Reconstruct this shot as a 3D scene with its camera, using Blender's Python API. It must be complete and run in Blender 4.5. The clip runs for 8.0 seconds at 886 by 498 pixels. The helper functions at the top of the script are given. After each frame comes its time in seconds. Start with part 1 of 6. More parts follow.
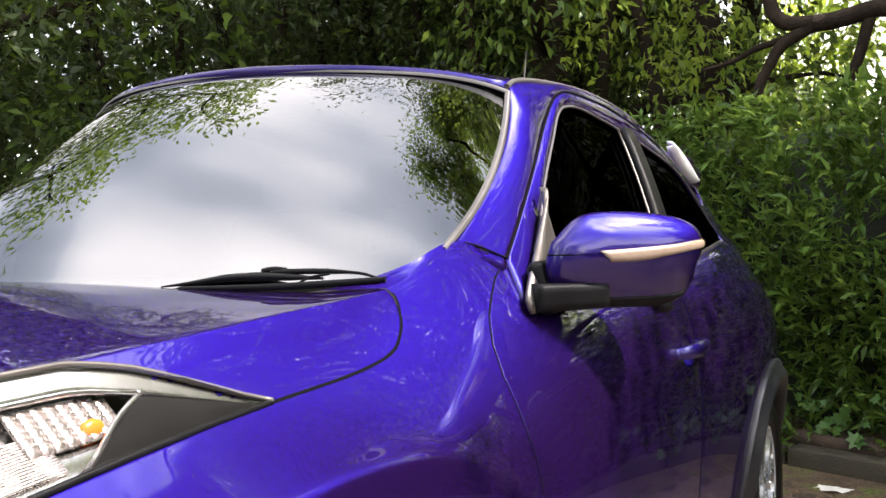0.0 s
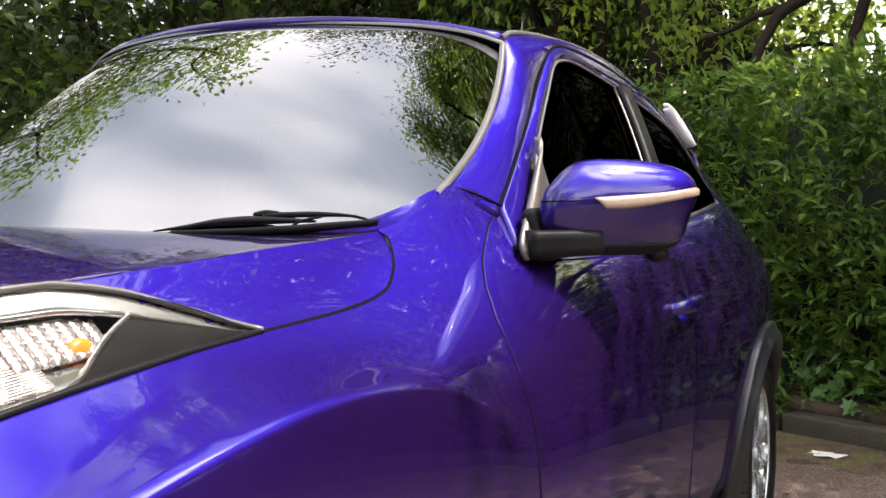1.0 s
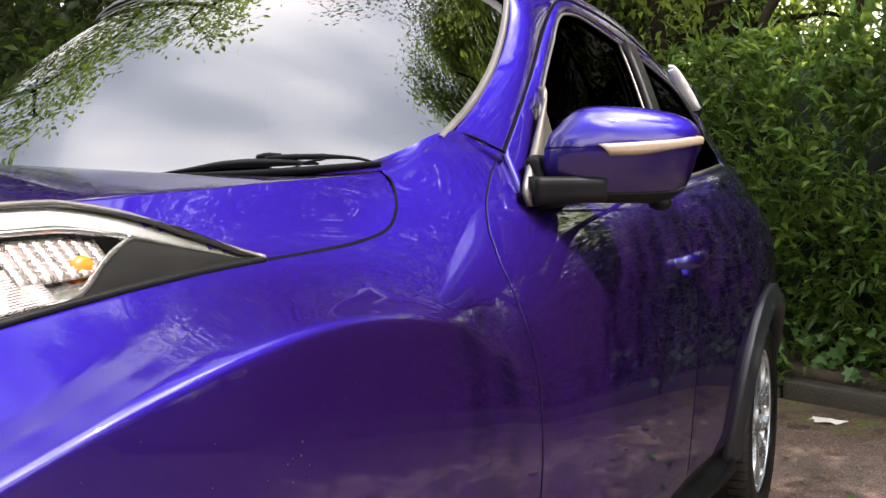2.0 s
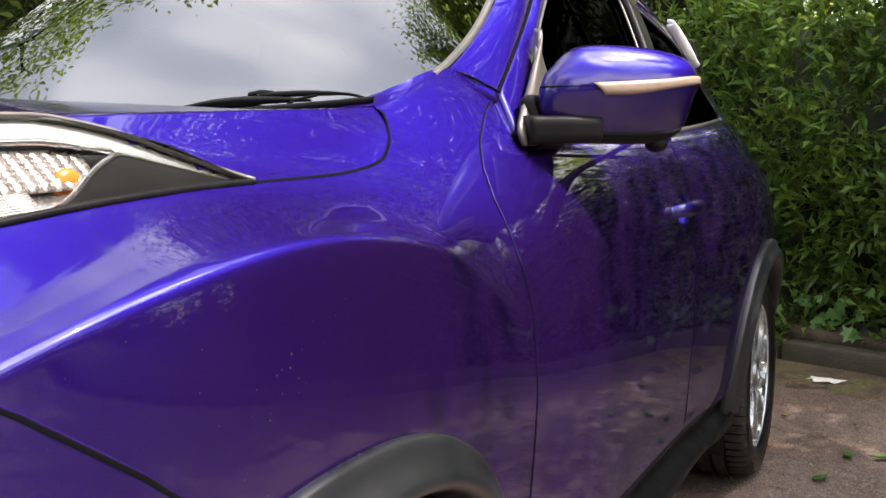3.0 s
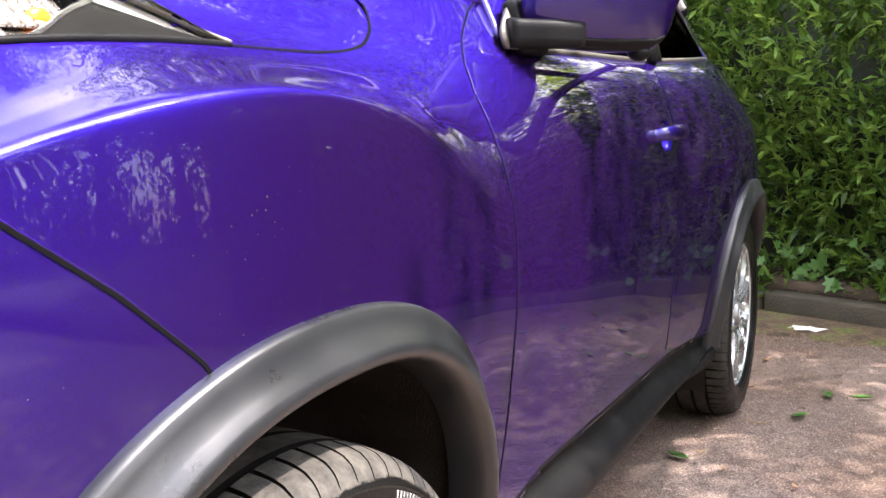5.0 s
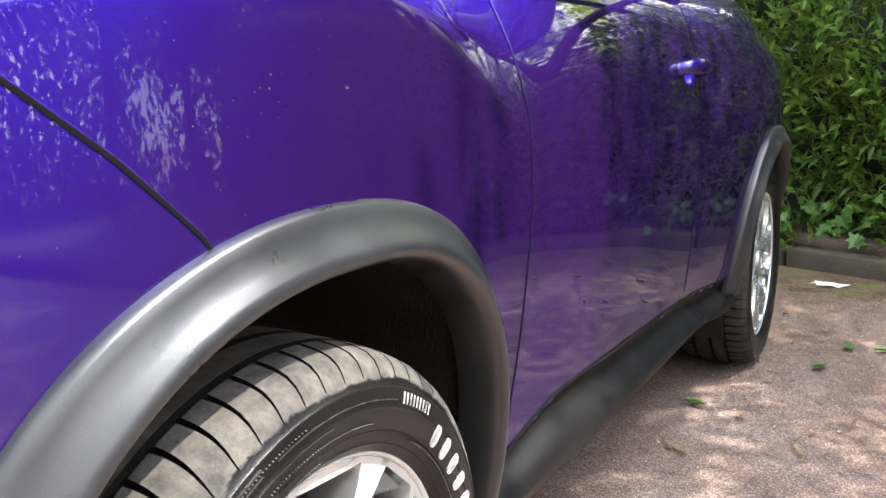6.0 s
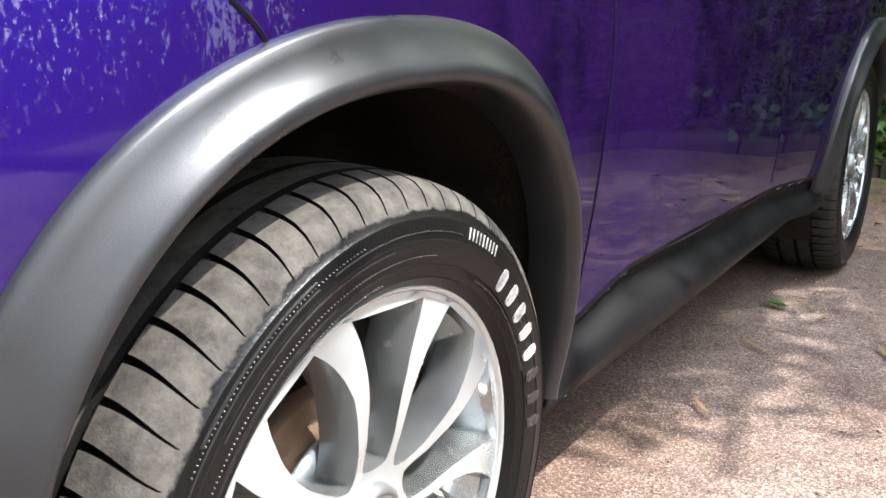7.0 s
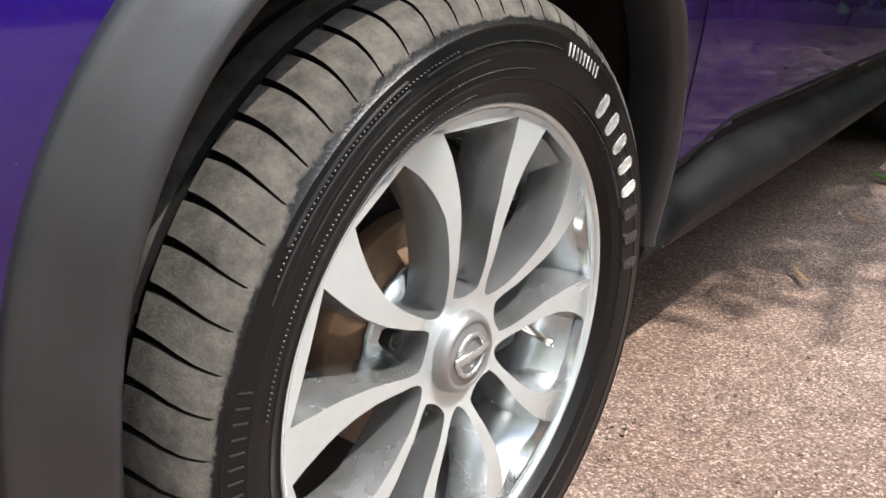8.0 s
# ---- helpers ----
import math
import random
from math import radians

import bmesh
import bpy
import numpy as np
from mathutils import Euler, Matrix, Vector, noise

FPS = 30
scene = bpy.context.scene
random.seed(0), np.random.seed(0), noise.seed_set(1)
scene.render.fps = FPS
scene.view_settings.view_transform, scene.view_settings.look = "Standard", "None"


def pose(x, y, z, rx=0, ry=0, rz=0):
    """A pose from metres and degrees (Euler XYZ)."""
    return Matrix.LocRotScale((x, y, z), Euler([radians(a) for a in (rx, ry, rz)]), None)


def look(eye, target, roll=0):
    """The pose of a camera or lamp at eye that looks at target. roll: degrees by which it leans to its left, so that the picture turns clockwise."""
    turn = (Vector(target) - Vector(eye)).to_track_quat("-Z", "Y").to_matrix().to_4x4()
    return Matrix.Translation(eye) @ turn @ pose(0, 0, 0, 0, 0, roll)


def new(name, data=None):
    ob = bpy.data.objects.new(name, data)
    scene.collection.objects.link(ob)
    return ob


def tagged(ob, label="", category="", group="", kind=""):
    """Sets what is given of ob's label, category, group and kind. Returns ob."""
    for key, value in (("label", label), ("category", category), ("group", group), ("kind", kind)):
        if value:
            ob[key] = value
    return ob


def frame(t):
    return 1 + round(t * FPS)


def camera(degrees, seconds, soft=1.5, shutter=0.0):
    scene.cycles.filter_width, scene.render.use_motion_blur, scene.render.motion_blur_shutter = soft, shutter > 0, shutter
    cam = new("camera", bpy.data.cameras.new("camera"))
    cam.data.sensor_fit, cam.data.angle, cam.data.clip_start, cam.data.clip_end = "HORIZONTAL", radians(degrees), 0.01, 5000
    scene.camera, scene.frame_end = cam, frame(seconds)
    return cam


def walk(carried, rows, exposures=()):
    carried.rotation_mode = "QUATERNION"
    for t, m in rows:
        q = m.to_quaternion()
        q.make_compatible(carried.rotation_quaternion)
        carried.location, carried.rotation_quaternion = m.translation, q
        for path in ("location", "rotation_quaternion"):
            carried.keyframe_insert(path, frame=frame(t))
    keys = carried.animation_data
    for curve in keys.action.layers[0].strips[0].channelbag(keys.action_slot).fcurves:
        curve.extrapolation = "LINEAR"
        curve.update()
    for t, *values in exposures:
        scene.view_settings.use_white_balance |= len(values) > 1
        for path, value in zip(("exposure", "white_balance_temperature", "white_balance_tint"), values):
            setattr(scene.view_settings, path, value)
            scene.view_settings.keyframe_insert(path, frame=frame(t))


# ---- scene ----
cam = camera(49.5, 8.0)
PATH = [
    (0.0, (1.3242, -0.7201, 1.2356), (0.4311, 1.0688, 1.1891), -1.29),
    (0.5, (1.3254, -0.714, 1.2095), (0.437, 1.0766, 1.1401), -1.19),
    (1.0, (1.3264, -0.7129, 1.1854), (0.4383, 1.0766, 1.091), -1.19),
    (1.5, (1.3254, -0.7158, 1.1632), (0.4334, 1.0704, 1.0446), -0.89),
    (3.0, (1.3318, -0.7065, 1.0849), (0.439, 1.0718, 0.8832), -1.18),
    (3.5, (1.3388, -0.7125, 1.0621), (0.4535, 1.0669, 0.8387), -0.88),
    (4.0, (1.3349, -0.7124, 1.0357), (0.465, 1.0732, 0.801), -0.97),
    (4.5, (1.3372, -0.7123, 1.0056), (0.4732, 1.0745, 0.7592), -0.86),
    (6.0, (1.3437, -0.6938, 0.9073), (0.4434, 1.0609, 0.5749), -0.37),
    (6.5, (1.3388, -0.6775, 0.8588), (0.3853, 1.0337, 0.4559), 0.11),
    (7.0, (1.3379, -0.6643, 0.8135), (0.3139, 0.9814, 0.3204), 0.17),
    (7.5, (1.3336, -0.656, 0.7741), (0.2414, 0.9096, 0.1776), -0.06),
    (8.0, (1.3173, -0.6487, 0.7341), (0.184, 0.8444, 0.0366), -0.78),
]
walk(cam, [(t, look(eye, target, roll)) for t, eye, target, roll in PATH],
     exposures=[(0.0, 1.0, 6800, 17), (3.6, 0.9, 6850, 17), (4.1, 1.55, 6850, 18), (4.6, 1.85, 6750, 19), (6.0, 1.9, 6450, 14), (7.2, 1.45, 6300, 11), (8.0, 0.98, 6500, 12)])

# ---- daylight ----
world = bpy.data.worlds.new("sky")
scene.world = world
world.use_nodes = True
SUN_ELEV, SUN_AZ = 57.0, 18.0      # degrees; azimuth from +x towards +y
sun_dir = Vector((math.cos(radians(SUN_ELEV)) * math.cos(radians(SUN_AZ)),
                  math.cos(radians(SUN_ELEV)) * math.sin(radians(SUN_AZ)), math.sin(radians(SUN_ELEV))))
wt = world.node_tree
wt.nodes.clear()
w_out = wt.nodes.new("ShaderNodeOutputWorld")
w_bg = wt.nodes.new("ShaderNodeBackground")
w_sky = wt.nodes.new("ShaderNodeTexSky")
w_sky.sky_type = "NISHITA"
w_sky.sun_disc = False
w_sky.sun_elevation = radians(SUN_ELEV)
w_sky.sun_rotation = radians(90 - SUN_AZ)
w_coord = wt.nodes.new("ShaderNodeTexCoord")
w_noise = wt.nodes.new("ShaderNodeTexNoise")
w_noise.inputs["Scale"].default_value = 1.7
w_noise.inputs["Detail"].default_value = 2.5
w_noise.inputs["Roughness"].default_value = 0.55
w_noise.inputs["Distortion"].default_value = 0.4
w_ramp = wt.nodes.new("ShaderNodeValToRGB")
w_ramp.color_ramp.elements[0].position = 0.26
w_ramp.color_ramp.elements[1].position = 0.46
w_mix = wt.nodes.new("ShaderNodeMix")
w_mix.data_type = "RGBA"
w_cloud = wt.nodes.new("ShaderNodeValToRGB")
w_cloud.color_ramp.elements[0].color = (8.4, 9.4, 11.0, 1)
w_cloud.color_ramp.elements[1].color = (23, 23, 23, 1)
w_cloud.color_ramp.elements[0].position = 0.45
w_cloud.color_ramp.elements[1].position = 0.64
wt.links.new(w_coord.outputs["Generated"], w_noise.inputs["Vector"])
wt.links.new(w_noise.outputs["Fac"], w_ramp.inputs["Fac"])
wt.links.new(w_noise.outputs["Fac"], w_cloud.inputs["Fac"])
wt.links.new(w_ramp.outputs["Color"], w_mix.inputs["Factor"])
wt.links.new(w_sky.outputs["Color"], w_mix.inputs["A"])
wt.links.new(w_cloud.outputs["Color"], w_mix.inputs["B"])
# thin cloud scatters the sun's light forward: brighter towards the sun
w_dot = wt.nodes.new("ShaderNodeVectorMath")
w_dot.operation = "DOT_PRODUCT"
w_dot.inputs[1].default_value = sun_dir
wt.links.new(w_coord.outputs["Generated"], w_dot.inputs[0])
w_gain = wt.nodes.new("ShaderNodeMapRange")
w_gain.interpolation_type = "SMOOTHERSTEP"
w_gain.inputs["From Min"].default_value, w_gain.inputs["From Max"].default_value = 0.86, 1.0
w_gain.inputs["To Min"].default_value, w_gain.inputs["To Max"].default_value = 1.0, 5.0
wt.links.new(w_dot.outputs["Value"], w_gain.inputs["Value"])
w_lit = wt.nodes.new("ShaderNodeVectorMath")
w_lit.operation = "SCALE"
wt.links.new(w_mix.outputs["Result"], w_lit.inputs[0])
wt.links.new(w_gain.outputs["Result"], w_lit.inputs["Scale"])
wt.links.new(w_lit.outputs["Vector"], w_bg.inputs["Color"])
w_bg.inputs["Strength"].default_value = 0.10
wt.links.new(w_bg.outputs["Background"], w_out.inputs["Surface"])
sun_data = bpy.data.lights.new("sun", "SUN")
sun_data.energy = 5.0
sun_data.angle = radians(0.53)
sun_data.color = (1.0, 0.95, 0.86)
sun = new("sun", sun_data)
sun.matrix_world = look(sun_dir * 30, (0, 0, 0))

# ---- materials ----
def nodes_of(name):
    m = bpy.data.materials.new(name)
    m.use_nodes = True
    nt = m.node_tree
    return m, nt, nt.nodes["Principled BSDF"]


def plain(name, color, rough=0.5, metal=0.0, vary=0.12, scale=30.0, bump=0.0, bump_scale=200.0, spec=0.5):
    """A surface with colour and gloss that vary at two scales, and fine relief."""
    m, nt, b = nodes_of(name)
    b.inputs["Metallic"].default_value = metal
    b.inputs["Specular IOR Level"].default_value = spec
    co = nt.nodes.new("ShaderNodeTexCoord")
    n1 = nt.nodes.new("ShaderNodeTexNoise")
    n1.inputs["Scale"].default_value = scale
    n1.inputs["Detail"].default_value = 5
    n2 = nt.nodes.new("ShaderNodeTexNoise")
    n2.inputs["Scale"].default_value = scale * 0.13
    n2.inputs["Detail"].default_value = 3
    nt.links.new(co.outputs["Object"], n1.inputs["Vector"])
    nt.links.new(co.outputs["Object"], n2.inputs["Vector"])
    add = nt.nodes.new("ShaderNodeMath")
    add.operation = "ADD"
    nt.links.new(n1.outputs["Fac"], add.inputs[0])
    nt.links.new(n2.outputs["Fac"], add.inputs[1])
    mr = nt.nodes.new("ShaderNodeMapRange")
    mr.inputs["From Min"].default_value = 0.6
    mr.inputs["From Max"].default_value = 1.4
    mr.inputs["To Min"].default_value = 1 - vary
    mr.inputs["To Max"].default_value = 1 + vary
    nt.links.new(add.outputs[0], mr.inputs["Value"])
    vm = nt.nodes.new("ShaderNodeVectorMath")
    vm.operation = "SCALE"
    vm.inputs[0].default_value = color[:3]
    nt.links.new(mr.outputs[0], vm.inputs["Scale"])
    nt.links.new(vm.outputs[0], b.inputs["Base Color"])
    mr2 = nt.nodes.new("ShaderNodeMapRange")
    mr2.inputs["From Min"].default_value = 0.6
    mr2.inputs["From Max"].default_value = 1.4
    mr2.inputs["To Min"].default_value = max(0.02, rough - vary * 0.4)
    mr2.inputs["To Max"].default_value = min(1.0, rough + vary * 0.4)
    nt.links.new(add.outputs[0], mr2.inputs["Value"])
    nt.links.new(mr2.outputs[0], b.inputs["Roughness"])
    if bump:
        n3 = nt.nodes.new("ShaderNodeTexNoise")
        n3.inputs["Scale"].default_value = bump_scale
        n3.inputs["Detail"].default_value = 4
        nt.links.new(co.outputs["Object"], n3.inputs["Vector"])
        bp = nt.nodes.new("ShaderNodeBump")
        bp.inputs["Strength"].default_value = bump
        bp.inputs["Distance"].default_value = 0.01
        nt.links.new(n3.outputs["Fac"], bp.inputs["Height"])
        nt.links.new(bp.outputs["Normal"], b.inputs["Normal"])
    return m


def paint_material():
    """Deep violet-blue car paint: pigment and metal flake under a clear coat."""
    m, nt, b = nodes_of("violet_paint")
    nt.nodes.remove(b)
    out = nt.nodes["Material Output"]
    co = nt.nodes.new("ShaderNodeTexCoord")
    n1 = nt.nodes.new("ShaderNodeTexNoise")
    n1.inputs["Scale"].default_value = 2500
    n1.inputs["Detail"].default_value = 1
    nt.links.new(co.outputs["Object"], n1.inputs["Vector"])
    ramp = nt.nodes.new("ShaderNodeValToRGB")
    ramp.color_ramp.elements[0].position = 0.35
    ramp.color_ramp.elements[0].color = (0.005, 0.003, 0.105, 1)
    ramp.color_ramp.elements[1].position = 0.70
    ramp.color_ramp.elements[1].color = (0.013, 0.009, 0.41, 1)
    nt.links.new(n1.outputs["Fac"], ramp.inputs["Fac"])
    pigment = nt.nodes.new("ShaderNodeBsdfDiffuse")
    pigment.inputs["Color"].default_value = (0.0165, 0.0044, 0.043, 1)
    flake = nt.nodes.new("ShaderNodeBsdfGlossy")
    flake.distribution = "BECKMANN"                      # flakes lie flat within a limited tilt
    flake.inputs["Roughness"].default_value = 0.60
    nt.links.new(ramp.outputs["Color"], flake.inputs["Color"])
    base = nt.nodes.new("ShaderNodeMixShader")
    base.inputs[0].default_value = 0.42
    nt.links.new(pigment.outputs[0], base.inputs[1])
    nt.links.new(flake.outputs[0], base.inputs[2])
    n2 = nt.nodes.new("ShaderNodeTexNoise")
    n2.inputs["Scale"].default_value = 260
    n2.inputs["Detail"].default_value = 2
    nt.links.new(co.outputs["Object"], n2.inputs["Vector"])
    bp = nt.nodes.new("ShaderNodeBump")
    bp.inputs["Strength"].default_value = 0.0012
    bp.inputs["Distance"].default_value = 0.002
    nt.links.new(n2.outputs["Fac"], bp.inputs["Height"])
    coat = nt.nodes.new("ShaderNodeBsdfGlossy")
    coat.inputs["Roughness"].default_value = 0.02
    nt.links.new(bp.outputs["Normal"], coat.inputs["Normal"])
    # sparse specks of dried dust
    vo = nt.nodes.new("ShaderNodeTexVoronoi")
    vo.inputs["Scale"].default_value = 95
    nt.links.new(co.outputs["Object"], vo.inputs["Vector"])
    n3 = nt.nodes.new("ShaderNodeTexNoise")
    n3.inputs["Scale"].default_value = 6
    n3.inputs["Detail"].default_value = 4
    nt.links.new(co.outputs["Object"], n3.inputs["Vector"])
    reach = nt.nodes.new("ShaderNodeMapRange")
    reach.inputs["From Min"].default_value, reach.inputs["From Max"].default_value = 0.52, 0.75
    reach.inputs["To Min"].default_value, reach.inputs["To Max"].default_value = 0.0, 0.16
    nt.links.new(n3.outputs["Fac"], reach.inputs["Value"])
    speck = nt.nodes.new("ShaderNodeMath")
    speck.operation = "LESS_THAN"
    nt.links.new(vo.outputs["Distance"], speck.inputs[0])
    nt.links.new(reach.outputs[0], speck.inputs[1])
    faint = nt.nodes.new("ShaderNodeMath")
    faint.operation = "MULTIPLY"
    faint.inputs[1].default_value = 0.2
    nt.links.new(speck.outputs[0], faint.inputs[0])
    dust = nt.nodes.new("ShaderNodeBsdfDiffuse")
    dust.inputs["Color"].default_value = (0.32, 0.29, 0.25, 1)
    dusted = nt.nodes.new("ShaderNodeMixShader")
    nt.links.new(faint.outputs[0], dusted.inputs[0])
    nt.links.new(base.outputs[0], dusted.inputs[1])
    nt.links.new(dust.outputs[0], dusted.inputs[2])
    film = nt.nodes.new("ShaderNodeBsdfGlossy")          # a thin film of dust on the coat
    film.inputs["Roughness"].default_value = 0.20
    clear = nt.nodes.new("ShaderNodeMixShader")
    clear.inputs[0].default_value = 0.045
    nt.links.new(coat.outputs[0], clear.inputs[1])
    nt.links.new(film.outputs[0], clear.inputs[2])
    fr = nt.nodes.new("ShaderNodeFresnel")
    fr.inputs["IOR"].default_value = 1.65
    mx = nt.nodes.new("ShaderNodeMixShader")
    nt.links.new(fr.outputs[0], mx.inputs[0])
    nt.links.new(dusted.outputs[0], mx.inputs[1])
    nt.links.new(clear.outputs[0], mx.inputs[2])
    nt.links.new(mx.outputs[0], out.inputs["Surface"])
    return m


def glass_material(name, tint, coat=1.0, gloss=1.0):
    """Thin automotive glass: a clear tint under a mirror-like gloss that grows towards grazing."""
    m, nt, b = nodes_of(name)
    nt.nodes.remove(b)
    out = nt.nodes["Material Output"]
    tr = nt.nodes.new("ShaderNodeBsdfTransparent")
    tr.inputs["Color"].default_value = (*tint, 1)
    gl = nt.nodes.new("ShaderNodeBsdfGlossy")
    gl.inputs["Roughness"].default_value = 0.004
    gl.inputs["Color"].default_value = (gloss, gloss, gloss, 1)
    fr = nt.nodes.new("ShaderNodeFresnel")
    fr.inputs["IOR"].default_value = 3.0 * coat
    mx = nt.nodes.new("ShaderNodeMixShader")
    nt.links.new(fr.outputs[0], mx.inputs[0])
    nt.links.new(tr.outputs[0], mx.inputs[1])
    nt.links.new(gl.outputs[0], mx.inputs[2])
    nt.links.new(mx.outputs[0], out.inputs["Surface"])
    return m


PAINT = paint_material()
GLASS = glass_material("windscreen_glass", (0.20, 0.22, 0.21), 1.0)
DARK_GLASS = glass_material("privacy_glass", (0.015, 0.015, 0.015), 0.41, 0.02)
LENS = glass_material("lamp_lens", (0.93, 0.94, 0.94), 0.375)
PLASTIC = plain("grey_cladding", (0.0125, 0.0135, 0.0152), 0.37, 0, 0.35, 14, 0.05, 900, 0.58)
BLACK = plain("black_plastic", (0.006, 0.006, 0.0065), 0.44, 0, 0.2, 40, 0.1, 600, 0.10)
GAP = plain("panel_gap", (0.003, 0.003, 0.004), 0.9, spec=0.05)
LINER = plain("wheel_liner", (0.018, 0.015, 0.013), 0.8, 0, 0.6, 22, 0.4, 300, 0.15)
ALLOY = plain("machined_alloy", (0.58, 0.64, 0.65), 0.24, 0.7, 0.08, 30)
SILVER = plain("silver_lacquer", (0.46, 0.49, 0.50), 0.26, 0.8, 0.1, 25)
CHROME = plain("bright_trim", (0.72, 0.70, 0.66), 0.22, 1.0, 0.06, 40)
MOULD = plain("moulding_rubber", (0.075, 0.070, 0.068), 0.45, 0, 0.2, 40)
BRUSHED = plain("window_trim_metal", (0.12, 0.108, 0.098), 0.38, 0.6, 0.12, 30)
RUST = plain("brake_disc_rust", (0.13, 0.080, 0.048), 0.55, 0.5, 0.3, 60, 0.2, 500)
STEEL = plain("brake_steel", (0.075, 0.07, 0.066), 0.35, 1.0, 0.2, 40)
AMBER = plain("amber_plastic", (0.80, 0.17, 0.02), 0.2, 0, 0.1, 40)
WHITE = plain("plain_white", (0.75, 0.75, 0.74), 0.3, 0, 0.05, 10)
INTERIOR = plain("cabin_trim", (0.02, 0.02, 0.02), 0.8, 0, 0.2, 20, 0.3, 300)

# ---- building tools ----
def mesh_of(name, verts, faces, smooth=True):
    me = bpy.data.meshes.new(name)
    me.from_pydata([tuple(v) for v in verts], [], faces)
    me.validate()
    if smooth:
        me.polygons.foreach_set("use_smooth", [True] * len(me.polygons))
    me.update()
    return me


def bm_mesh(name, bm, smooth=True):
    me = bpy.data.meshes.new(name)
    bm.normal_update()
    bm.to_mesh(me)
    bm.free()
    if smooth:
        me.polygons.foreach_set("use_smooth", [True] * len(me.polygons))
    return me


def facing(me, d):
    """Turns an open shell so that it faces d."""
    bm = bmesh.new()
    bm.from_mesh(me)
    bm.normal_update()
    if sum((f.normal * f.calc_area() for f in bm.faces), Vector()).dot(Vector(d)) < 0:
        bmesh.ops.reverse_faces(bm, faces=bm.faces[:])
    bm.to_mesh(me)
    bm.free()
    return me


def part(name, me, material, parent=None, label=""):
    """One mesh object, under a thing or a part."""
    if isinstance(me, bmesh.types.BMesh):
        me = bm_mesh(name, me)
    if material is not None and not me.materials:
        for mm in (material if isinstance(material, (list, tuple)) else [material]):
            me.materials.append(mm)
    ob = new(name, me)
    if parent is not None:
        ob.parent = parent
    if label:
        tagged(ob, label)
    return ob


def thing(name, label, category, at=(0, 0, 0), group="", kind=""):
    ob = new(name, None)
    ob.location = at
    ob.empty_display_size = 0.1
    return tagged(ob, label, category, group, kind)


def crom(pts, n):
    """n points, evenly spaced in parameter, on a smooth curve through pts."""
    p = np.array(pts, float)
    k = len(p)
    t = np.linspace(0, k - 1, n)
    i = np.clip(t.astype(int), 0, k - 2)
    u = (t - i)[:, None]
    a = np.where((i > 0)[:, None], p[np.maximum(i - 1, 0)], 2 * p[0] - p[1])
    d = np.where((i < k - 2)[:, None], p[np.minimum(i + 2, k - 1)], 2 * p[-1] - p[-2])
    b, c = p[i], p[i + 1]
    return 0.5 * (2 * b + (c - a) * u + (2 * a - 5 * b + 4 * c - d) * u ** 2 + (3 * b - a - 3 * c + d) * u ** 3)


def even(pts, n):
    """n points at even distances along a smooth curve through pts."""
    q = crom(pts, max(200, n * 4))
    s = np.r_[0, np.cumsum(np.linalg.norm(np.diff(q, axis=0), axis=1))]
    w = np.linspace(0, s[-1], n)
    return np.stack([np.interp(w, s, q[:, j]) for j in range(q.shape[1])], 1)


def grid_faces(nu, nv, close_u=False, close_v=False):
    f = []
    for i in range(nu if close_u else nu - 1):
        for j in range(nv if close_v else nv - 1):
            a, b = i, (i + 1) % nu
            c, d = j, (j + 1) % nv
            f.append((a * nv + c, b * nv + c, b * nv + d, a * nv + d))
    return f


def sheet(name, rows, thick=0.0, flip=False):
    """A smooth sheet over a grid of points (nu, nv, 3), with thickness to its back."""
    rows = np.array(rows, float)
    nu, nv = rows.shape[:2]
    du = np.gradient(rows, axis=0)
    dv = np.gradient(rows, axis=1)
    nrm = np.cross(du, dv)
    nrm /= np.linalg.norm(nrm, axis=2, keepdims=True) + 1e-12
    if flip:
        nrm = -nrm
    faces = grid_faces(nu, nv)
    if flip:
        faces = [f[::-1] for f in faces]
    v = rows.reshape(-1, 3)
    if thick:
        m = nu * nv
        back = (rows - nrm * thick).reshape(-1, 3)
        v = np.vstack([v, back])
        faces = faces + [tuple(m + k for k in f[::-1]) for f in faces]
        rim = [i * nv for i in range(nu)] + [(nu - 1) * nv + j for j in range(1, nv)]
        rim += [i * nv + nv - 1 for i in range(nu - 2, -1, -1)] + [j for j in range(nv - 2, 0, -1)]
        for a, b in zip(rim, rim[1:] + rim[:1]):
            faces.append((a, b, m + b, m + a) if flip else (b, a, m + a, m + b))
    return mesh_of(name, v, faces)


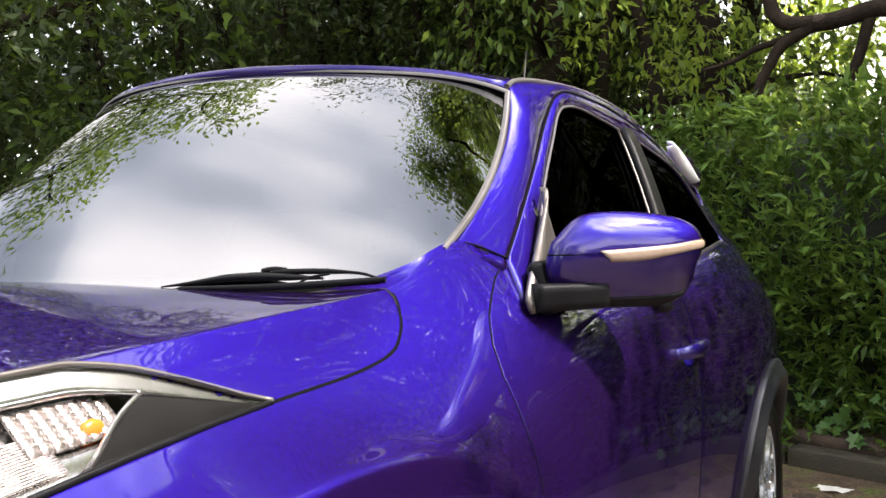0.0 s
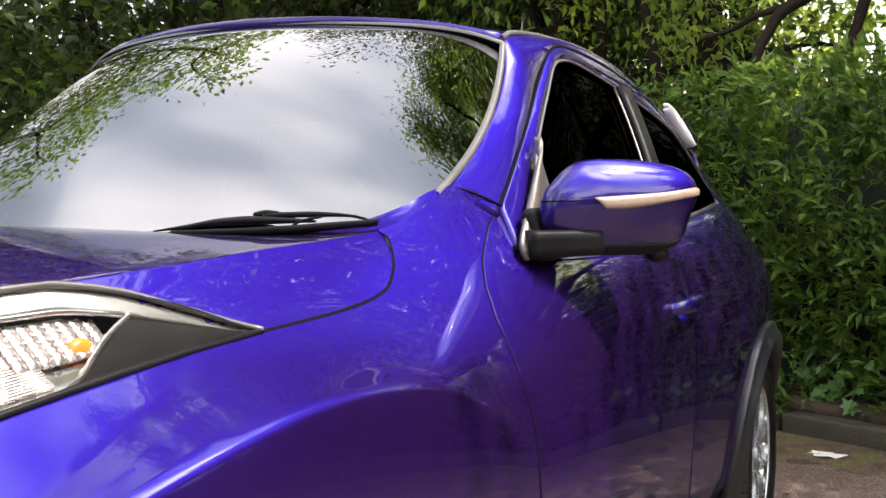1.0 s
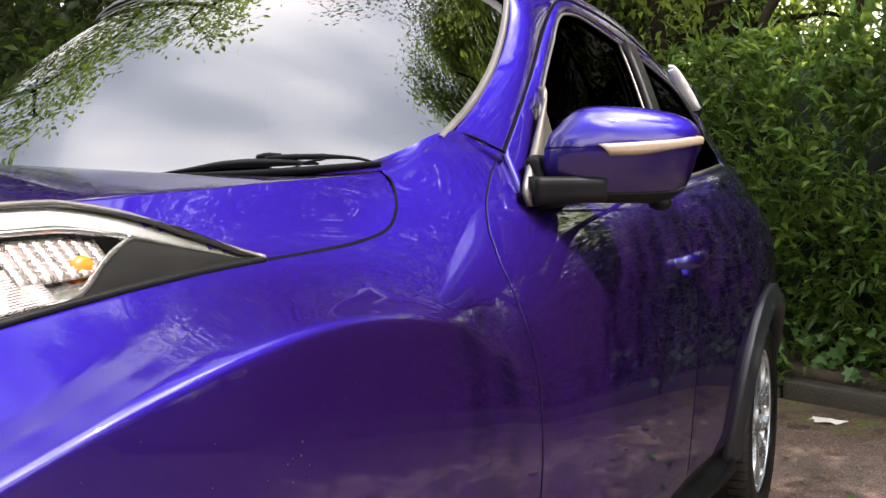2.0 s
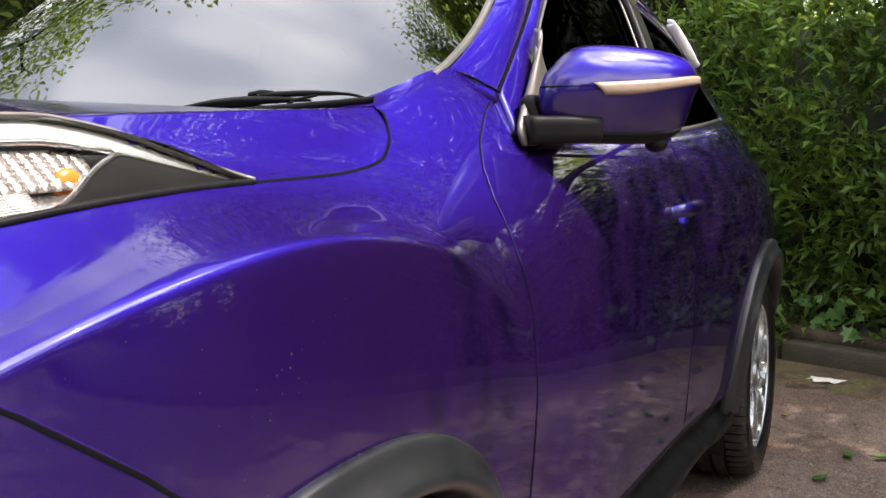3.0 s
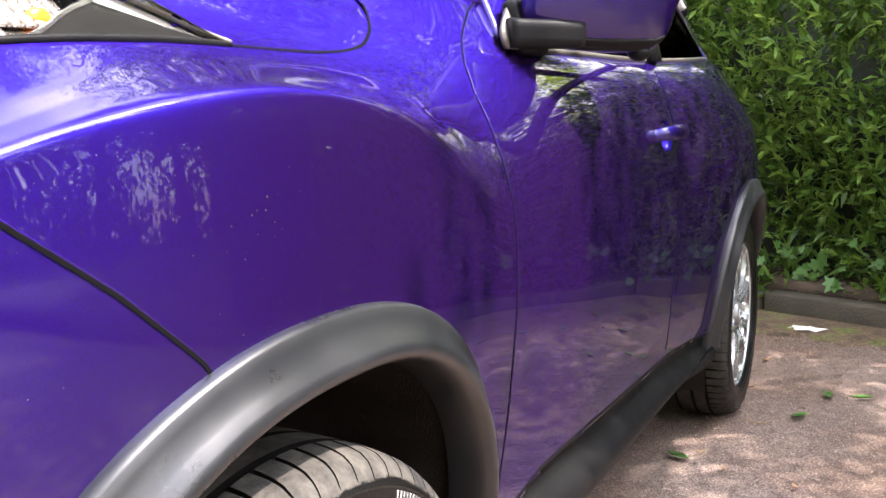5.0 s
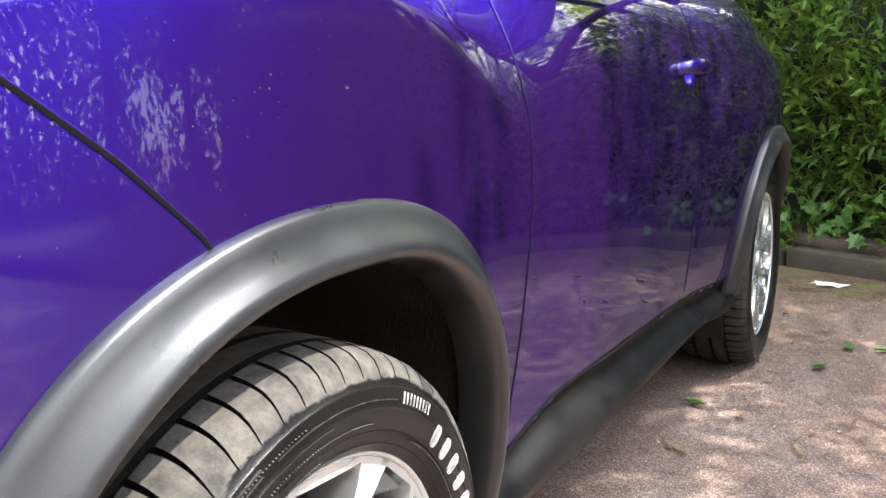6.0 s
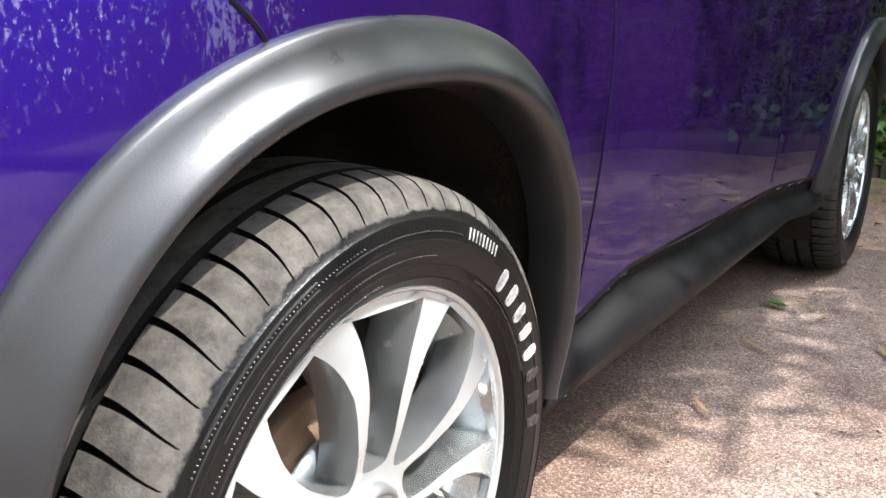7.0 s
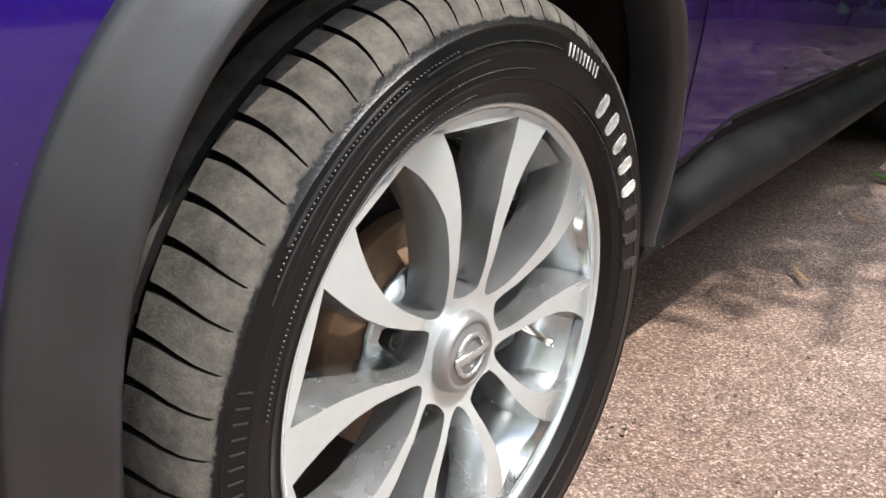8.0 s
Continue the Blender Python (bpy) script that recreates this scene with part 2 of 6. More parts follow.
def tube(name, pts, radius, sides=10, squash=1.0, closed=False, caps=True):
    """A round bar along pts; radius may be a list."""
    p = np.array(pts, float)
    n = len(p)
    r = np.full(n, radius) if np.isscalar(radius) else np.interp(np.linspace(0, 1, n), np.linspace(0, 1, len(radius)), radius)
    tan = np.gradient(p, axis=0)
    if closed:
        tan = np.roll(p, -1, 0) - np.roll(p, 1, 0)
    tan /= np.linalg.norm(tan, axis=1, keepdims=True) + 1e-12
    up = np.array([0, 0, 1.0]) if abs(tan[:, 2]).max() < 0.95 else np.array([1.0, 0.2, 0])
    v = []
    for i in range(n):
        s = np.cross(tan[i], up)
        s /= np.linalg.norm(s) + 1e-12
        w = np.cross(s, tan[i])
        for k in range(sides):
            a = 2 * math.pi * k / sides
            v.append(p[i] + r[i] * (math.cos(a) * s + squash * math.sin(a) * w))
    f = grid_faces(n, sides, close_u=closed, close_v=True)
    if caps and not closed:
        f += [tuple(range(sides))[::-1], tuple((n - 1) * sides + k for k in range(sides))]
    return mesh_of(name, v, f)


def revolve(name, profile, n=96, close=False):
    """A body turned about the x axis: profile rows of (x, radius)."""
    v, k = [], len(profile)
    for i in range(n):
        a = 2 * math.pi * i / n
        for x, r in profile:
            v.append((x, r * math.cos(a), r * math.sin(a)))
    f = grid_faces(n, k, close_u=True, close_v=close)
    return mesh_of(name, v, f)


def box_bm(bm, sx, sy, sz, m=Matrix(), bevel=0.0, seg=2):
    """A bevelled block into bm."""
    geo = bmesh.ops.create_cube(bm, size=1, matrix=m @ Matrix.Diagonal((sx, sy, sz, 1)))
    if bevel:
        edges = list({e for v in geo["verts"] for e in v.link_edges})
        bmesh.ops.bevel(bm, geom=edges, offset=bevel, segments=seg, affect="EDGES", profile=0.5)
    return bm

# ---- ground ----
def asphalt_material():
    m, nt, b = nodes_of("worn_asphalt")
    co = nt.nodes.new("ShaderNodeTexCoord")
    vor = nt.nodes.new("ShaderNodeTexVoronoi")
    vor.inputs["Scale"].default_value = 300
    big = nt.nodes.new("ShaderNodeTexNoise")
    big.inputs["Scale"].default_value = 1.7
    big.inputs["Detail"].default_value = 6
    mid = nt.nodes.new("ShaderNodeTexNoise")
    mid.inputs["Scale"].default_value = 14
    mid.inputs["Detail"].default_value = 6
    for n in (vor, big, mid):
        nt.links.new(co.outputs["Object"], n.inputs["Vector"])
    sep = nt.nodes.new("ShaderNodeSeparateColor")
    nt.links.new(vor.outputs["Color"], sep.inputs[0])
    stone = nt.nodes.new("ShaderNodeValToRGB")
    el = stone.color_ramp.elements
    el[0].color, el[1].color = (0.070, 0.054, 0.046, 1), (0.40, 0.33, 0.295, 1)
    e = el.new(0.45)
    e.color = (0.148, 0.112, 0.097, 1)
    e = el.new(0.82)
    e.color = (0.230, 0.180, 0.157, 1)
    nt.links.new(sep.outputs[0], stone.inputs["Fac"])
    dirt = nt.nodes.new("ShaderNodeValToRGB")
    dirt.color_ramp.elements[0].position, dirt.color_ramp.elements[1].position = 0.35, 0.7
    dirt.color_ramp.elements[0].color, dirt.color_ramp.elements[1].color = (0.84, 0.80, 0.77, 1), (1.08, 1.04, 1.0, 1)
    nt.links.new(mid.outputs["Fac"], dirt.inputs["Fac"])
    mul = nt.nodes.new("ShaderNodeMix")
    mul.data_type, mul.blend_type = "RGBA", "MULTIPLY"
    mul.inputs["Factor"].default_value = 1.0
    nt.links.new(stone.outputs[0], mul.inputs["A"])
    nt.links.new(dirt.outputs[0], mul.inputs["B"])
    worn = nt.nodes.new("ShaderNodeValToRGB")
    worn.color_ramp.elements[0].position, worn.color_ramp.elements[1].position = 0.4, 0.62
    worn.color_ramp.elements[0].color, worn.color_ramp.elements[1].color = (0.82, 0.75, 0.70, 1), (1, 1, 1, 1)
    nt.links.new(big.outputs["Fac"], worn.inputs["Fac"])
    mul2 = nt.nodes.new("ShaderNodeMix")
    mul2.data_type, mul2.blend_type = "RGBA", "MULTIPLY"
    mul2.inputs["Factor"].default_value = 1.0
    nt.links.new(mul.outputs["Result"], mul2.inputs["A"])
    nt.links.new(worn.outputs[0], mul2.inputs["B"])
    nt.links.new(mul2.outputs["Result"], b.inputs["Base Color"])
    b.inputs["Roughness"].default_value = 0.85
    b.inputs["Specular IOR Level"].default_value = 0.25
    bp = nt.nodes.new("ShaderNodeBump")
    bp.inputs["Strength"].default_value = 0.5
    bp.inputs["Distance"].default_value = 0.004
    nt.links.new(vor.outputs["Distance"], bp.inputs["Height"])
    bp.invert = True
    bp2 = nt.nodes.new("ShaderNodeBump")
    bp2.inputs["Strength"].default_value = 0.3
    bp2.inputs["Distance"].default_value = 0.02
    nt.links.new(mid.outputs["Fac"], bp2.inputs["Height"])
    nt.links.new(bp.outputs["Normal"], bp2.inputs["Normal"])
    nt.links.new(bp2.outputs["Normal"], b.inputs["Normal"])
    return m


def ground_sheet():
    far = [-400, -120, -40, -15]
    xs = np.r_[far, np.linspace(-6, 8, 120), [16, 40, 120, 400]]
    ys = np.r_[far, np.linspace(-6, 8, 120), [16, 40, 120, 400]]
    X, Y = np.meshgrid(xs, ys, indexing="ij")
    Z = np.zeros_like(X)
    near = (abs(X) < 9) & (abs(Y) < 9)
    rough = 0.004 * np.sin(X * 3.1 + Y * 1.3) * np.cos(Y * 2.3 - X * 0.7) + 0.002 * np.sin(X * 11 + 1.7 * Y)
    Z[near] = rough[near] - 0.005
    v = np.stack([X, Y, Z], 2).reshape(-1, 3)
    return part("ground", mesh_of("ground", v, grid_faces(len(xs), len(ys))), asphalt_material())


tagged(ground_sheet(), "worn reddish-brown asphalt parking ground with loose grit", "ground", kind="structure")

# the kerb line behind the car: a point on it, and the way along it
KERB_AT = Vector((0.85, 4.21, 0))
KERB_WAY = Vector((1, -0.45, 0)).normalized()
KERB_BACK = Vector((0.45, 1, 0)).normalized()


def along(s, back, z):
    """A place s metres along the kerb, back metres behind its face, z high."""
    return KERB_AT + KERB_WAY * s + KERB_BACK * back + Vector((0, 0, z))


KERBSTONE = plain("mossy_concrete", (0.052, 0.045, 0.030), 0.9, 0, 0.5, 9, 0.6, 90)
kerb = thing("kerb", "low mossy concrete kerb at the foot of the hedge", "kerb", kind="structure")
for i in range(-6, 7):
    bm = bmesh.new()
    rnd = random.Random(40 + i)
    m = Matrix.Translation(along(i * 0.92 + 0.3, 0.06, 0.035 + rnd.uniform(-0.006, 0.006))) @ Matrix.Rotation(math.atan2(-0.45, 1) + rnd.uniform(-0.008, 0.008), 4, "Z")
    box_bm(bm, 0.905, 0.12, 0.15, m, 0.014, 2)
    part("kerbstone", bm, KERBSTONE, kerb)
# soil bank behind the kerb
SOIL = plain("leafy_soil", (0.055, 0.038, 0.025), 0.95, 0, 0.4, 20, 0.8, 60)
rows = [[along(s, b, z) for b, z in ((0.115, 0.08), (0.4, 0.10), (1.2, 0.14), (4.5, 0.25))] for s in np.linspace(-12, 12, 25)]
tagged(part("soil_bank", sheet("soil_bank", rows, 0.08, True), SOIL), "dark leafy soil behind the kerb under the hedge", "soil", kind="structure")

# ---- the car: body surface ----
# stations along the car (y), each with the outline of the left half from sill to bonnet centre as (x, z)
STATIONS = {
    -0.78: [(0.4, 0.25), (0.46, 0.42), (0.48, 0.58), (0.48, 0.7), (0.47, 0.78), (0.45, 0.85), (0.42, 0.9), (0.38, 0.93), (0.337, 0.954), (0.32, 0.974), (0.18, 1), (0, 1.01)],
    -0.62: [(0.6, 0.24), (0.655, 0.42), (0.675, 0.6), (0.67, 0.74), (0.66, 0.83), (0.64, 0.9), (0.61, 0.95), (0.57, 0.98), (0.517, 1.029), (0.5, 1.049), (0.28, 1.075), (0, 1.085)],
    -0.46: [(0.72, 0.23), (0.765, 0.42), (0.785, 0.62), (0.782, 0.76), (0.777, 0.877), (0.765, 0.907), (0.7377, 0.9338), (0.66, 1.01), (0.597, 1.079), (0.58, 1.099), (0.495, 1.12), (0, 1.128)],
    -0.3: [(0.79, 0.23), (0.825, 0.43), (0.838, 0.63), (0.833, 0.78), (0.827, 0.933), (0.827, 0.957), (0.8016, 0.9773), (0.715, 1.035), (0.642, 1.106), (0.625, 1.126), (0.54, 1.147), (0, 1.155)],
    -0.15: [(0.8, 0.23), (0.845, 0.44), (0.861, 0.64), (0.859, 0.8), (0.852, 0.972), (0.847, 0.996), (0.8198, 1.01), (0.728, 1.05), (0.649, 1.118), (0.632, 1.138), (0.547, 1.159), (0, 1.167)],
    0.0: [(0.8, 0.23), (0.85, 0.44), (0.868, 0.64), (0.865, 0.8), (0.858, 0.986), (0.853, 1.01), (0.8232, 1.022), (0.724, 1.056), (0.652, 1.122), (0.635, 1.142), (0.55, 1.163), (0, 1.171)],
    0.15: [(0.8, 0.23), (0.85, 0.44), (0.868, 0.64), (0.865, 0.8), (0.858, 0.975), (0.852, 0.999), (0.8203, 1.0143), (0.716, 1.058), (0.654, 1.126), (0.637, 1.146), (0.552, 1.167), (0, 1.175)],
    0.3: [(0.8, 0.23), (0.845, 0.44), (0.862, 0.63), (0.861, 0.78), (0.854, 0.944), (0.846, 0.968), (0.8143, 0.9924), (0.71, 1.062), (0.656, 1.128), (0.639, 1.148), (0.554, 1.169), (0, 1.177)],
    0.45: [(0.79, 0.24), (0.835, 0.44), (0.852, 0.62), (0.856, 0.75), (0.853, 0.86), (0.835, 0.92), (0.782, 1.015), (0.705, 1.09), (0.657, 1.13), (0.64, 1.15), (0.555, 1.171), (0, 1.179)],
    0.52: [(0.79, 0.245), (0.8325, 0.44), (0.8485, 0.61), (0.853, 0.74), (0.849, 0.835), (0.828, 0.93), (0.777, 1.028), (0.722, 1.095), (0.684, 1.145), (0.667, 1.174), (0.645, 1.203), (0.623, 1.232)],
    0.6: [(0.79, 0.25), (0.83, 0.44), (0.845, 0.6), (0.85, 0.73), (0.847, 0.83), (0.828, 0.93), (0.78, 1.032), (0.73, 1.103), (0.692, 1.16), (0.667, 1.198), (0.637, 1.236), (0.607, 1.274)],
    0.7: [(0.79, 0.25), (0.829, 0.435), (0.8435, 0.59), (0.849, 0.72), (0.8465, 0.825), (0.8305, 0.93), (0.79, 1.03), (0.742, 1.102), (0.712, 1.152), (0.684, 1.2), (0.651, 1.248), (0.618, 1.296)],
    0.757: [(0.79, 0.25), (0.8284, 0.432), (0.8426, 0.584), (0.8484, 0.714), (0.8462, 0.822), (0.832, 0.93), (0.797, 1.028), (0.75, 1.098), (0.726, 1.14), (0.705, 1.18), (0.679, 1.22), (0.653, 1.26)],
    0.8: [(0.79, 0.25), (0.828, 0.43), (0.842, 0.58), (0.848, 0.71), (0.846, 0.82), (0.833, 0.93), (0.803, 1.025), (0.757, 1.092), (0.735, 1.118), (0.715, 1.14), (0.69, 1.162), (0.665, 1.184)],
    1.1: [(0.79, 0.25), (0.828, 0.42), (0.842, 0.57), (0.85, 0.7), (0.85, 0.81), (0.842, 0.92), (0.817, 1.02), (0.775, 1.098), (0.72, 1.09), (0.69, 1.09), (0.35, 1.05), (0, 1.05)],
    1.5: [(0.79, 0.25), (0.828, 0.42), (0.842, 0.57), (0.851, 0.7), (0.853, 0.81), (0.845, 0.92), (0.82, 1.025), (0.772, 1.108), (0.72, 1.1), (0.69, 1.1), (0.35, 1.05), (0, 1.05)],
    1.85: [(0.79, 0.25), (0.83, 0.42), (0.848, 0.57), (0.86, 0.7), (0.864, 0.81), (0.856, 0.92), (0.825, 1.035), (0.764, 1.125), (0.71, 1.12), (0.68, 1.12), (0.35, 1.05), (0, 1.05)],
    2.2: [(0.8, 0.24), (0.845, 0.42), (0.868, 0.58), (0.88, 0.72), (0.884, 0.83), (0.872, 0.94), (0.828, 1.05), (0.752, 1.145), (0.7, 1.14), (0.67, 1.14), (0.35, 1.07), (0, 1.07)],
    2.55: [(0.8, 0.24), (0.85, 0.43), (0.875, 0.6), (0.888, 0.75), (0.888, 0.86), (0.87, 0.96), (0.815, 1.065), (0.735, 1.165), (0.68, 1.17), (0.65, 1.17), (0.35, 1.09), (0, 1.09)],
    2.85: [(0.78, 0.26), (0.83, 0.44), (0.855, 0.6), (0.862, 0.74), (0.855, 0.85), (0.83, 0.95), (0.77, 1.06), (0.695, 1.17), (0.64, 1.17), (0.61, 1.17), (0.33, 1.1), (0, 1.1)],
    3.1: [(0.7, 0.3), (0.74, 0.46), (0.755, 0.61), (0.755, 0.74), (0.745, 0.85), (0.715, 0.95), (0.66, 1.05), (0.6, 1.15), (0.55, 1.16), (0.52, 1.16), (0.3, 1.11), (0, 1.11)],
    3.24: [(0.55, 0.36), (0.59, 0.5), (0.6, 0.63), (0.6, 0.75), (0.585, 0.85), (0.56, 0.94), (0.52, 1.03), (0.47, 1.12), (0.43, 1.13), (0.4, 1.13), (0.22, 1.1), (0, 1.1)],
}


def spline(xs, vs, q):
    """Natural cubic through (xs, vs[...]) at q."""
    xs, vs, q = np.array(xs, float), np.array(vs, float), np.array(q, float)
    n = len(xs)
    h = np.diff(xs)
    A = np.zeros((n, n))
    A[0, 0] = A[-1, -1] = 1
    flat = vs.reshape(n, -1)
    rhs = np.zeros_like(flat)
    for i in range(1, n - 1):
        A[i, i - 1], A[i, i], A[i, i + 1] = h[i - 1], 2 * (h[i - 1] + h[i]), h[i]
        rhs[i] = 6 * ((flat[i + 1] - flat[i]) / h[i] - (flat[i] - flat[i - 1]) / h[i - 1])
    M = np.linalg.solve(A, rhs)
    i = np.clip(np.searchsorted(xs, q) - 1, 0, n - 2)
    a = ((xs[i + 1] - q) / h[i])[:, None]
    b = ((q - xs[i]) / h[i])[:, None]
    hh = h[i][:, None] ** 2 / 6
    out = a * flat[i] + b * flat[i + 1] + ((a ** 3 - a) * M[i] + (b ** 3 - b) * M[i + 1]) * hh
    return out.reshape((len(q),) + vs.shape[1:])


NY, NS = 260, 166
Y_ALL = np.linspace(-0.78, 3.24, NY)
S_ALL = np.linspace(0, 11, NS)



def pchip(xs, vs, q):
    """A curve through (xs, vs[...]) at q that does not overshoot."""
    xs, vs, q = np.array(xs, float), np.array(vs, float), np.array(q, float)
    n = len(xs)
    flat = vs.reshape(n, -1)
    h = np.diff(xs)[:, None]
    d = np.diff(flat, axis=0) / h
    m = np.zeros_like(flat)
    w1, w2 = 2 * h[1:] + h[:-1], h[1:] + 2 * h[:-1]
    ok = d[1:] * d[:-1] > 0
    with np.errstate(divide="ignore", invalid="ignore"):
        m[1:-1] = np.where(ok, (w1 + w2) / (w1 / d[:-1] + w2 / d[1:]), 0)
    m[0], m[-1] = d[0], d[-1]
    i = np.clip(np.searchsorted(xs, q) - 1, 0, n - 2)
    hh = h[i]
    t = ((q - xs[i])[:, None]) / hh
    out = (2 * t ** 3 - 3 * t ** 2 + 1) * flat[i] + (t ** 3 - 2 * t ** 2 + t) * hh * m[i] + (3 * t ** 2 - 2 * t ** 3) * flat[i + 1] + (t ** 3 - t ** 2) * hh * m[i + 1]
    return out.reshape((len(q),) + vs.shape[1:])


def soften(a, k):
    """Averages along the first axis over 2k + 1 samples, ends extended along their slope."""
    head = a[:1] * 2 - a[1:k + 1][::-1]
    tail = a[-1:] * 2 - a[-k - 1:-1][::-1]
    p = np.concatenate([head, a, tail])
    w = np.hanning(2 * k + 3)[1:-1]
    w /= w.sum()
    return sum(w[j] * p[j:j + len(a)] for j in range(2 * k + 1))




def skin(stations):
    """The half body as a grid of points over station and outline parameter."""
    sec = soften(pchip(list(stations), [stations[k] for k in stations], Y_ALL), 7)
    cols = np.transpose(sec, (1, 0, 2))
    den = soften(0.3 * spline(np.arange(12), cols, S_ALL) + 0.7 * pchip(np.arange(12), cols, S_ALL), 1)
    grid = np.zeros((NY, NS, 3))
    grid[:, :, 0] = np.maximum(np.transpose(den[:, :, 0]), 0)
    grid[:, :, 2] = np.transpose(den[:, :, 1])
    grid[:, :, 1] = Y_ALL[:, None]
    # the crease that runs forward under the lamp
    for i, y in enumerate(Y_ALL):
        sc = float(np.interp(y, [-0.5, -0.27, -0.165, -0.10, -0.04], [6.15, 6.28, 6.5, 6.68, 7.0]))
        deep = 0.009 * float(np.interp(y, [-0.78, -0.6, -0.2, -0.04], [0, 1, 1, 0]))
        grid[i, :, 2] -= deep * np.interp(S_ALL, [sc - 0.9, sc - 0.35, sc, 7.0] if sc < 6.99 else [5, 6, 7, 7.01], [0, 0.35, 1, 0])
    return grid


BODY = skin(STATIONS)
# the bonnet's own skin goes on flat behind its rear edge
_lid = {y: list(p) for y, p in STATIONS.items()}
for _y in _lid:
    if _y > 0.5:
        _lid[_y] = _lid[_y][:8] + [(0.660, 1.132), (0.642, 1.153), (0.556, 1.174), (0, 1.182)]
LID = skin(_lid)
for _i, _y in enumerate(Y_ALL):
    # from the crease a shallow crown rises to the middle
    _sr = float(np.interp(_y, [-0.78, -0.2, 0.1, 0.3, 0.462], [8.05, 8.08, 8.28, 8.6, 8.95]))
    _xr, _zr = (float(np.interp(_sr, S_ALL, LID[_i, :, k])) for k in (0, 2))
    _zc = LID[_i, -1, 2] + 0.006
    _u = np.clip((S_ALL - _sr) / (11 - _sr), 0, 1)
    LID[_i, :, 0] = np.where(_u > 0, _xr * (1 - _u), LID[_i, :, 0])
    _fall = float(np.interp(_y, [-0.3, 0.0, 0.2, 0.35, 0.462], [0.0, 0.005, 0.011, 0.021, 0.033]))
    LID[_i, :, 2] = np.where(_u > 0, _zr + (_zc - _zr) * (1 - (1 - _u) ** 2) - _fall * (1 - (1 - _u) ** 4), LID[_i, :, 2])
LID_N = np.cross(np.gradient(LID, axis=0), np.gradient(LID, axis=1))
LID_N /= np.linalg.norm(LID_N, axis=2, keepdims=True) + 1e-12
if LID_N[NY // 5, 150, 2] < 0:
    LID_N = -LID_N
_join = np.interp(Y_ALL, [0.44, 0.53], [1.0, 0.0])[:, None, None] * np.interp(S_ALL, [6.9, 7.2], [0.0, 1.0])[None, :, None] * (Y_ALL > 0.25)[:, None, None]
BODY = BODY * (1 - _join) + LID * _join
BODY_N = np.cross(np.gradient(BODY, axis=0), np.gradient(BODY, axis=1))
BODY_N /= np.linalg.norm(BODY_N, axis=2, keepdims=True) + 1e-12
if BODY_N[NY // 2, 40, 0] < 0:
    BODY_N = -BODY_N
# pressed steel is fair: even out the small waves of the doors, and less those of the wing
_fair = BODY_N.copy()
for _ in range(2):
    _fair = soften(_fair, 12)
    _fair = np.transpose(soften(np.transpose(_fair, (1, 0, 2)), 5), (1, 0, 2))
_soft = _fair.copy()
for _ in range(3):
    _soft = soften(_soft, 14)
    _soft = np.transpose(soften(np.transpose(_soft, (1, 0, 2)), 7), (1, 0, 2))
_top = np.interp(S_ALL, [5.6, 6.2], [0.0, 1.0])[None, :, None]
_fair = _fair * (1 - _top) + _soft * _top
_wing = np.interp(S_ALL, [3.0, 4.0, 5.5, 6.1, 9.0, 9.4], [0.7, 0.1, 0.1, 0.9, 0.9, 0.0])[None, :, None] * np.interp(Y_ALL, [-0.25, 0.1], [0.5, 1.0])[:, None, None]
_door = np.interp(Y_ALL, [0.45, 0.80], [0.0, 1.0])[:, None, None]
_keep = _wing * (1 - _door) + _door
BODY_N = BODY_N * (1 - _keep) + _fair * _keep
# each door skin is drawn flat to slightly crowned along its length
_ny = np.where(Y_ALL < 1.575, -0.040 + 0.045 * (Y_ALL - 0.6), -0.060 + 0.030 * (Y_ALL - 1.575))[:, None]
_w = np.interp(Y_ALL, [0.50, 0.66, 2.10, 2.30], [0, 1, 1, 0])[:, None] * np.interp(S_ALL, [6.3, 7.0], [1, 0])[None, :]
BODY_N[:, :, 1] = BODY_N[:, :, 1] * (1 - _w) + _ny * _w
BODY_N /= np.linalg.norm(BODY_N, axis=2, keepdims=True) + 1e-12


def bilin(arr, y, s):
    fy = np.clip((y - Y_ALL[0]) / (Y_ALL[1] - Y_ALL[0]), 0, NY - 1.001)
    fs = np.clip(s / (S_ALL[1] - S_ALL[0]), 0, NS - 1.001)
    i, j = int(fy), int(fs)
    u, v = fy - i, fs - j
    return (arr[i, j] * (1 - u) * (1 - v) + arr[i + 1, j] * u * (1 - v) + arr[i, j + 1] * (1 - u) * v + arr[i + 1, j + 1] * u * v)


def on_body(y, s, out=0.0):
    """The place on the body at station y, outline parameter s, lifted by out."""
    n = bilin(BODY_N, y, s)
    return bilin(BODY, y, s) + out * n / np.linalg.norm(n)


def side_s(y, z):
    """The outline parameter at which the side reaches height z."""
    f = float(np.clip((y - Y_ALL[0]) / (Y_ALL[1] - Y_ALL[0]), 0, NY - 1.001))
    i = int(f)
    k = int(8.9 / 11 * (NS - 1)) + 1
    col = BODY[i, :k, 2] * (1 - f + i) + BODY[i + 1, :k, 2] * (f - i)
    return float(np.interp(z, np.maximum.accumulate(col), S_ALL[:k]))


def on_side(y, z, out=0.0):
    return on_body(y, side_s(y, z), out)


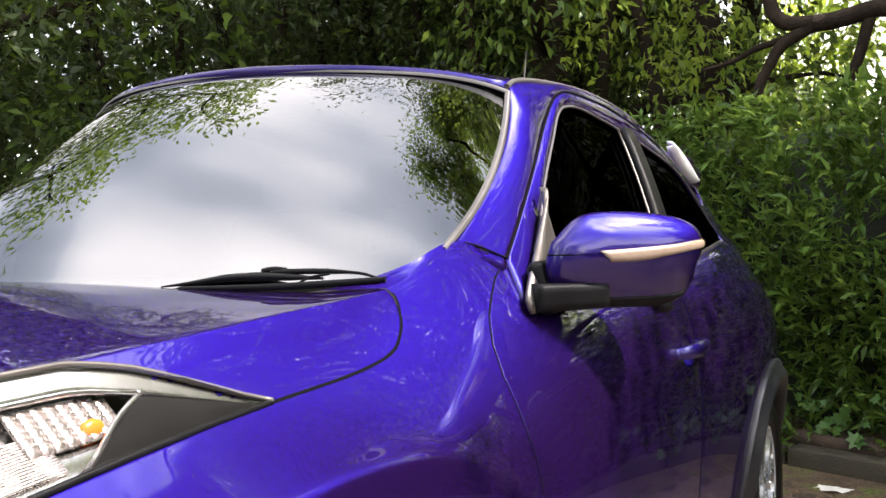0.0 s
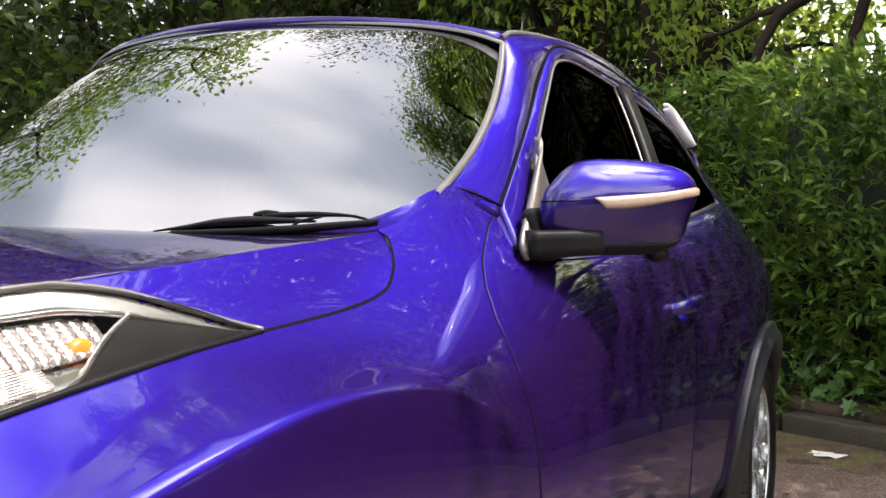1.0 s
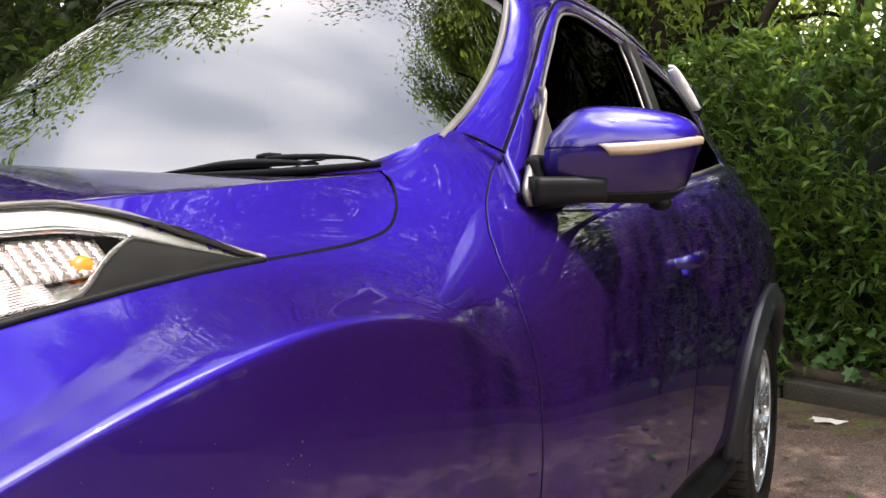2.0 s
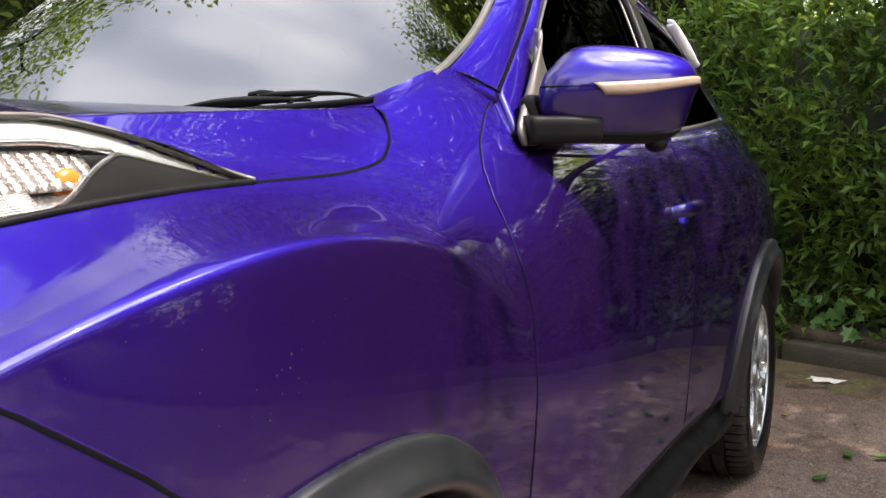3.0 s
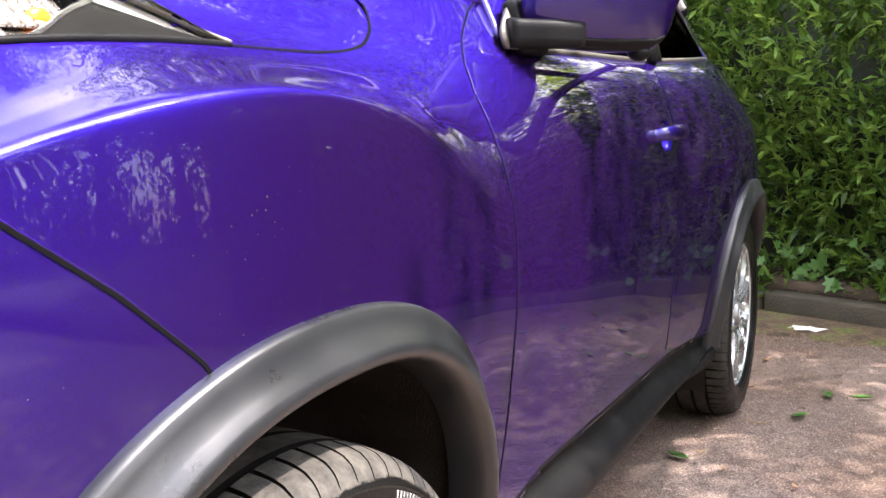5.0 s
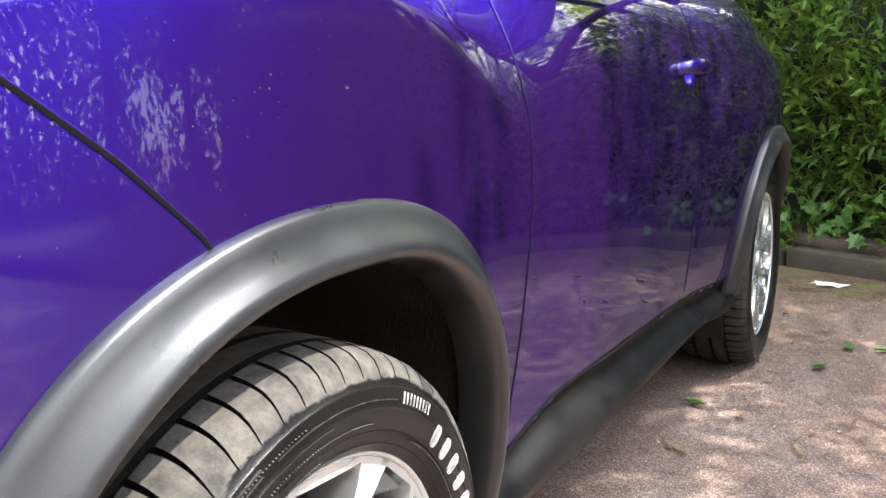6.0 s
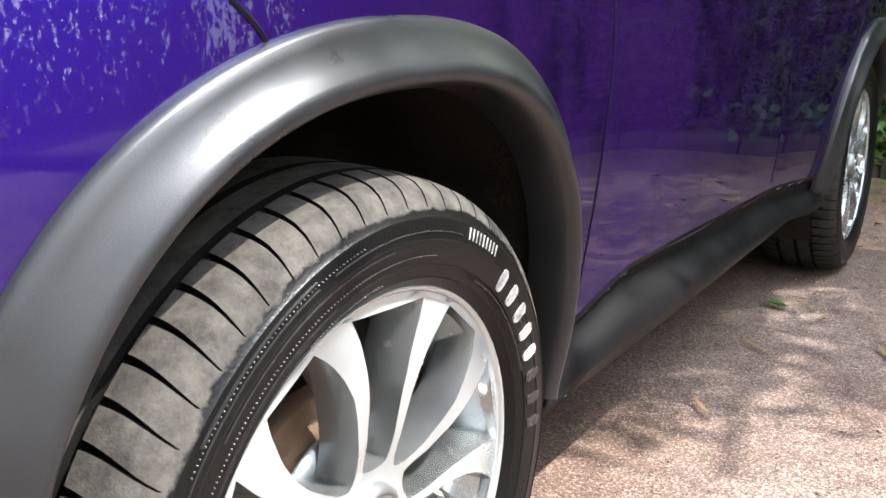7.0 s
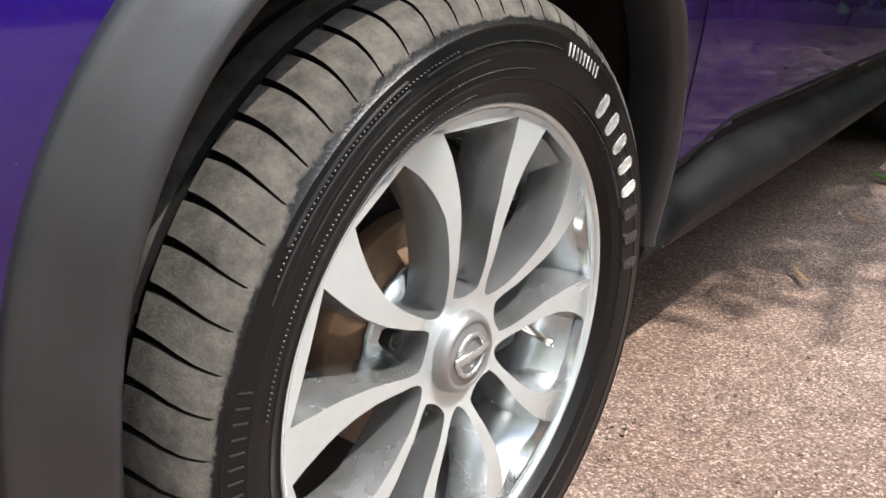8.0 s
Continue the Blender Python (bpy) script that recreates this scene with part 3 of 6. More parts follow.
# ---- outlines of the openings in the side ----
def arch_radius(a, rear=False, inner=False):
    """Distance from the arch centre at angle a (0 towards the rear, 90 degrees up)."""
    c, s = math.cos(a), math.sin(a)
    if rear:
        ry, rz, p = 0.415, 0.435, 2.25
    else:
        ry, rz, p = (0.424 if c > 0 else 0.430), 0.427, 2.35
    r = (abs(c / ry) ** p + abs(s / rz) ** p) ** (-1 / p)
    return r - 0.062 if inner else r


ARCH_F, ARCH_R = (0.022, 0.378), (2.53, 0.345)


def in_arch(y, z, cut=0.03):
    for (cy, cz), rear in ((ARCH_F, False), (ARCH_R, True)):
        if math.hypot(y - cy, z - cz) < arch_radius(math.atan2(z - cz, y - cy), rear) - cut:
            return True
    return False


def sill_z(y):
    return float(np.interp(y, [0.3, 0.46, 0.69, 1.0, 1.63, 2.03, 2.3], [0.35, 0.375, 0.415, 0.410, 0.392, 0.355, 0.33]))


def door_front(z):
    """y of the fender's shut line with the front door at height z."""
    return float(np.interp(z, [0.3, 0.49, 0.59, 0.74, 0.87, 0.95, 1.02, 1.06, 1.10, 1.15, 1.18, 1.22],
                           [0.485, 0.497, 0.513, 0.535, 0.537, 0.535, 0.545, 0.57, 0.615, 0.690, 0.757, 0.83]))


def lamp_upper(y):
    """Outline parameter of the headlamp's upper edge."""
    return float(np.interp(y, [-0.62, -0.36, -0.20, -0.12, -0.05, 0.02, 0.085], [7.6, 8.05, 8.12, 8.05, 7.75, 7.38, 7.0]))


def lamp_lower(y):
    return float(np.interp(y, [-0.62, -0.40, -0.25, 0.085], [6.55, 6.75, 6.93, 7.0]))


def bumper_edge(z):
    """y of the bumper's seam with the fender."""
    return float(np.interp(z, [0.70, 0.797, 0.86, 0.924, 1.0], [-0.07, -0.143, -0.215, -0.300, -0.42]))


def bonnet_back(s):
    """y of the bonnet's rear edge at outline parameter s."""
    return float(np.interp(s, [7.0, 7.07, 7.35, 7.8, 8.2, 8.55, 9.0, 9.4, 10.0, 11.0], [0.355, 0.384, 0.425, 0.455, 0.465, 0.464, 0.458, 0.453, 0.446, 0.425]))


def panel_of(y, s, z):
    if y < 0.085 and lamp_lower(y) < s < lamp_upper(y):
        return None
    if s >= 7.0:
        if y < bonnet_back(s):
            return "bonnet"
        if y < 0.757 and s < 9.35:
            return "fender" if y < door_front(z) else "front_door"
        return None
    if ((y - 1.485) / 0.060) ** 2 + ((z - 0.938) / 0.041) ** 2 < 1:
        return None
    if in_arch(y, z) or z < sill_z(y) + 0.004 and 0.2 < y < 2.3:
        return None
    if y < bumper_edge(z):
        return "front_bumper"
    if y < door_front(z):
        return "fender"
    if y < 1.575:
        return "front_door"
    if y < 2.20 - 0.25 * max(0, min(1, (0.78 - z) / 0.4)):
        return "rear_door"
    return "rear_quarter" if y < 2.98 else "rear_bumper"


car = thing("car", "glossy violet-blue compact crossover car parked on the asphalt", "car")


def body_panels(parent):
    picks = {}
    for i in range(NY - 1):
        yc = 0.5 * (Y_ALL[i] + Y_ALL[i + 1])
        for j in range(NS - 1):
            sc = 0.5 * (S_ALL[j] + S_ALL[j + 1])
            zc = 0.5 * (BODY[i, j, 2] + BODY[i + 1, j + 1, 2])
            k = panel_of(yc, sc, zc)
            if k:
                picks.setdefault(k, []).append((i, j))
            if sc >= 7.0 and 0.3 < yc < 0.5:
                # cells on the bonnet's edge belong to both panels, each cut at the edge
                back = [bonnet_back(S_ALL[j]), bonnet_back(S_ALL[j + 1])]
                if k == "bonnet" and Y_ALL[i + 1] > min(back) and sc < 9.35:
                    picks.setdefault("fender", []).append((i, j))
                elif k != "bonnet" and Y_ALL[i] < max(back):
                    picks["bonnet"].append((i, j))
    for side in (1, -1):
        for name, cells in picks.items():
            if name == "bonnet" and side < 0:
                continue
            verts, nrms, index, faces = [], [], {}, []

            def vid(i, j, sg):
                key = (i, j, sg)
                if key not in index:
                    index[key] = len(verts)
                    p, n = BODY[i, j], BODY_N[i, j]
                    if name == "bonnet":
                        y = min(Y_ALL[i], bonnet_back(S_ALL[j]))
                        p, n = bilin(LID, y, S_ALL[j]), bilin(LID_N, y, S_ALL[j])
                    elif name == "fender" and S_ALL[j] > 6.99 and 0.3 < Y_ALL[i] < 0.5:
                        y = max(Y_ALL[i], bonnet_back(S_ALL[j]))
                        p, n = bilin(BODY, y, S_ALL[j]), bilin(BODY_N, y, S_ALL[j])
                    verts.append((p[0] * sg, p[1], p[2]))
                    nrms.append((n[0] * sg, n[1], n[2]))
                return index[key]
            for sg in ((1, -1) if name == "bonnet" else (side,)):
                for i, j in cells:
                    q = (vid(i, j, sg), vid(i + 1, j, sg), vid(i + 1, j + 1, sg), vid(i, j + 1, sg))
                    faces.append(q if sg > 0 else q[::-1])
            me = bpy.data.meshes.new(name)
            me.from_pydata(verts, [], faces)
            me.polygons.foreach_set("use_smooth", [True] * len(me.polygons))
            me.update()
            me.normals_split_custom_set_from_vertices(nrms)
            part(name, me, PAINT, parent)


body_panels(car)


def seam(name, pts_ys, width=0.0036, bead=True, parent=car):
    """A shut line along (y, s) places: a dark gap with a fine rolled edge beside it."""
    path = np.array([on_body(y, s) for y, s in pts_ys])
    nrm = np.array([bilin(BODY_N, y, s) for y, s in pts_ys])
    nrm /= np.linalg.norm(nrm, axis=1, keepdims=True)
    sd = np.cross(np.gradient(path, axis=0), nrm)
    sd /= np.linalg.norm(sd, axis=1, keepdims=True) + 1e-12
    h = width / 2
    rows = np.stack([path - sd * h + nrm * 0.0007, path + nrm * 0.0009, path + sd * h + nrm * 0.0007], 1)
    part(name, sheet(name, rows), GAP, parent)
    if bead:
        part("panel_edge", tube("panel_edge", path + sd * (h + 0.0006), 0.0011, 6), PAINT, parent)


def side_path(yz, n=60):
    return [(y, side_s(y, z)) for y, z in even(yz, n)]


zs = np.linspace(0.40, 1.178, 80)
seam("door_gap", [(door_front(z), side_s(door_front(z), z)) for z in zs])
seam("bumper_gap", [(bumper_edge(z), side_s(bumper_edge(z), z)) for z in np.linspace(0.785, 0.985, 60)], 0.0038)
seam("rear_door_gap", side_path([(1.575, 0.42), (1.575, 0.7), (1.575, 1.09)]))
bonnet_line = [(0.085, 7.0), (0.20, 7.0), (0.30, 7.0), (0.345, 7.0), (0.384, 7.07), (0.425, 7.35), (0.455, 7.8), (0.465, 8.2), (0.464, 8.5)]
seam("bonnet_gap", [tuple(q) for q in even(bonnet_line, 80)], 0.0046, False)


# plain front and tail that close the body
def end_cap(i, dy, name):
    out = BODY[i]
    ring = np.vstack([out, (out[::-1] * np.array([-1, 1, 1]))])
    c = np.array([0, out[0, 1], 0.62])
    rows = [ring]
    for f, d in ((0.93, 0.35), (0.8, 0.6), (0.55, 0.85), (0.25, 0.97), (0.02, 1.0)):
        r = c + (ring - c) * f
        r[:, 1] += dy * d
        rows.append(r)
    rows = np.array(rows)
    me = mesh_of(name, rows.reshape(-1, 3), [q if dy < 0 else q[::-1] for q in grid_faces(6, len(ring), close_v=True)])
    part(name, me, PAINT, car)


end_cap(0, -0.07, "front_panel")
end_cap(NY - 1, 0.06, "tailgate_lower")

# ---- cladding, glass house, cowl ----
def arch_cladding(centre, rear, sg):
    """The wide satin plastic flare round a wheel opening, with its inward lip."""
    a0, a1 = (-9, 205) if not rear else (-25, 187)
    cy, cz = centre
    v, n = [], 90
    prof = [(0.00, -0.006), (0.0, 0.005), (0.025, 0.0100), (0.07, 0.0125), (0.20, 0.0150), (0.35, 0.0190), (0.50, 0.0250), (0.62, 0.0310), (0.72, 0.0345), (0.82, 0.0340), (0.90, 0.0290), (0.965, 0.0190), (1.0, 0.006), (1.015, -0.010), (1.01, -0.030)]
    for i in range(n):
        a = radians(a0 + (a1 - a0) * i / (n - 1))
        ro, ri = arch_radius(a, rear), arch_radius(a, rear, True)
        yo, zo = cy + ro * math.cos(a), cz + ro * math.sin(a)
        zo_c = max(zo, 0.30)
        xo = on_side(yo, zo_c)[0]
        ym, zm = cy + ri * math.cos(a), cz + ri * math.sin(a)
        xm = on_side(ym, max(zm, 0.34))[0]
        for f, h in prof:
            r = ro + (ri - ro) * f
            x = xo + (max(xm, xo - 0.004) - xo) * min(f, 1) + h
            v.append((sg * x, cy + r * math.cos(a), cz + r * math.sin(a)))
    f = grid_faces(n, len(prof))
    if sg > 0:
        f = [q[::-1] for q in f]
    return mesh_of("arch_cladding", v, f)


def sill_cladding(sg):
    prof_n = 26
    v, ys = [], np.linspace(0.36, 2.16, 60)
    for y in ys:
        zt = sill_z(y)
        xt = on_side(y, zt)[0]
        zb = 0.275
        flare = float(np.interp(y, [0.36, 0.55, 0.9, 2.0, 2.16], [0.006, 0.02, 0.028, 0.026, 0.02]))
        P = [(xt - 0.003, zt + 0.018), (xt + 0.003, zt + 0.016), (xt + 0.003, zt + 0.002), (xt - 0.014, zt - 0.004), (xt - 0.018, zt - 0.030), (xt - 0.002, zt - 0.044),
             (xt + flare * 0.7, zt - 0.060), (xt + flare, zt - 0.082), (xt + flare * 0.75, zb + 0.035), (xt + flare * 0.1, zb + 0.010), (xt - 0.02, zb), (xt - 0.14, zb - 0.02)]
        for x, z in even([(a, b) for a, b in P], prof_n):
            v.append((sg * x, y, z))
    f = grid_faces(len(ys), prof_n)
    if sg < 0:
        f = [q[::-1] for q in f]
    return mesh_of("sill_cladding", v, [q for q in f])


def wheel_liner(centre, rear, sg):
    cy, cz = centre
    v, n = [], 40
    for i in range(n):
        a = radians(-30 + 240 * i / (n - 1))
        r = arch_radius(a, rear, True) + 0.022
        edge = min(0.845, on_side(cy + r * math.cos(a), max(0.34, cz + r * math.sin(a)))[0] - 0.012)
        for k, x in enumerate((edge, min(edge, 0.78), min(edge, 0.70), 0.62, 0.54)):
            rr = r - (0.008 if k in (1, 3) else 0)
            v.append((sg * x, cy + rr * math.cos(a), cz + rr * math.sin(a)))
    f = grid_faces(n, 5)
    k = len(v)
    v.append((sg * 0.54, cy, cz))
    f += [(i * 5 + 4, (i + 1) * 5 + 4, k) for i in range(n - 1)]
    if sg < 0:
        f = [q[::-1] for q in f]
    return mesh_of("wheel_liner", v, f)


for sg in (1, -1):
    for c, rear in ((ARCH_F, False), (ARCH_R, True)):
        part("arch_cladding", arch_cladding(c, rear, sg), PLASTIC, car, "satin dark grey plastic wheel arch flare")
        part("wheel_liner", wheel_liner(c, rear, sg), LINER, car, "black wheel arch liner")
    # sill takes the darker plastic: its leaf shade is put into the colour
    part("sill_cladding", sill_cladding(sg), BLACK, car, "dark grey plastic sill cladding")

# underside
bm = bmesh.new()
box_bm(bm, 1.40, 3.0, 0.10, Matrix.Translation((0, 1.25, 0.30)), 0.02)
part("underbody", bm, BLACK, car, "black underbody")

# curves of the glass house on the left side
C_SCREEN = [(.668, .548, 1.180), (.661, .655, 1.212), (.640, .80, 1.277), (.610, .965, 1.368), (.580, 1.080, 1.458), (.563, 1.122, 1.508)]
C_DITCH = [(.558, 1.125, 1.520), (.552, 1.20, 1.542), (.548, 1.40, 1.562), (.545, 1.70, 1.572), (.540, 2.05, 1.555), (.528, 2.45, 1.500), (.505, 2.85, 1.420), (.48, 3.02, 1.375)]
C_DOOR = [(.705, .757, 1.18), (.686, .853, 1.234), (.652, 1.017, 1.331), (.617, 1.175, 1.433), (.594, 1.300, 1.507), (.583, 1.39, 1.538), (.581, 1.50, 1.546), (.584, 1.75, 1.538), (.592, 2.0, 1.508), (.603, 2.25, 1.458), (.615, 2.50, 1.385), (.622, 2.72, 1.30)]
C_FRAME = [(.745, .735, 1.110), (.716, .855, 1.185), (.694, .945, 1.236), (.664, 1.056, 1.322), (.633, 1.19, 1.410), (.609, 1.295, 1.478), (.599, 1.38, 1.503), (.597, 1.51, 1.508), (.606, 1.80, 1.480), (.620, 2.05, 1.444), (.640, 2.27, 1.395), (.663, 2.42, 1.320), (.69, 2.52, 1.235), (.715, 2.56, 1.17)]


def lean(a):
    """The car stands a little out of level: the far side of the roof rides higher."""
    a = np.array(a, float).copy()
    a[..., 2] += 0.045 * np.clip((0.56 - a[..., 0]) / 1.12, 0, 1) * np.clip((a[..., 2] - 1.18) / 0.33, 0, 1)
    return a


def mirrored(a, sg):
    a = np.array(a, float).copy()
    a[..., 0] *= sg
    return lean(a) if sg < 0 else a


def strip(c1, c2, n, m, bulge, sg):
    """A bulged strip between two curves."""
    a, b = even(c1, n), even(c2, n)
    w = np.linspace(0, 1, m)
    rows = a[:, None] * (1 - w)[None, :, None] + b[:, None] * w[None, :, None]
    t = np.gradient(a, axis=0)
    nr = np.cross(t, b - a)
    nr /= np.linalg.norm(nr, axis=1, keepdims=True) + 1e-12
    if nr[:, 0].mean() < 0:
        nr = -nr
    grow = np.clip(np.linspace(0, 1, n) / 0.2, 0, 1)[:, None, None]
    rows = rows + nr[:, None] * (bulge * 4 * w * (1 - w))[None, :, None] * grow
    return mirrored(rows, sg)


BASE = [(0, .388, 1.136), (.20, .396, 1.135), (.40, .425, 1.136), (.55, .473, 1.147), (.668, .548, 1.180)]
HEAD = [(0, 1.025, 1.564), (.20, 1.035, 1.559), (.40, 1.068, 1.546), (.52, 1.098, 1.526), (.563, 1.122, 1.508)]


def faired(c, deg, even_in_u=False):
    """A smooth curve close to c, each coordinate a polynomial."""
    c = np.array(c)
    u = np.linspace(0, 1, len(c))
    cols = [np.polyval(np.polyfit(u, c[:, 0], 3), u)]
    for k in (1, 2):
        q = u ** 2 if even_in_u else u
        cols.append(np.polyval(np.polyfit(q, c[:, k], deg), q))
    return np.stack(cols, 1)


def windscreen():
    n, m = 61, 45
    half, fair = [], []
    b, h, e = faired(even(BASE, n // 2 + 1), 2, True), faired(even(HEAD, n // 2 + 1), 3, True), faired(even(C_SCREEN, m), 3)
    for i in range(n // 2 + 1):
        f = i / (n // 2)
        w = np.linspace(0, 1, m)[:, None]
        line = b[i] * (1 - w) + h[i] * w
        edge = e - (e[0] * (1 - w) + e[-1] * w)
        bow = np.array([0, -0.42, 0.9]) * 0.030 * (4 * w * (1 - w)) * (1 - f ** 2)
        half.append(line + edge * f ** 3 + bow)
        fair.append(line + np.array([0, -0.42, 0.9]) * 0.018 * (4 * w * (1 - w)))
    out = []
    for h_ in (np.array(half), np.array(fair)):
        left = h_[1:][::-1].copy()
        left[..., 0] *= -1
        out.append(lean(np.concatenate([left, h_])))
    return out


SCREEN, SCREEN_FAIR = windscreen()
screen_mesh = facing(sheet("windscreen", SCREEN), (0, -0.5, 0.8))
_n = np.cross(np.gradient(SCREEN_FAIR, axis=0), np.gradient(SCREEN_FAIR, axis=1)).reshape(-1, 3)
_n *= np.sign(_n[:, 2:3]) / np.linalg.norm(_n, axis=1, keepdims=True)
screen_mesh.normals_split_custom_set_from_vertices([tuple(q) for q in _n])
screen = part("windscreen", screen_mesh, GLASS, car, "curved windscreen mirroring clouds and branches")
screen.visible_shadow = False

# dark ceramic band and rubber round the screen
def ring_strip(name, edge, inward, width, lift, mat, label=""):
    e = np.array(edge)
    d = np.array(inward) - e
    d /= np.linalg.norm(d, axis=1, keepdims=True) + 1e-12
    t = np.gradient(e, axis=0)
    nr = np.cross(t, d)
    nr /= np.linalg.norm(nr, axis=1, keepdims=True) + 1e-12
    nr *= np.sign(nr[:, 2:3] + 1e-9)
    rows = np.stack([e - d * 0.004 + nr * (lift - 0.004), e - d * 0.002 + nr * (lift + 0.002), e + d * width * 0.5 + nr * (lift + 0.004), e + d * width + nr * lift], 1)
    me = mesh_of(name, rows.reshape(-1, 3), grid_faces(len(e), 4))
    return part(name, me, mat, car, label)


for sg in (1, -1):
    side = SCREEN[-1 if sg > 0 else 0][4:]
    ring_strip("screen_trim", side, SCREEN[-3 if sg > 0 else 2][4:], 0.010, 0.002, MOULD, "grey rubber windscreen moulding")
ring_strip("screen_trim", SCREEN[:, -1], SCREEN[:, -3], 0.008, 0.002, MOULD, "grey rubber windscreen moulding")


def roof():
    n, m = 33, 40
    d = even(C_DITCH, m)
    crown = np.interp(d[:, 1], [1.1, 1.3, 1.7, 2.2, 3.02], [0.046, 0.050, 0.052, 0.052, 0.05])
    h = even(HEAD, n // 2 + 1)
    rows = []
    for i in range(n):
        u = -1 + 2 * i / (n - 1)
        row = d.copy()
        row[:, 0] = d[:, 0] * u
        row[:, 2] = d[:, 2] + crown * (1 - abs(u) ** 2.2)
        shift = (1 - np.linspace(0, 1, m)) ** 3 * (0.11 * (1 - abs(u) ** 2))
        row[:, 1] -= shift
        row[0, 2] = np.interp(abs(u) * 0.56, h[:, 0], h[:, 2]) + 0.014
        rows.append(row)
    return sheet("roof", lean(rows), 0.02)


part("roof", roof(), PAINT, car)
for sg in (1, -1):
    part("roof_ditch_strip", tube("roof_ditch_strip", mirrored(even(C_DITCH, 40), sg) + np.array([0, 0, 0.002]), 0.006, 8), MOULD, car, "grey roof ditch strip")
    top = [(.668, .640, 1.203)] + C_SCREEN[1:] + C_DITCH
    part("pillar_gap", tube("pillar_gap", mirrored(even([(.662, .655, 1.2125), (.684, .70, 1.2005), (.705, .757, 1.181)], 14), sg), 0.0018, 6), GAP, car)
    part("pillar", sheet("pillar", strip(top, [(.714, .732, 1.164)] + C_DOOR, 90, 12, 0.009, sg), 0.012, sg > 0), PAINT, car, "glossy violet-blue roof pillar")
    part("door_frame", sheet("door_frame", strip(C_DOOR, C_FRAME, 90, 8, 0.005, sg), 0.012, sg > 0), PAINT, car, "glossy door window frame")
    part("frame_gap", tube("frame_gap", mirrored(even(C_DOOR, 90), sg), 0.0028, 6), GAP, car)
    part("frame_trim", tube("frame_trim", mirrored(even(C_FRAME[1:], 90), sg), 0.0032, 8), MOULD, car, "grey metal window trim")


def belt_z(y):
    return float(np.interp(y, [0.7, 1.1, 1.5, 1.85, 2.2, 2.56], [1.082, 1.098, 1.108, 1.125, 1.145, 1.165]))


def side_glass(sg):
    up = even(C_FRAME, 60)
    keep = up[(up[:, 1] > 0.80) & (up[:, 1] < 2.54)]
    rows = []
    for p in keep:
        q = on_body(p[1], 7.0)
        lo = np.array([q[0] - 0.012, p[1], belt_z(p[1])])
        w = np.linspace(0, 1, 10)[:, None]
        rows.append(lo * (1 - w) + (p - np.array([0.010, 0, 0])) * w + np.array([0.012, 0, 0]) * 4 * w * (1 - w))
    return mirrored(np.array(rows), sg)


for sg in (1, -1):
    g = part("side_window", sheet("side_window", side_glass(sg), 0.0, sg < 0), DARK_GLASS, car, "dark tinted side glass")
    ys = np.linspace(0.755, 2.5, 50)
    part("belt_moulding", tube("belt_moulding", mirrored([on_body(y, 7.0) + np.array([-0.004, 0, 0.004]) for y in ys], sg), 0.0065, 8), BRUSHED, car, "satin metallic window sill moulding")
    # pillar between the doors
    q0, q1 = on_body(1.60, 7.0), np.array([.605, 1.80, 1.478])
    rows = []
    for w in np.linspace(0, 1, 10):
        p = q0 * (1 - w) + q1 * w + np.array([0.010, 0, 0]) * 4 * w * (1 - w)
        rows.append([p + np.array([0.004 - 0.004 * abs(k), k * 0.045 + 0.02, 0]) for k in (-1, -0.4, 0.4, 1)])
    part("centre_pillar", sheet("centre_pillar", mirrored(rows, sg), 0.02, sg < 0), BLACK, car, "gloss black centre pillar")
    for k, dy in ((0, -0.006), (2, 0.004), (3, 0.006)):
        line = np.array([row[k] + np.array([0.002, dy, 0]) for row in rows])
        part("pillar_trim", tube("pillar_trim", mirrored(line, sg), 0.0035, 8), BRUSHED, car, "narrow bright window channel")

# cabin closing and dashboard
bm = bmesh.new()
box_bm(bm, 1.22, 0.50, 0.10, Matrix.Translation((0, 0.93, 1.06)) @ Matrix.Rotation(radians(4), 4, "X"), 0.04, 3)
part("dashboard", bm, INTERIOR, car, "dark dashboard top")
bm = bmesh.new()
box_bm(bm, 1.40, 2.3, 0.04, Matrix.Translation((0, 1.75, 0.62)), 0.01)
part("cabin_floor", bm, INTERIOR, car, "dark cabin floor")
rows = [[np.array([x * np.interp(z, [1.10, 1.40], [0.46, 0.50]), np.interp(z, [1.10, 1.40], [3.235, 3.0]) - 0.03 * x * x, z]) for x in np.linspace(-1, 1, 12)] for z in np.linspace(1.10, 1.42, 8)]
part("rear_window", sheet("rear_window", rows, 0.01, True), DARK_GLASS, car, "dark rear window")
for x in (-0.36, 0.36):
    bm = bmesh.new()
    box_bm(bm, 0.46, 0.14, 0.62, Matrix.Translation((x, 1.62, 0.98)) @ Matrix.Rotation(radians(-14), 4, "X"), 0.05, 3)
    box_bm(bm, 0.26, 0.09, 0.16, Matrix.Translation((x, 1.72, 1.36)) @ Matrix.Rotation(radians(-8), 4, "X"), 0.035, 3)
    part("front_seat", bm, INTERIOR, car, "dark front seat seen through the glass")

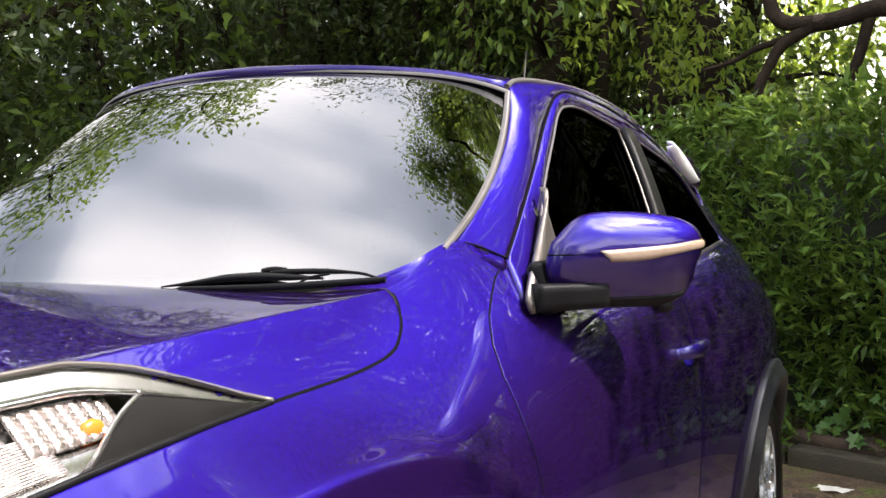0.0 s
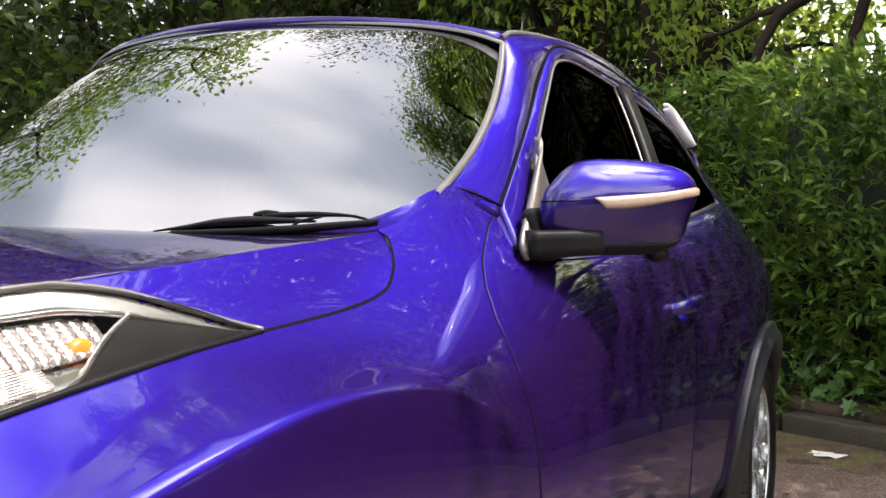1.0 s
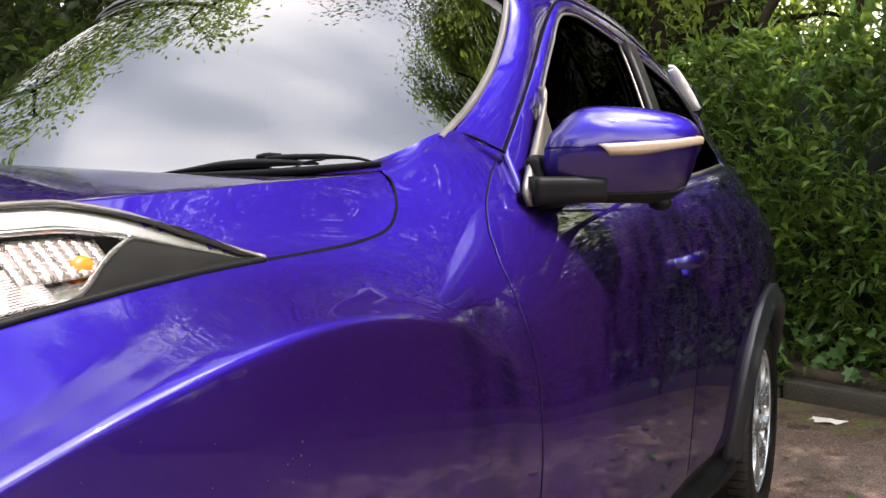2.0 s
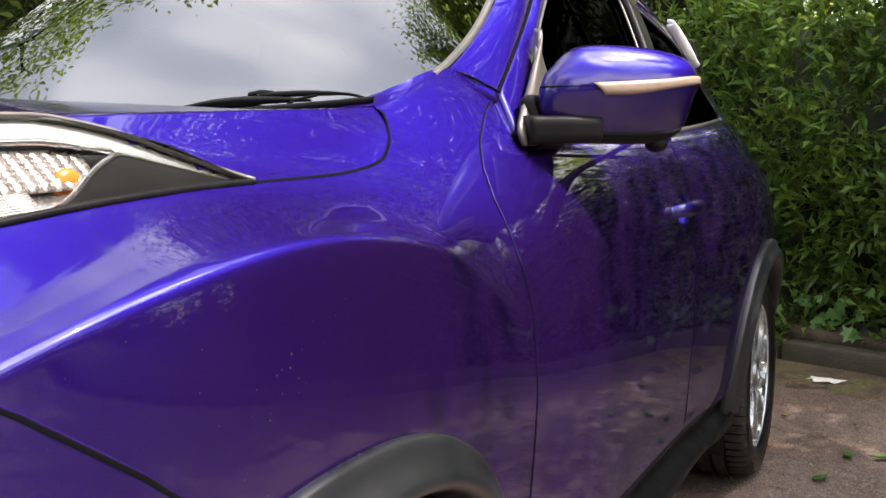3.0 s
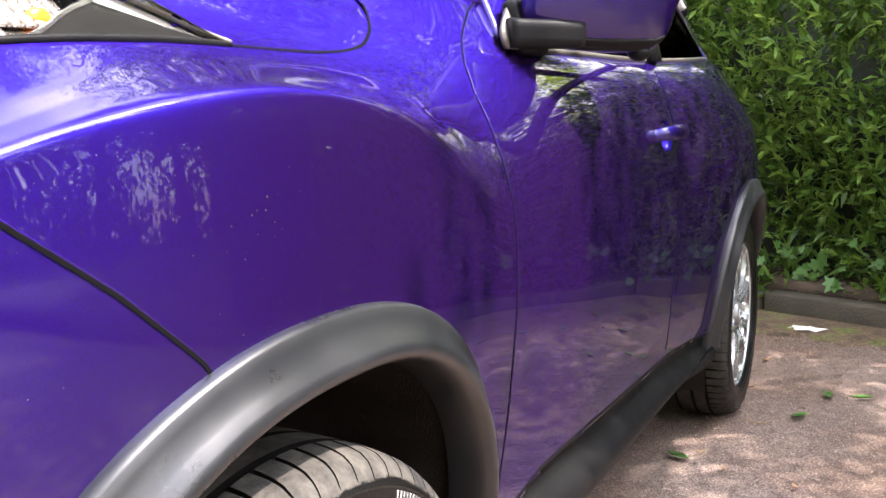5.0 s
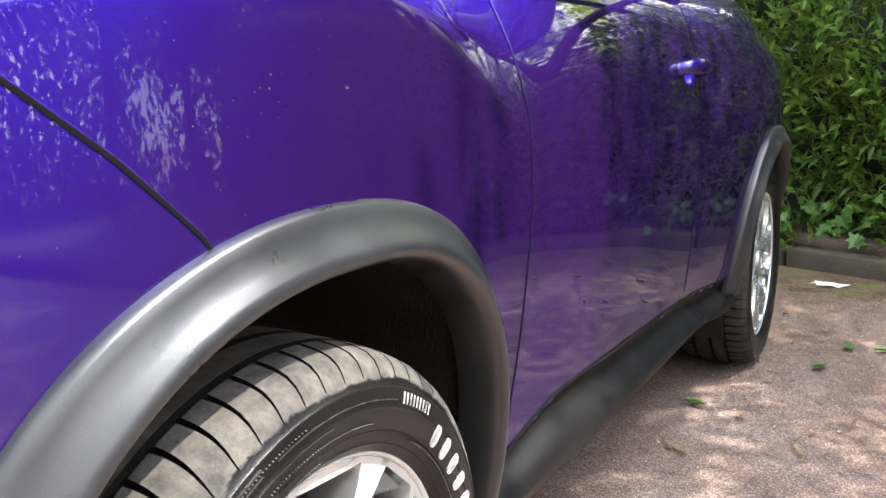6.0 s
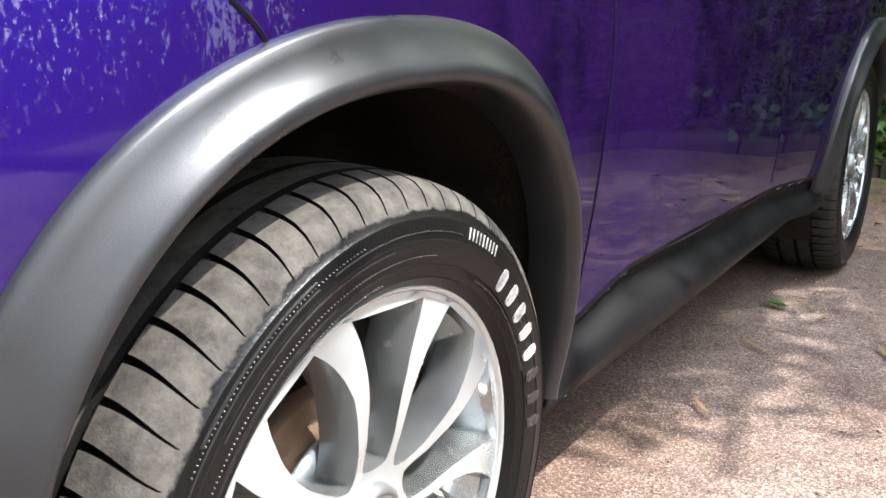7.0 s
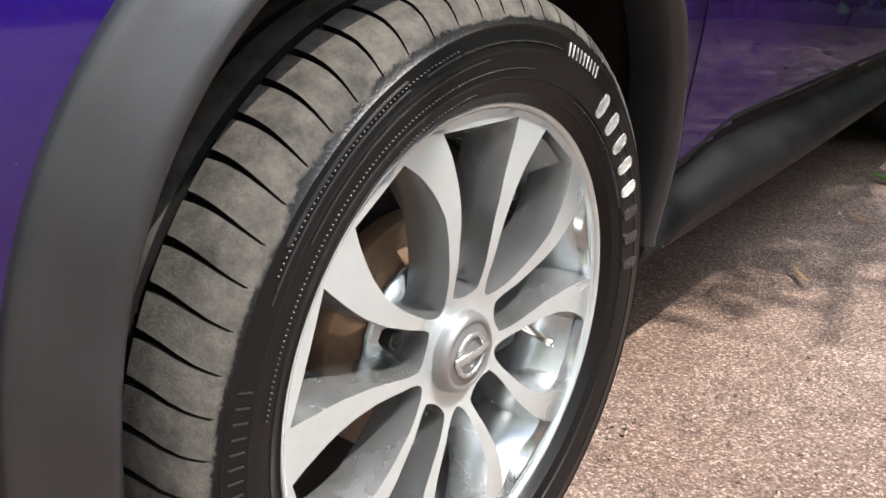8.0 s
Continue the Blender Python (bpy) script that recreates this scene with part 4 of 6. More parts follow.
# black cowl under the screen
rows = []
for x in np.linspace(-0.60, 0.60, 30):
    i = min(1, abs(x) / 0.668)
    yb = np.interp(abs(x), [p[0] for p in BASE], [p[1] for p in BASE])
    zb = np.interp(abs(x), [p[0] for p in BASE], [p[2] for p in BASE])
    y0 = 0.36 + 0.07 * i
    rows.append([(x, y0 - 0.06, 1.090), (x, y0 - 0.02, 1.105), (x, yb - 0.012, zb - 0.030), (x, yb + 0.02, zb - 0.012)])
part("cowl", sheet("cowl", rows, 0.01, True), BLACK, car, "black plastic cowl")

# rear corner panels between side glass and tail
for sg in (1, -1):
    lo = np.array([on_body(y, 7.0) for y in np.linspace(2.54, 3.22, 24)])
    hi = even([(.712, 2.555, 1.178), (.66, 2.62, 1.26), (.622, 2.72, 1.30), (.57, 2.90, 1.36), (.50, 3.03, 1.36), (.47, 3.20, 1.14)], 24)
    rows = [[p * (1 - w) + q * w for w in np.linspace(0, 1, 6)] for p, q in zip(lo, hi)]
    part("rear_corner", sheet("rear_corner", mirrored(rows, sg), 0.006, sg < 0), PAINT, car)

# ---- wheels ----
def tyre_material(dusty):
    """Shiny dressed black rubber; grey road dust from the tread down to a ragged edge on the shoulder."""
    m, nt, b = nodes_of("tyre_rubber")
    co = nt.nodes.new("ShaderNodeTexCoord")
    sx = nt.nodes.new("ShaderNodeSeparateXYZ")
    nt.links.new(co.outputs["Object"], sx.inputs[0])
    cb = nt.nodes.new("ShaderNodeCombineXYZ")
    nt.links.new(sx.outputs["Y"], cb.inputs["Y"])
    nt.links.new(sx.outputs["Z"], cb.inputs["Z"])
    ln = nt.nodes.new("ShaderNodeVectorMath")
    ln.operation = "LENGTH"
    nt.links.new(cb.outputs[0], ln.inputs[0])
    b.inputs["Specular IOR Level"].default_value = 0.22
    n1 = nt.nodes.new("ShaderNodeTexNoise")
    n1.inputs["Scale"].default_value = 70
    n1.inputs["Detail"].default_value = 6
    n1.inputs["Roughness"].default_value = 0.7
    nt.links.new(co.outputs["Object"], n1.inputs["Vector"])
    n4 = nt.nodes.new("ShaderNodeTexNoise")
    n4.inputs["Scale"].default_value = 9
    n4.inputs["Detail"].default_value = 2
    nt.links.new(co.outputs["Object"], n4.inputs["Vector"])
    mad = nt.nodes.new("ShaderNodeMath")
    mad.operation = "MULTIPLY_ADD"
    mad.inputs[1].default_value = 0.016
    nt.links.new(n1.outputs["Fac"], mad.inputs[0])
    nt.links.new(ln.outputs["Value"], mad.inputs[2])
    mad2 = nt.nodes.new("ShaderNodeMath")
    mad2.operation = "MULTIPLY_ADD"
    mad2.inputs[1].default_value = 0.020
    nt.links.new(n4.outputs["Fac"], mad2.inputs[0])
    nt.links.new(mad.outputs[0], mad2.inputs[2])
    edge = nt.nodes.new("ShaderNodeMapRange")
    edge.inputs["From Min"].default_value = 0.3225
    edge.inputs["From Max"].default_value = 0.3250
    nt.links.new(mad2.outputs[0], edge.inputs["Value"])
    n2 = nt.nodes.new("ShaderNodeTexNoise")
    n2.inputs["Scale"].default_value = 38
    n2.inputs["Detail"].default_value = 8
    n2.inputs["Roughness"].default_value = 0.75
    nt.links.new(co.outputs["Object"], n2.inputs["Vector"])
    dust = nt.nodes.new("ShaderNodeValToRGB")
    dust.color_ramp.elements[0].position, dust.color_ramp.elements[1].position = 0.3, 0.75
    dust.color_ramp.elements[0].color, dust.color_ramp.elements[1].color = (0.035 * dusty, 0.033 * dusty, 0.030 * dusty, 1), (0.165 * dusty, 0.152 * dusty, 0.132 * dusty, 1)
    nt.links.new(n2.outputs["Fac"], dust.inputs["Fac"])
    mix = nt.nodes.new("ShaderNodeMix")
    mix.data_type = "RGBA"
    mix.inputs["A"].default_value = (0.004, 0.004, 0.004, 1)
    nt.links.new(edge.outputs[0], mix.inputs["Factor"])
    nt.links.new(dust.outputs[0], mix.inputs["B"])
    nt.links.new(mix.outputs["Result"], b.inputs["Base Color"])
    rr = nt.nodes.new("ShaderNodeMapRange")
    rr.inputs["To Min"].default_value, rr.inputs["To Max"].default_value = 0.36, 0.9
    nt.links.new(edge.outputs[0], rr.inputs["Value"])
    nt.links.new(rr.outputs[0], b.inputs["Roughness"])
    n3 = nt.nodes.new("ShaderNodeTexNoise")
    n3.inputs["Scale"].default_value = 420
    n3.inputs["Detail"].default_value = 4
    nt.links.new(co.outputs["Object"], n3.inputs["Vector"])
    bp = nt.nodes.new("ShaderNodeBump")
    bp.inputs["Strength"].default_value = 0.25
    bp.inputs["Distance"].default_value = 0.002
    nt.links.new(n3.outputs["Fac"], bp.inputs["Height"])
    nt.links.new(bp.outputs["Normal"], b.inputs["Normal"])
    return m


GROOVE = plain("tyre_groove", (0.006, 0.006, 0.0055), 0.8, 0, 0.4, 60, 0.2, 300, 0.1)
TYRE = tyre_material(0.62)
# darker copy for the other wheels: shade is put into its dust colour
TYRE_SHADED = tyre_material(0.3)
LETTER = plain("worn_white_lettering", (0.30, 0.295, 0.28), 0.6, 0, 0.9, 190)
SPOKE = plain("painted_spoke_flank", (0.34, 0.35, 0.35), 0.24, 0.85, 0.16, 25)
CAP = plain("grey_cap_lacquer", (0.26, 0.26, 0.26), 0.34, 0.7, 0.1, 40)
EMBOSS = plain("raised_rubber", (0.018, 0.018, 0.018), 0.28, 0, 0.2, 60)
PITCHES = 64


def tyre_mesh():
    """Tread with cross grooves and three long grooves, rounded shoulders, ribbed side walls."""
    prof = [(-0.205, 0.226), (-0.215, 0.25), (-0.219, 0.285), (-0.212, 0.312), (-0.195, 0.326), (-0.170, 0.331),
            (-0.1585, 0.3325), (-0.158, 0.3325), (-0.1475, 0.3328), (-0.147, 0.3328), (-0.125, 0.334),
            (-0.1055, 0.334), (-0.105, 0.334), (-0.0945, 0.334), (-0.094, 0.334), (-0.075, 0.334), (-0.0605, 0.3338), (-0.060, 0.3338),
            (-0.0505, 0.3335), (-0.050, 0.3335), (-0.030, 0.3318), (-0.012, 0.3285), (0.0, 0.3225), (0.008, 0.3150),
            (0.0125, 0.3075), (0.0150, 0.3020), (0.0168, 0.3005), (0.0160, 0.2985), (0.0176, 0.290), (0.0188, 0.2815), (0.0196, 0.2800), (0.0186, 0.2785),
            (0.0178, 0.268), (0.0160, 0.2575), (0.0168, 0.2562), (0.0150, 0.2548), (0.0110, 0.2440), (0.0120, 0.2425), (0.0095, 0.2405), (0.0035, 0.2340), (-0.004, 0.2300), (-0.012, 0.2280)]
    cut = prof.index((-0.050, 0.3335))
    fine = [(x, float(np.interp(x, [-0.050, -0.030, -0.012, 0.0, 0.008, 0.0125], [0.3335, 0.3318, 0.3285, 0.3225, 0.3150, 0.3075]))) for x in np.linspace(-0.0495, 0.0110, 12)]
    prof = prof[:cut + 1] + fine + prof[prof.index((0.0125, 0.3075)):]
    deep = {7, 8, 12, 13, 17, 18}
    v, per = [], 10
    for p in range(PITCHES):
        for k in range(per):
            for j, (x, r) in enumerate(prof):
                outer = -0.050 <= x <= 0.0115 and r > 0.305
                inner = -0.2 < x < -0.158
                # shoulder grooves lean over and narrow to a point; those of the inner edge run straight
                t = (x + 0.05) / 0.0615
                wide = 0.22 * (1 - 0.75 * max(0.0, min(1.0, t))) if x >= -0.06 else 0.13
                lag = 0.42 * max(0.0, min(1.0, t)) ** 1.8
                ph = (0.0, 0.018, wide - 0.018, wide)[k] if k < 4 else wide + (1 - wide) * (k - 3) / (per - 3)
                if j in deep:
                    r -= 0.007
                elif (outer or inner) and k in (1, 2):
                    r -= 0.0085 * (1.0 - 0.75 * max(0.0, min(1.0, t)) ** 3)
                a = 2 * math.pi * (p + ph + lag) / PITCHES
                v.append((x, r * math.cos(a), r * math.sin(a)))
    n = PITCHES * per
    me = mesh_of("tyre", v, grid_faces(n, len(prof), close_u=True))
    me.set_sharp_from_angle(angle=radians(28))
    # the grooves are a material of their own
    m = len(prof) - 1
    slot = []
    for i in range(n):
        for j in range(m):
            x, r = prof[j]
            x1, r1 = prof[j + 1]
            shoulder = (-0.050 <= x and x1 <= 0.0115 and min(r, r1) > 0.305) or (-0.2 < x and x1 < -0.158)
            slot.append(1 if (shoulder and i % per < 3) or j in deep or j + 1 in deep else 0)
    if len(slot) == len(me.polygons):
        me.polygons.foreach_set("material_index", slot)
    return me


PETAL = [(.058, 0.0), (.0595, 4), (.065, 8.5), (.078, 12.8), (.098, 15.6), (.125, 17.2), (.152, 16.8), (.178, 14.6), (.204, 11.4), (.2215, 8.6)]
WEDGE = [(.054, 0.0), (.0555, 9), (.061, 17.5), (.074, 16.2), (.098, 12.9), (.132, 11.0), (.165, 11.2), (.194, 12.5), (.2215, 14.2)]


def window_loop(half, mid, n=22, shrink=0.0, dr=0.0):
    """A closed outline in the wheel's plane, from half angles by radius; shrink pulls its flanks together."""
    up = np.array([(r, a) for r, a in half], float)
    q = np.stack([np.interp(np.linspace(0, 1, n), np.linspace(0, 1, len(up)), up[:, j]) for j in (0, 1)], 1)
    rr = q[:, 0].copy()
    r0, r1 = rr[0], rr[-1]
    rr = r0 + dr + (rr - r0) * (r1 - 2 * dr - r0) / (r1 - r0)
    pts = []
    for r, a in zip(rr, q[:, 1]):
        da = radians(a) * (1 - shrink * (0.55 + 0.45 * (r - r0) / (r1 - r0)))
        pts.append((r * math.cos(mid + da), r * math.sin(mid + da)))
    for r, a in list(zip(rr, q[:, 1]))[::-1][:-1]:
        da = radians(a) * (1 - shrink * (0.55 + 0.45 * (r - r0) / (r1 - r0)))
        pts.append((r * math.cos(mid - da), r * math.sin(mid - da)))
    return pts


P_MID = [radians(51 + 72 * k) for k in range(5)]
W_MID = [radians(87 + 72 * k) for k in range(5)]


def dish(r):
    """How far the wheel's face lies behind the rim's edge at radius r."""
    return float(np.interp(r, [0.0, 0.05, 0.09, 0.15, 0.20, 0.222, 0.24], [-0.012, -0.010, -0.002, 0.003, 0.002, -0.001, -0.001]))


def face_mesh():
    """The machined face: a disc with ten openings, dished towards the hub."""
    cu = bpy.data.curves.new("face", "CURVE")
    cu.dimensions, cu.fill_mode, cu.resolution_u = "2D", "BOTH", 1
    loops = [[(0.2275 * math.cos(a), 0.2275 * math.sin(a)) for a in np.linspace(0, 2 * math.pi, 121)[:-1]]]
    loops.append([(0.026 * math.cos(a), 0.026 * math.sin(a)) for a in np.linspace(0, 2 * math.pi, 41)[:-1]])
    loops += [window_loop(PETAL, m) for m in P_MID] + [window_loop(WEDGE, m) for m in W_MID]
    for lp in loops:
        sp = cu.splines.new("POLY")
        sp.points.add(len(lp) - 1)
        for p, (a, b) in zip(sp.points, lp):
            p.co = (a, b, 0, 1)
        sp.use_cyclic_u = True
    ob = bpy.data.objects.new("face", cu)
    scene.collection.objects.link(ob)
    bpy.context.view_layer.update()
    me0 = bpy.data.meshes.new_from_object(ob.evaluated_get(bpy.context.evaluated_depsgraph_get()))
    bpy.data.objects.remove(ob)
    bpy.data.curves.remove(cu)
    bm = bmesh.new()
    bm.from_mesh(me0)
    bpy.data.meshes.remove(me0)
    bmesh.ops.remove_doubles(bm, verts=bm.verts, dist=1e-5)
    for k in range(24):
        a = math.pi * k / 24
        bmesh.ops.bisect_plane(bm, geom=bm.verts[:] + bm.edges[:] + bm.faces[:], plane_co=(0, 0, 0), plane_no=(math.cos(a), math.sin(a), 0))
    for d in (0.06, 0.10, 0.14, 0.18):
        for k in range(10):
            a = 2 * math.pi * k / 10
            bmesh.ops.bisect_plane(bm, geom=bm.verts[:] + bm.edges[:] + bm.faces[:], plane_co=(d * math.cos(a), d * math.sin(a), 0), plane_no=(math.cos(a), math.sin(a), 0))
    for v in bm.verts:
        a, b = v.co.x, v.co.y
        v.co = (dish(math.hypot(a, b)), a, b)
    bmesh.ops.recalc_face_normals(bm, faces=bm.faces[:])
    if sum(f.normal.x for f in bm.faces) < 0:
        bmesh.ops.reverse_faces(bm, faces=bm.faces[:])
    me = bm_mesh("rim_face", bm, True)
    nrm = []
    for v in me.vertices:
        r = math.hypot(v.co.y, v.co.z)
        k = (dish(r + 0.006) - dish(r - 0.006)) / 0.012
        nrm.append(Vector((1, -k * v.co.y / max(r, 1e-6), -k * v.co.z / max(r, 1e-6))).normalized())
    me.normals_split_custom_set_from_vertices(nrm)
    return me


def spoke_wall(half, mid, deep, shrink, dr):
    """The flanks of one opening, going back from the face and closing in."""
    v, nloop = [], 0
    for depth, sh, d in ((0.0, 0.0, 0.0), (-0.0025, 0.015, 0.0006), (-0.008, 0.05, 0.0012), (deep * 0.55, shrink * 0.6, dr * 0.7), (deep, shrink, dr), (deep - 0.012, shrink * 0.9, dr)):
        lp = window_loop(half, mid, 22, sh, d)
        nloop = len(lp)
        for a, b in lp:
            v.append((dish(math.hypot(a, b)) + depth, a, b))
    return mesh_of("spoke_wall", v, [f for f in grid_faces(6, nloop, close_v=True)])


WHEEL_MESH = {}


def wheel_meshes():
    W = WHEEL_MESH
    W["barrel"] = revolve("barrel", [(-0.19, 0.228), (-0.185, 0.218), (-0.10, 0.190), (-0.055, 0.192), (-0.030, 0.205), (-0.012, 0.2165)], 96)
    W["lip"] = revolve("rim_lip", [(-0.010, 0.2295), (-0.004, 0.2335), (0.002, 0.2345), (0.0035, 0.2330), (0.003, 0.2305), (0.0008, 0.2288), (-0.003, 0.2272)], 96)
    W["face"] = face_mesh()
    W["petal"] = [spoke_wall(PETAL, m, -0.032, 0.18, 0.004) for m in P_MID]
    W["wedge"] = [spoke_wall(WEDGE, m, -0.038, 0.20, 0.004) for m in W_MID]
    W["tyre"] = tyre_mesh()
    W["tyre_shaded"] = W["tyre"].copy()
    W["cap"] = revolve("hub_cap", [(-0.045, 0.041), (-0.010, 0.0405), (-0.002, 0.0385), (0.0022, 0.0350), (0.0030, 0.0325), (0.0010, 0.0312), (0.0006, 0.0300), (0.0022, 0.0285), (0.0030, 0.0)], 48)
    W["nut"] = revolve("lug_nut", [(-0.058, 0.0105), (-0.040, 0.0105), (-0.0385, 0.0095), (-0.0385, 0.0065), (-0.046, 0.006), (-0.046, 0.0)], 6)
    W["seat"] = revolve("hub_flange", [(-0.058, 0.082), (-0.052, 0.080), (-0.050, 0.03)], 60)
    W["disc"] = revolve("brake_disc", [(-0.092, 0.118), (-0.070, 0.118), (-0.069, 0.116), (-0.069, 0.094), (-0.066, 0.090), (-0.060, 0.078), (-0.058, 0.03)], 72)
    W["back"] = revolve("dust_shield", [(-0.105, 0.188), (-0.11, 0.15), (-0.115, 0.02)], 60)
    bm = bmesh.new()
    box_bm(bm, 0.055, 0.10, 0.16, Matrix.Translation((-0.085, 0.125, 0.0)), 0.015, 3)
    W["caliper"] = bm_mesh("brake_caliper", bm)
    W["valve"] = tube("valve", [(-0.03, 0, 0), (-0.004, 0, 0), (0.008, 0, 0), (0.010, 0, 0)], [0.0045, 0.004, 0.0045, 0.003], 10)


wheel_meshes()


def ring_badge(bm):
    """The cap's mark as plain shapes: a ring and a bar."""
    n = 40
    vs = []
    for i in range(n):
        a = 2 * math.pi * i / n
        for r, x in ((0.0225, 0.0032), (0.0220, 0.0052), (0.0180, 0.0052), (0.0175, 0.0032)):
            vs.append(bm.verts.new((x, r * math.cos(a), r * math.sin(a))))
    for i in range(n):
        for j in range(3):
            a, b = i * 4 + j, ((i + 1) % n) * 4 + j
            bm.faces.new((vs[a], vs[b], vs[b + 1], vs[a + 1]))
    box_bm(bm, 0.003, 0.050, 0.0095, Matrix.Translation((0.0048, 0, 0)), 0.0008, 1)
    return bm


def arc_bar(r0, r1, a0, a1, x0, x1, lift, n=4):
    """A small raised bar on the tyre's side wall."""
    v = []
    for i in range(n + 1):
        a = a0 + (a1 - a0) * i / n
        for r, x, h in ((r0, x0, -0.001), (r0, x0, lift), (r1, x1, lift), (r1, x1, -0.001)):
            v.append((x + h, r * math.cos(a), r * math.sin(a)))
    f = grid_faces(n + 1, 4)
    f += [(0, 1, 2, 3), tuple(n * 4 + k for k in (3, 2, 1, 0))]
    return mesh_of("raised_mark", v, f, False)


def letter_bar(r0, r1, a0, a1, lift):
    """A rounded raised block of one letter's size on the side wall."""
    bm = bmesh.new()
    top, bot = [], []
    for i in range(24):
        t = 2 * math.pi * i / 24
        c, s = math.cos(t), math.sin(t)
        p = 3.2
        k = (abs(c) ** p + abs(s) ** p) ** (-1 / p)
        r = (r0 + r1) / 2 + (r1 - r0) / 2 * k * c
        a = (a0 + a1) / 2 + (a1 - a0) / 2 * k * s
        x = float(np.interp(r, [0.245, 0.2575, 0.268, 0.28, 0.29, 0.30], [0.0115, 0.0160, 0.0178, 0.0190, 0.0176, 0.0155]))
        top.append(bm.verts.new((x + lift, r * math.cos(a), r * math.sin(a))))
        bot.append(bm.verts.new((x - 0.001, r * math.cos(a), r * math.sin(a))))
    bm.faces.new(top)
    for i in range(24):
        j = (i + 1) % 24
        bm.faces.new((bot[i], bot[j], top[j], top[i]))
    bmesh.ops.recalc_face_normals(bm, faces=bm.faces[:])
    return bm_mesh("lettering_bar", bm, False)


def make_wheel(parent, at, turn, camber, spin=0.0, lettered=False):
    W = WHEEL_MESH
    hub = part("wheel", W["barrel"], SILVER, parent, "machined alloy wheel with five split spokes")
    hub.matrix_basis = Matrix.Translation(at) @ Matrix.Rotation(turn, 4, "Z") @ Matrix.Rotation(camber, 4, "Y") @ Matrix.Rotation(spin, 4, "X")
    if lettered:
        part("tyre", W["tyre"], [TYRE, GROOVE], hub, "black tyre with dusty grooved tread")
    else:
        part("tyre", W["tyre_shaded"], [TYRE_SHADED, GROOVE], hub, "black tyre with grooved tread, darkened as in shade")
    part("rim_face", W["face"], ALLOY, hub)
    part("rim_lip", W["lip"], ALLOY, hub)
    for me in W["petal"] + W["wedge"]:
        part("spoke_wall", me, SPOKE, hub)
    part("hub_cap", W["cap"], CAP, hub, "silver wheel cap with a ring mark")
    part("cap_mark", ring_badge(bmesh.new()), SILVER, hub)
    part("hub_flange", W["seat"], SILVER, hub)
    for m in W_MID:
        o = part("lug_nut", W["nut"], STEEL, hub)
        o.location = (0, 0.0600 * math.cos(m), 0.0600 * math.sin(m))
    part("brake_disc", W["disc"], RUST, hub, "rusty brown brake disc")
    part("dust_shield", W["back"], LINER, hub, "dark brake shield")
    part("brake_caliper", W["caliper"], STEEL, hub, "grey brake caliper")
    o = part("valve", W["valve"], CHROME, hub, "short bright valve stem")
    o.location = (-0.012, 0.163 * math.cos(radians(342)), 0.163 * math.sin(radians(342)))
    o.rotation_euler = (0, radians(14), 0)
    if lettered:
        dash = [arc_bar(r, r + 0.0009, radians(a), radians(a + 0.35), 0.0178, 0.0178, 0.0012, 1) for r, a0, a1 in ((0.2640, 78, 168), (0.2905, 100, 146), (0.2690, 20, 36), (0.2500, 96, 118)) for a in np.arange(a0, a1, 0.9)]
        bm = bmesh.new()
        for q in dash:
            bm.from_mesh(q)
            bpy.data.meshes.remove(q)
        tagged(part("tyre_embossing", bm, EMBOSS, hub), "fine raised dashes on the tyre wall", kind="stuff")
        for k in range(8):
            a = radians(48.5 - 6.6 * k)
            part("lettering_bar", letter_bar(0.2600, 0.2850, a - radians(1.35), a + radians(1.35), 0.0016), LETTER if k < 5 else EMBOSS, hub, "worn white raised lettering block" if k < 5 else "")
        for k in range(9):
            a = radians(67 - 1.45 * k)
            part("raised_mark", arc_bar(0.2845, 0.2965, a, a + radians(0.28), 0.0180, 0.0166, 0.0012, 1), LETTER, hub)
        for k in range(12):
            a = radians(162 + 2.2 * k)
            part("raised_mark", arc_bar(0.2830, 0.2950, a, a + radians(0.3), 0.0184, 0.0168, 0.0010, 1), EMBOSS, hub)
        for a0, a1, r in ((70, 108, 0.2865), (112, 150, 0.2865), (112, 142, 0.2935), (92, 140, 0.2745), (20, 60, 0.2500)):
            part("raised_mark", arc_bar(r, r + 0.0012, radians(a0), radians(a1), 0.0178, 0.0178, 0.0014, 40), EMBOSS, hub)
    return hub


make_wheel(car, (0.853, -0.001, 0.334), radians(-1.6), radians(2.6), 0.0, True)
make_wheel(car, (0.857, 2.525, 0.334), 0, 0, radians(20))
make_wheel(car, (-0.853, 0, 0.334), radians(180 - 2.4), 0, 1.0)
make_wheel(car, (-0.857, 2.525, 0.334), radians(180), 0, 2.0)

# ---- door mirror ----
M_O = np.array([0.853, 0.81, 1.19])
M_U = np.array([0.695, 0.719, 0.0])
M_W = np.array([0.719, -0.695, 0.0])
M_Z = np.array([0, 0, 1.0])
M_RING = [(-0.077, 0.016), (-0.025, 0.058), (0.057, 0.064), (0.150, 0.055), (0.200, 0.036), (0.214, 0.006), (0.203, -0.025), (0.184, -0.070), (0.140, -0.097), (0.030, -0.097), (-0.050, -0.086), (-0.084, -0.050), (-0.088, -0.014)]


def mirror_point(u, v, w):
    return M_O + M_U * u + M_Z * v + M_W * w


def mirror_slant(v):
    """The front leans back under the lamp strip and rolls over above it."""
    return -0.24 * max(0.0, -0.012 - v) - 3.4 * max(0.0, v) ** 2


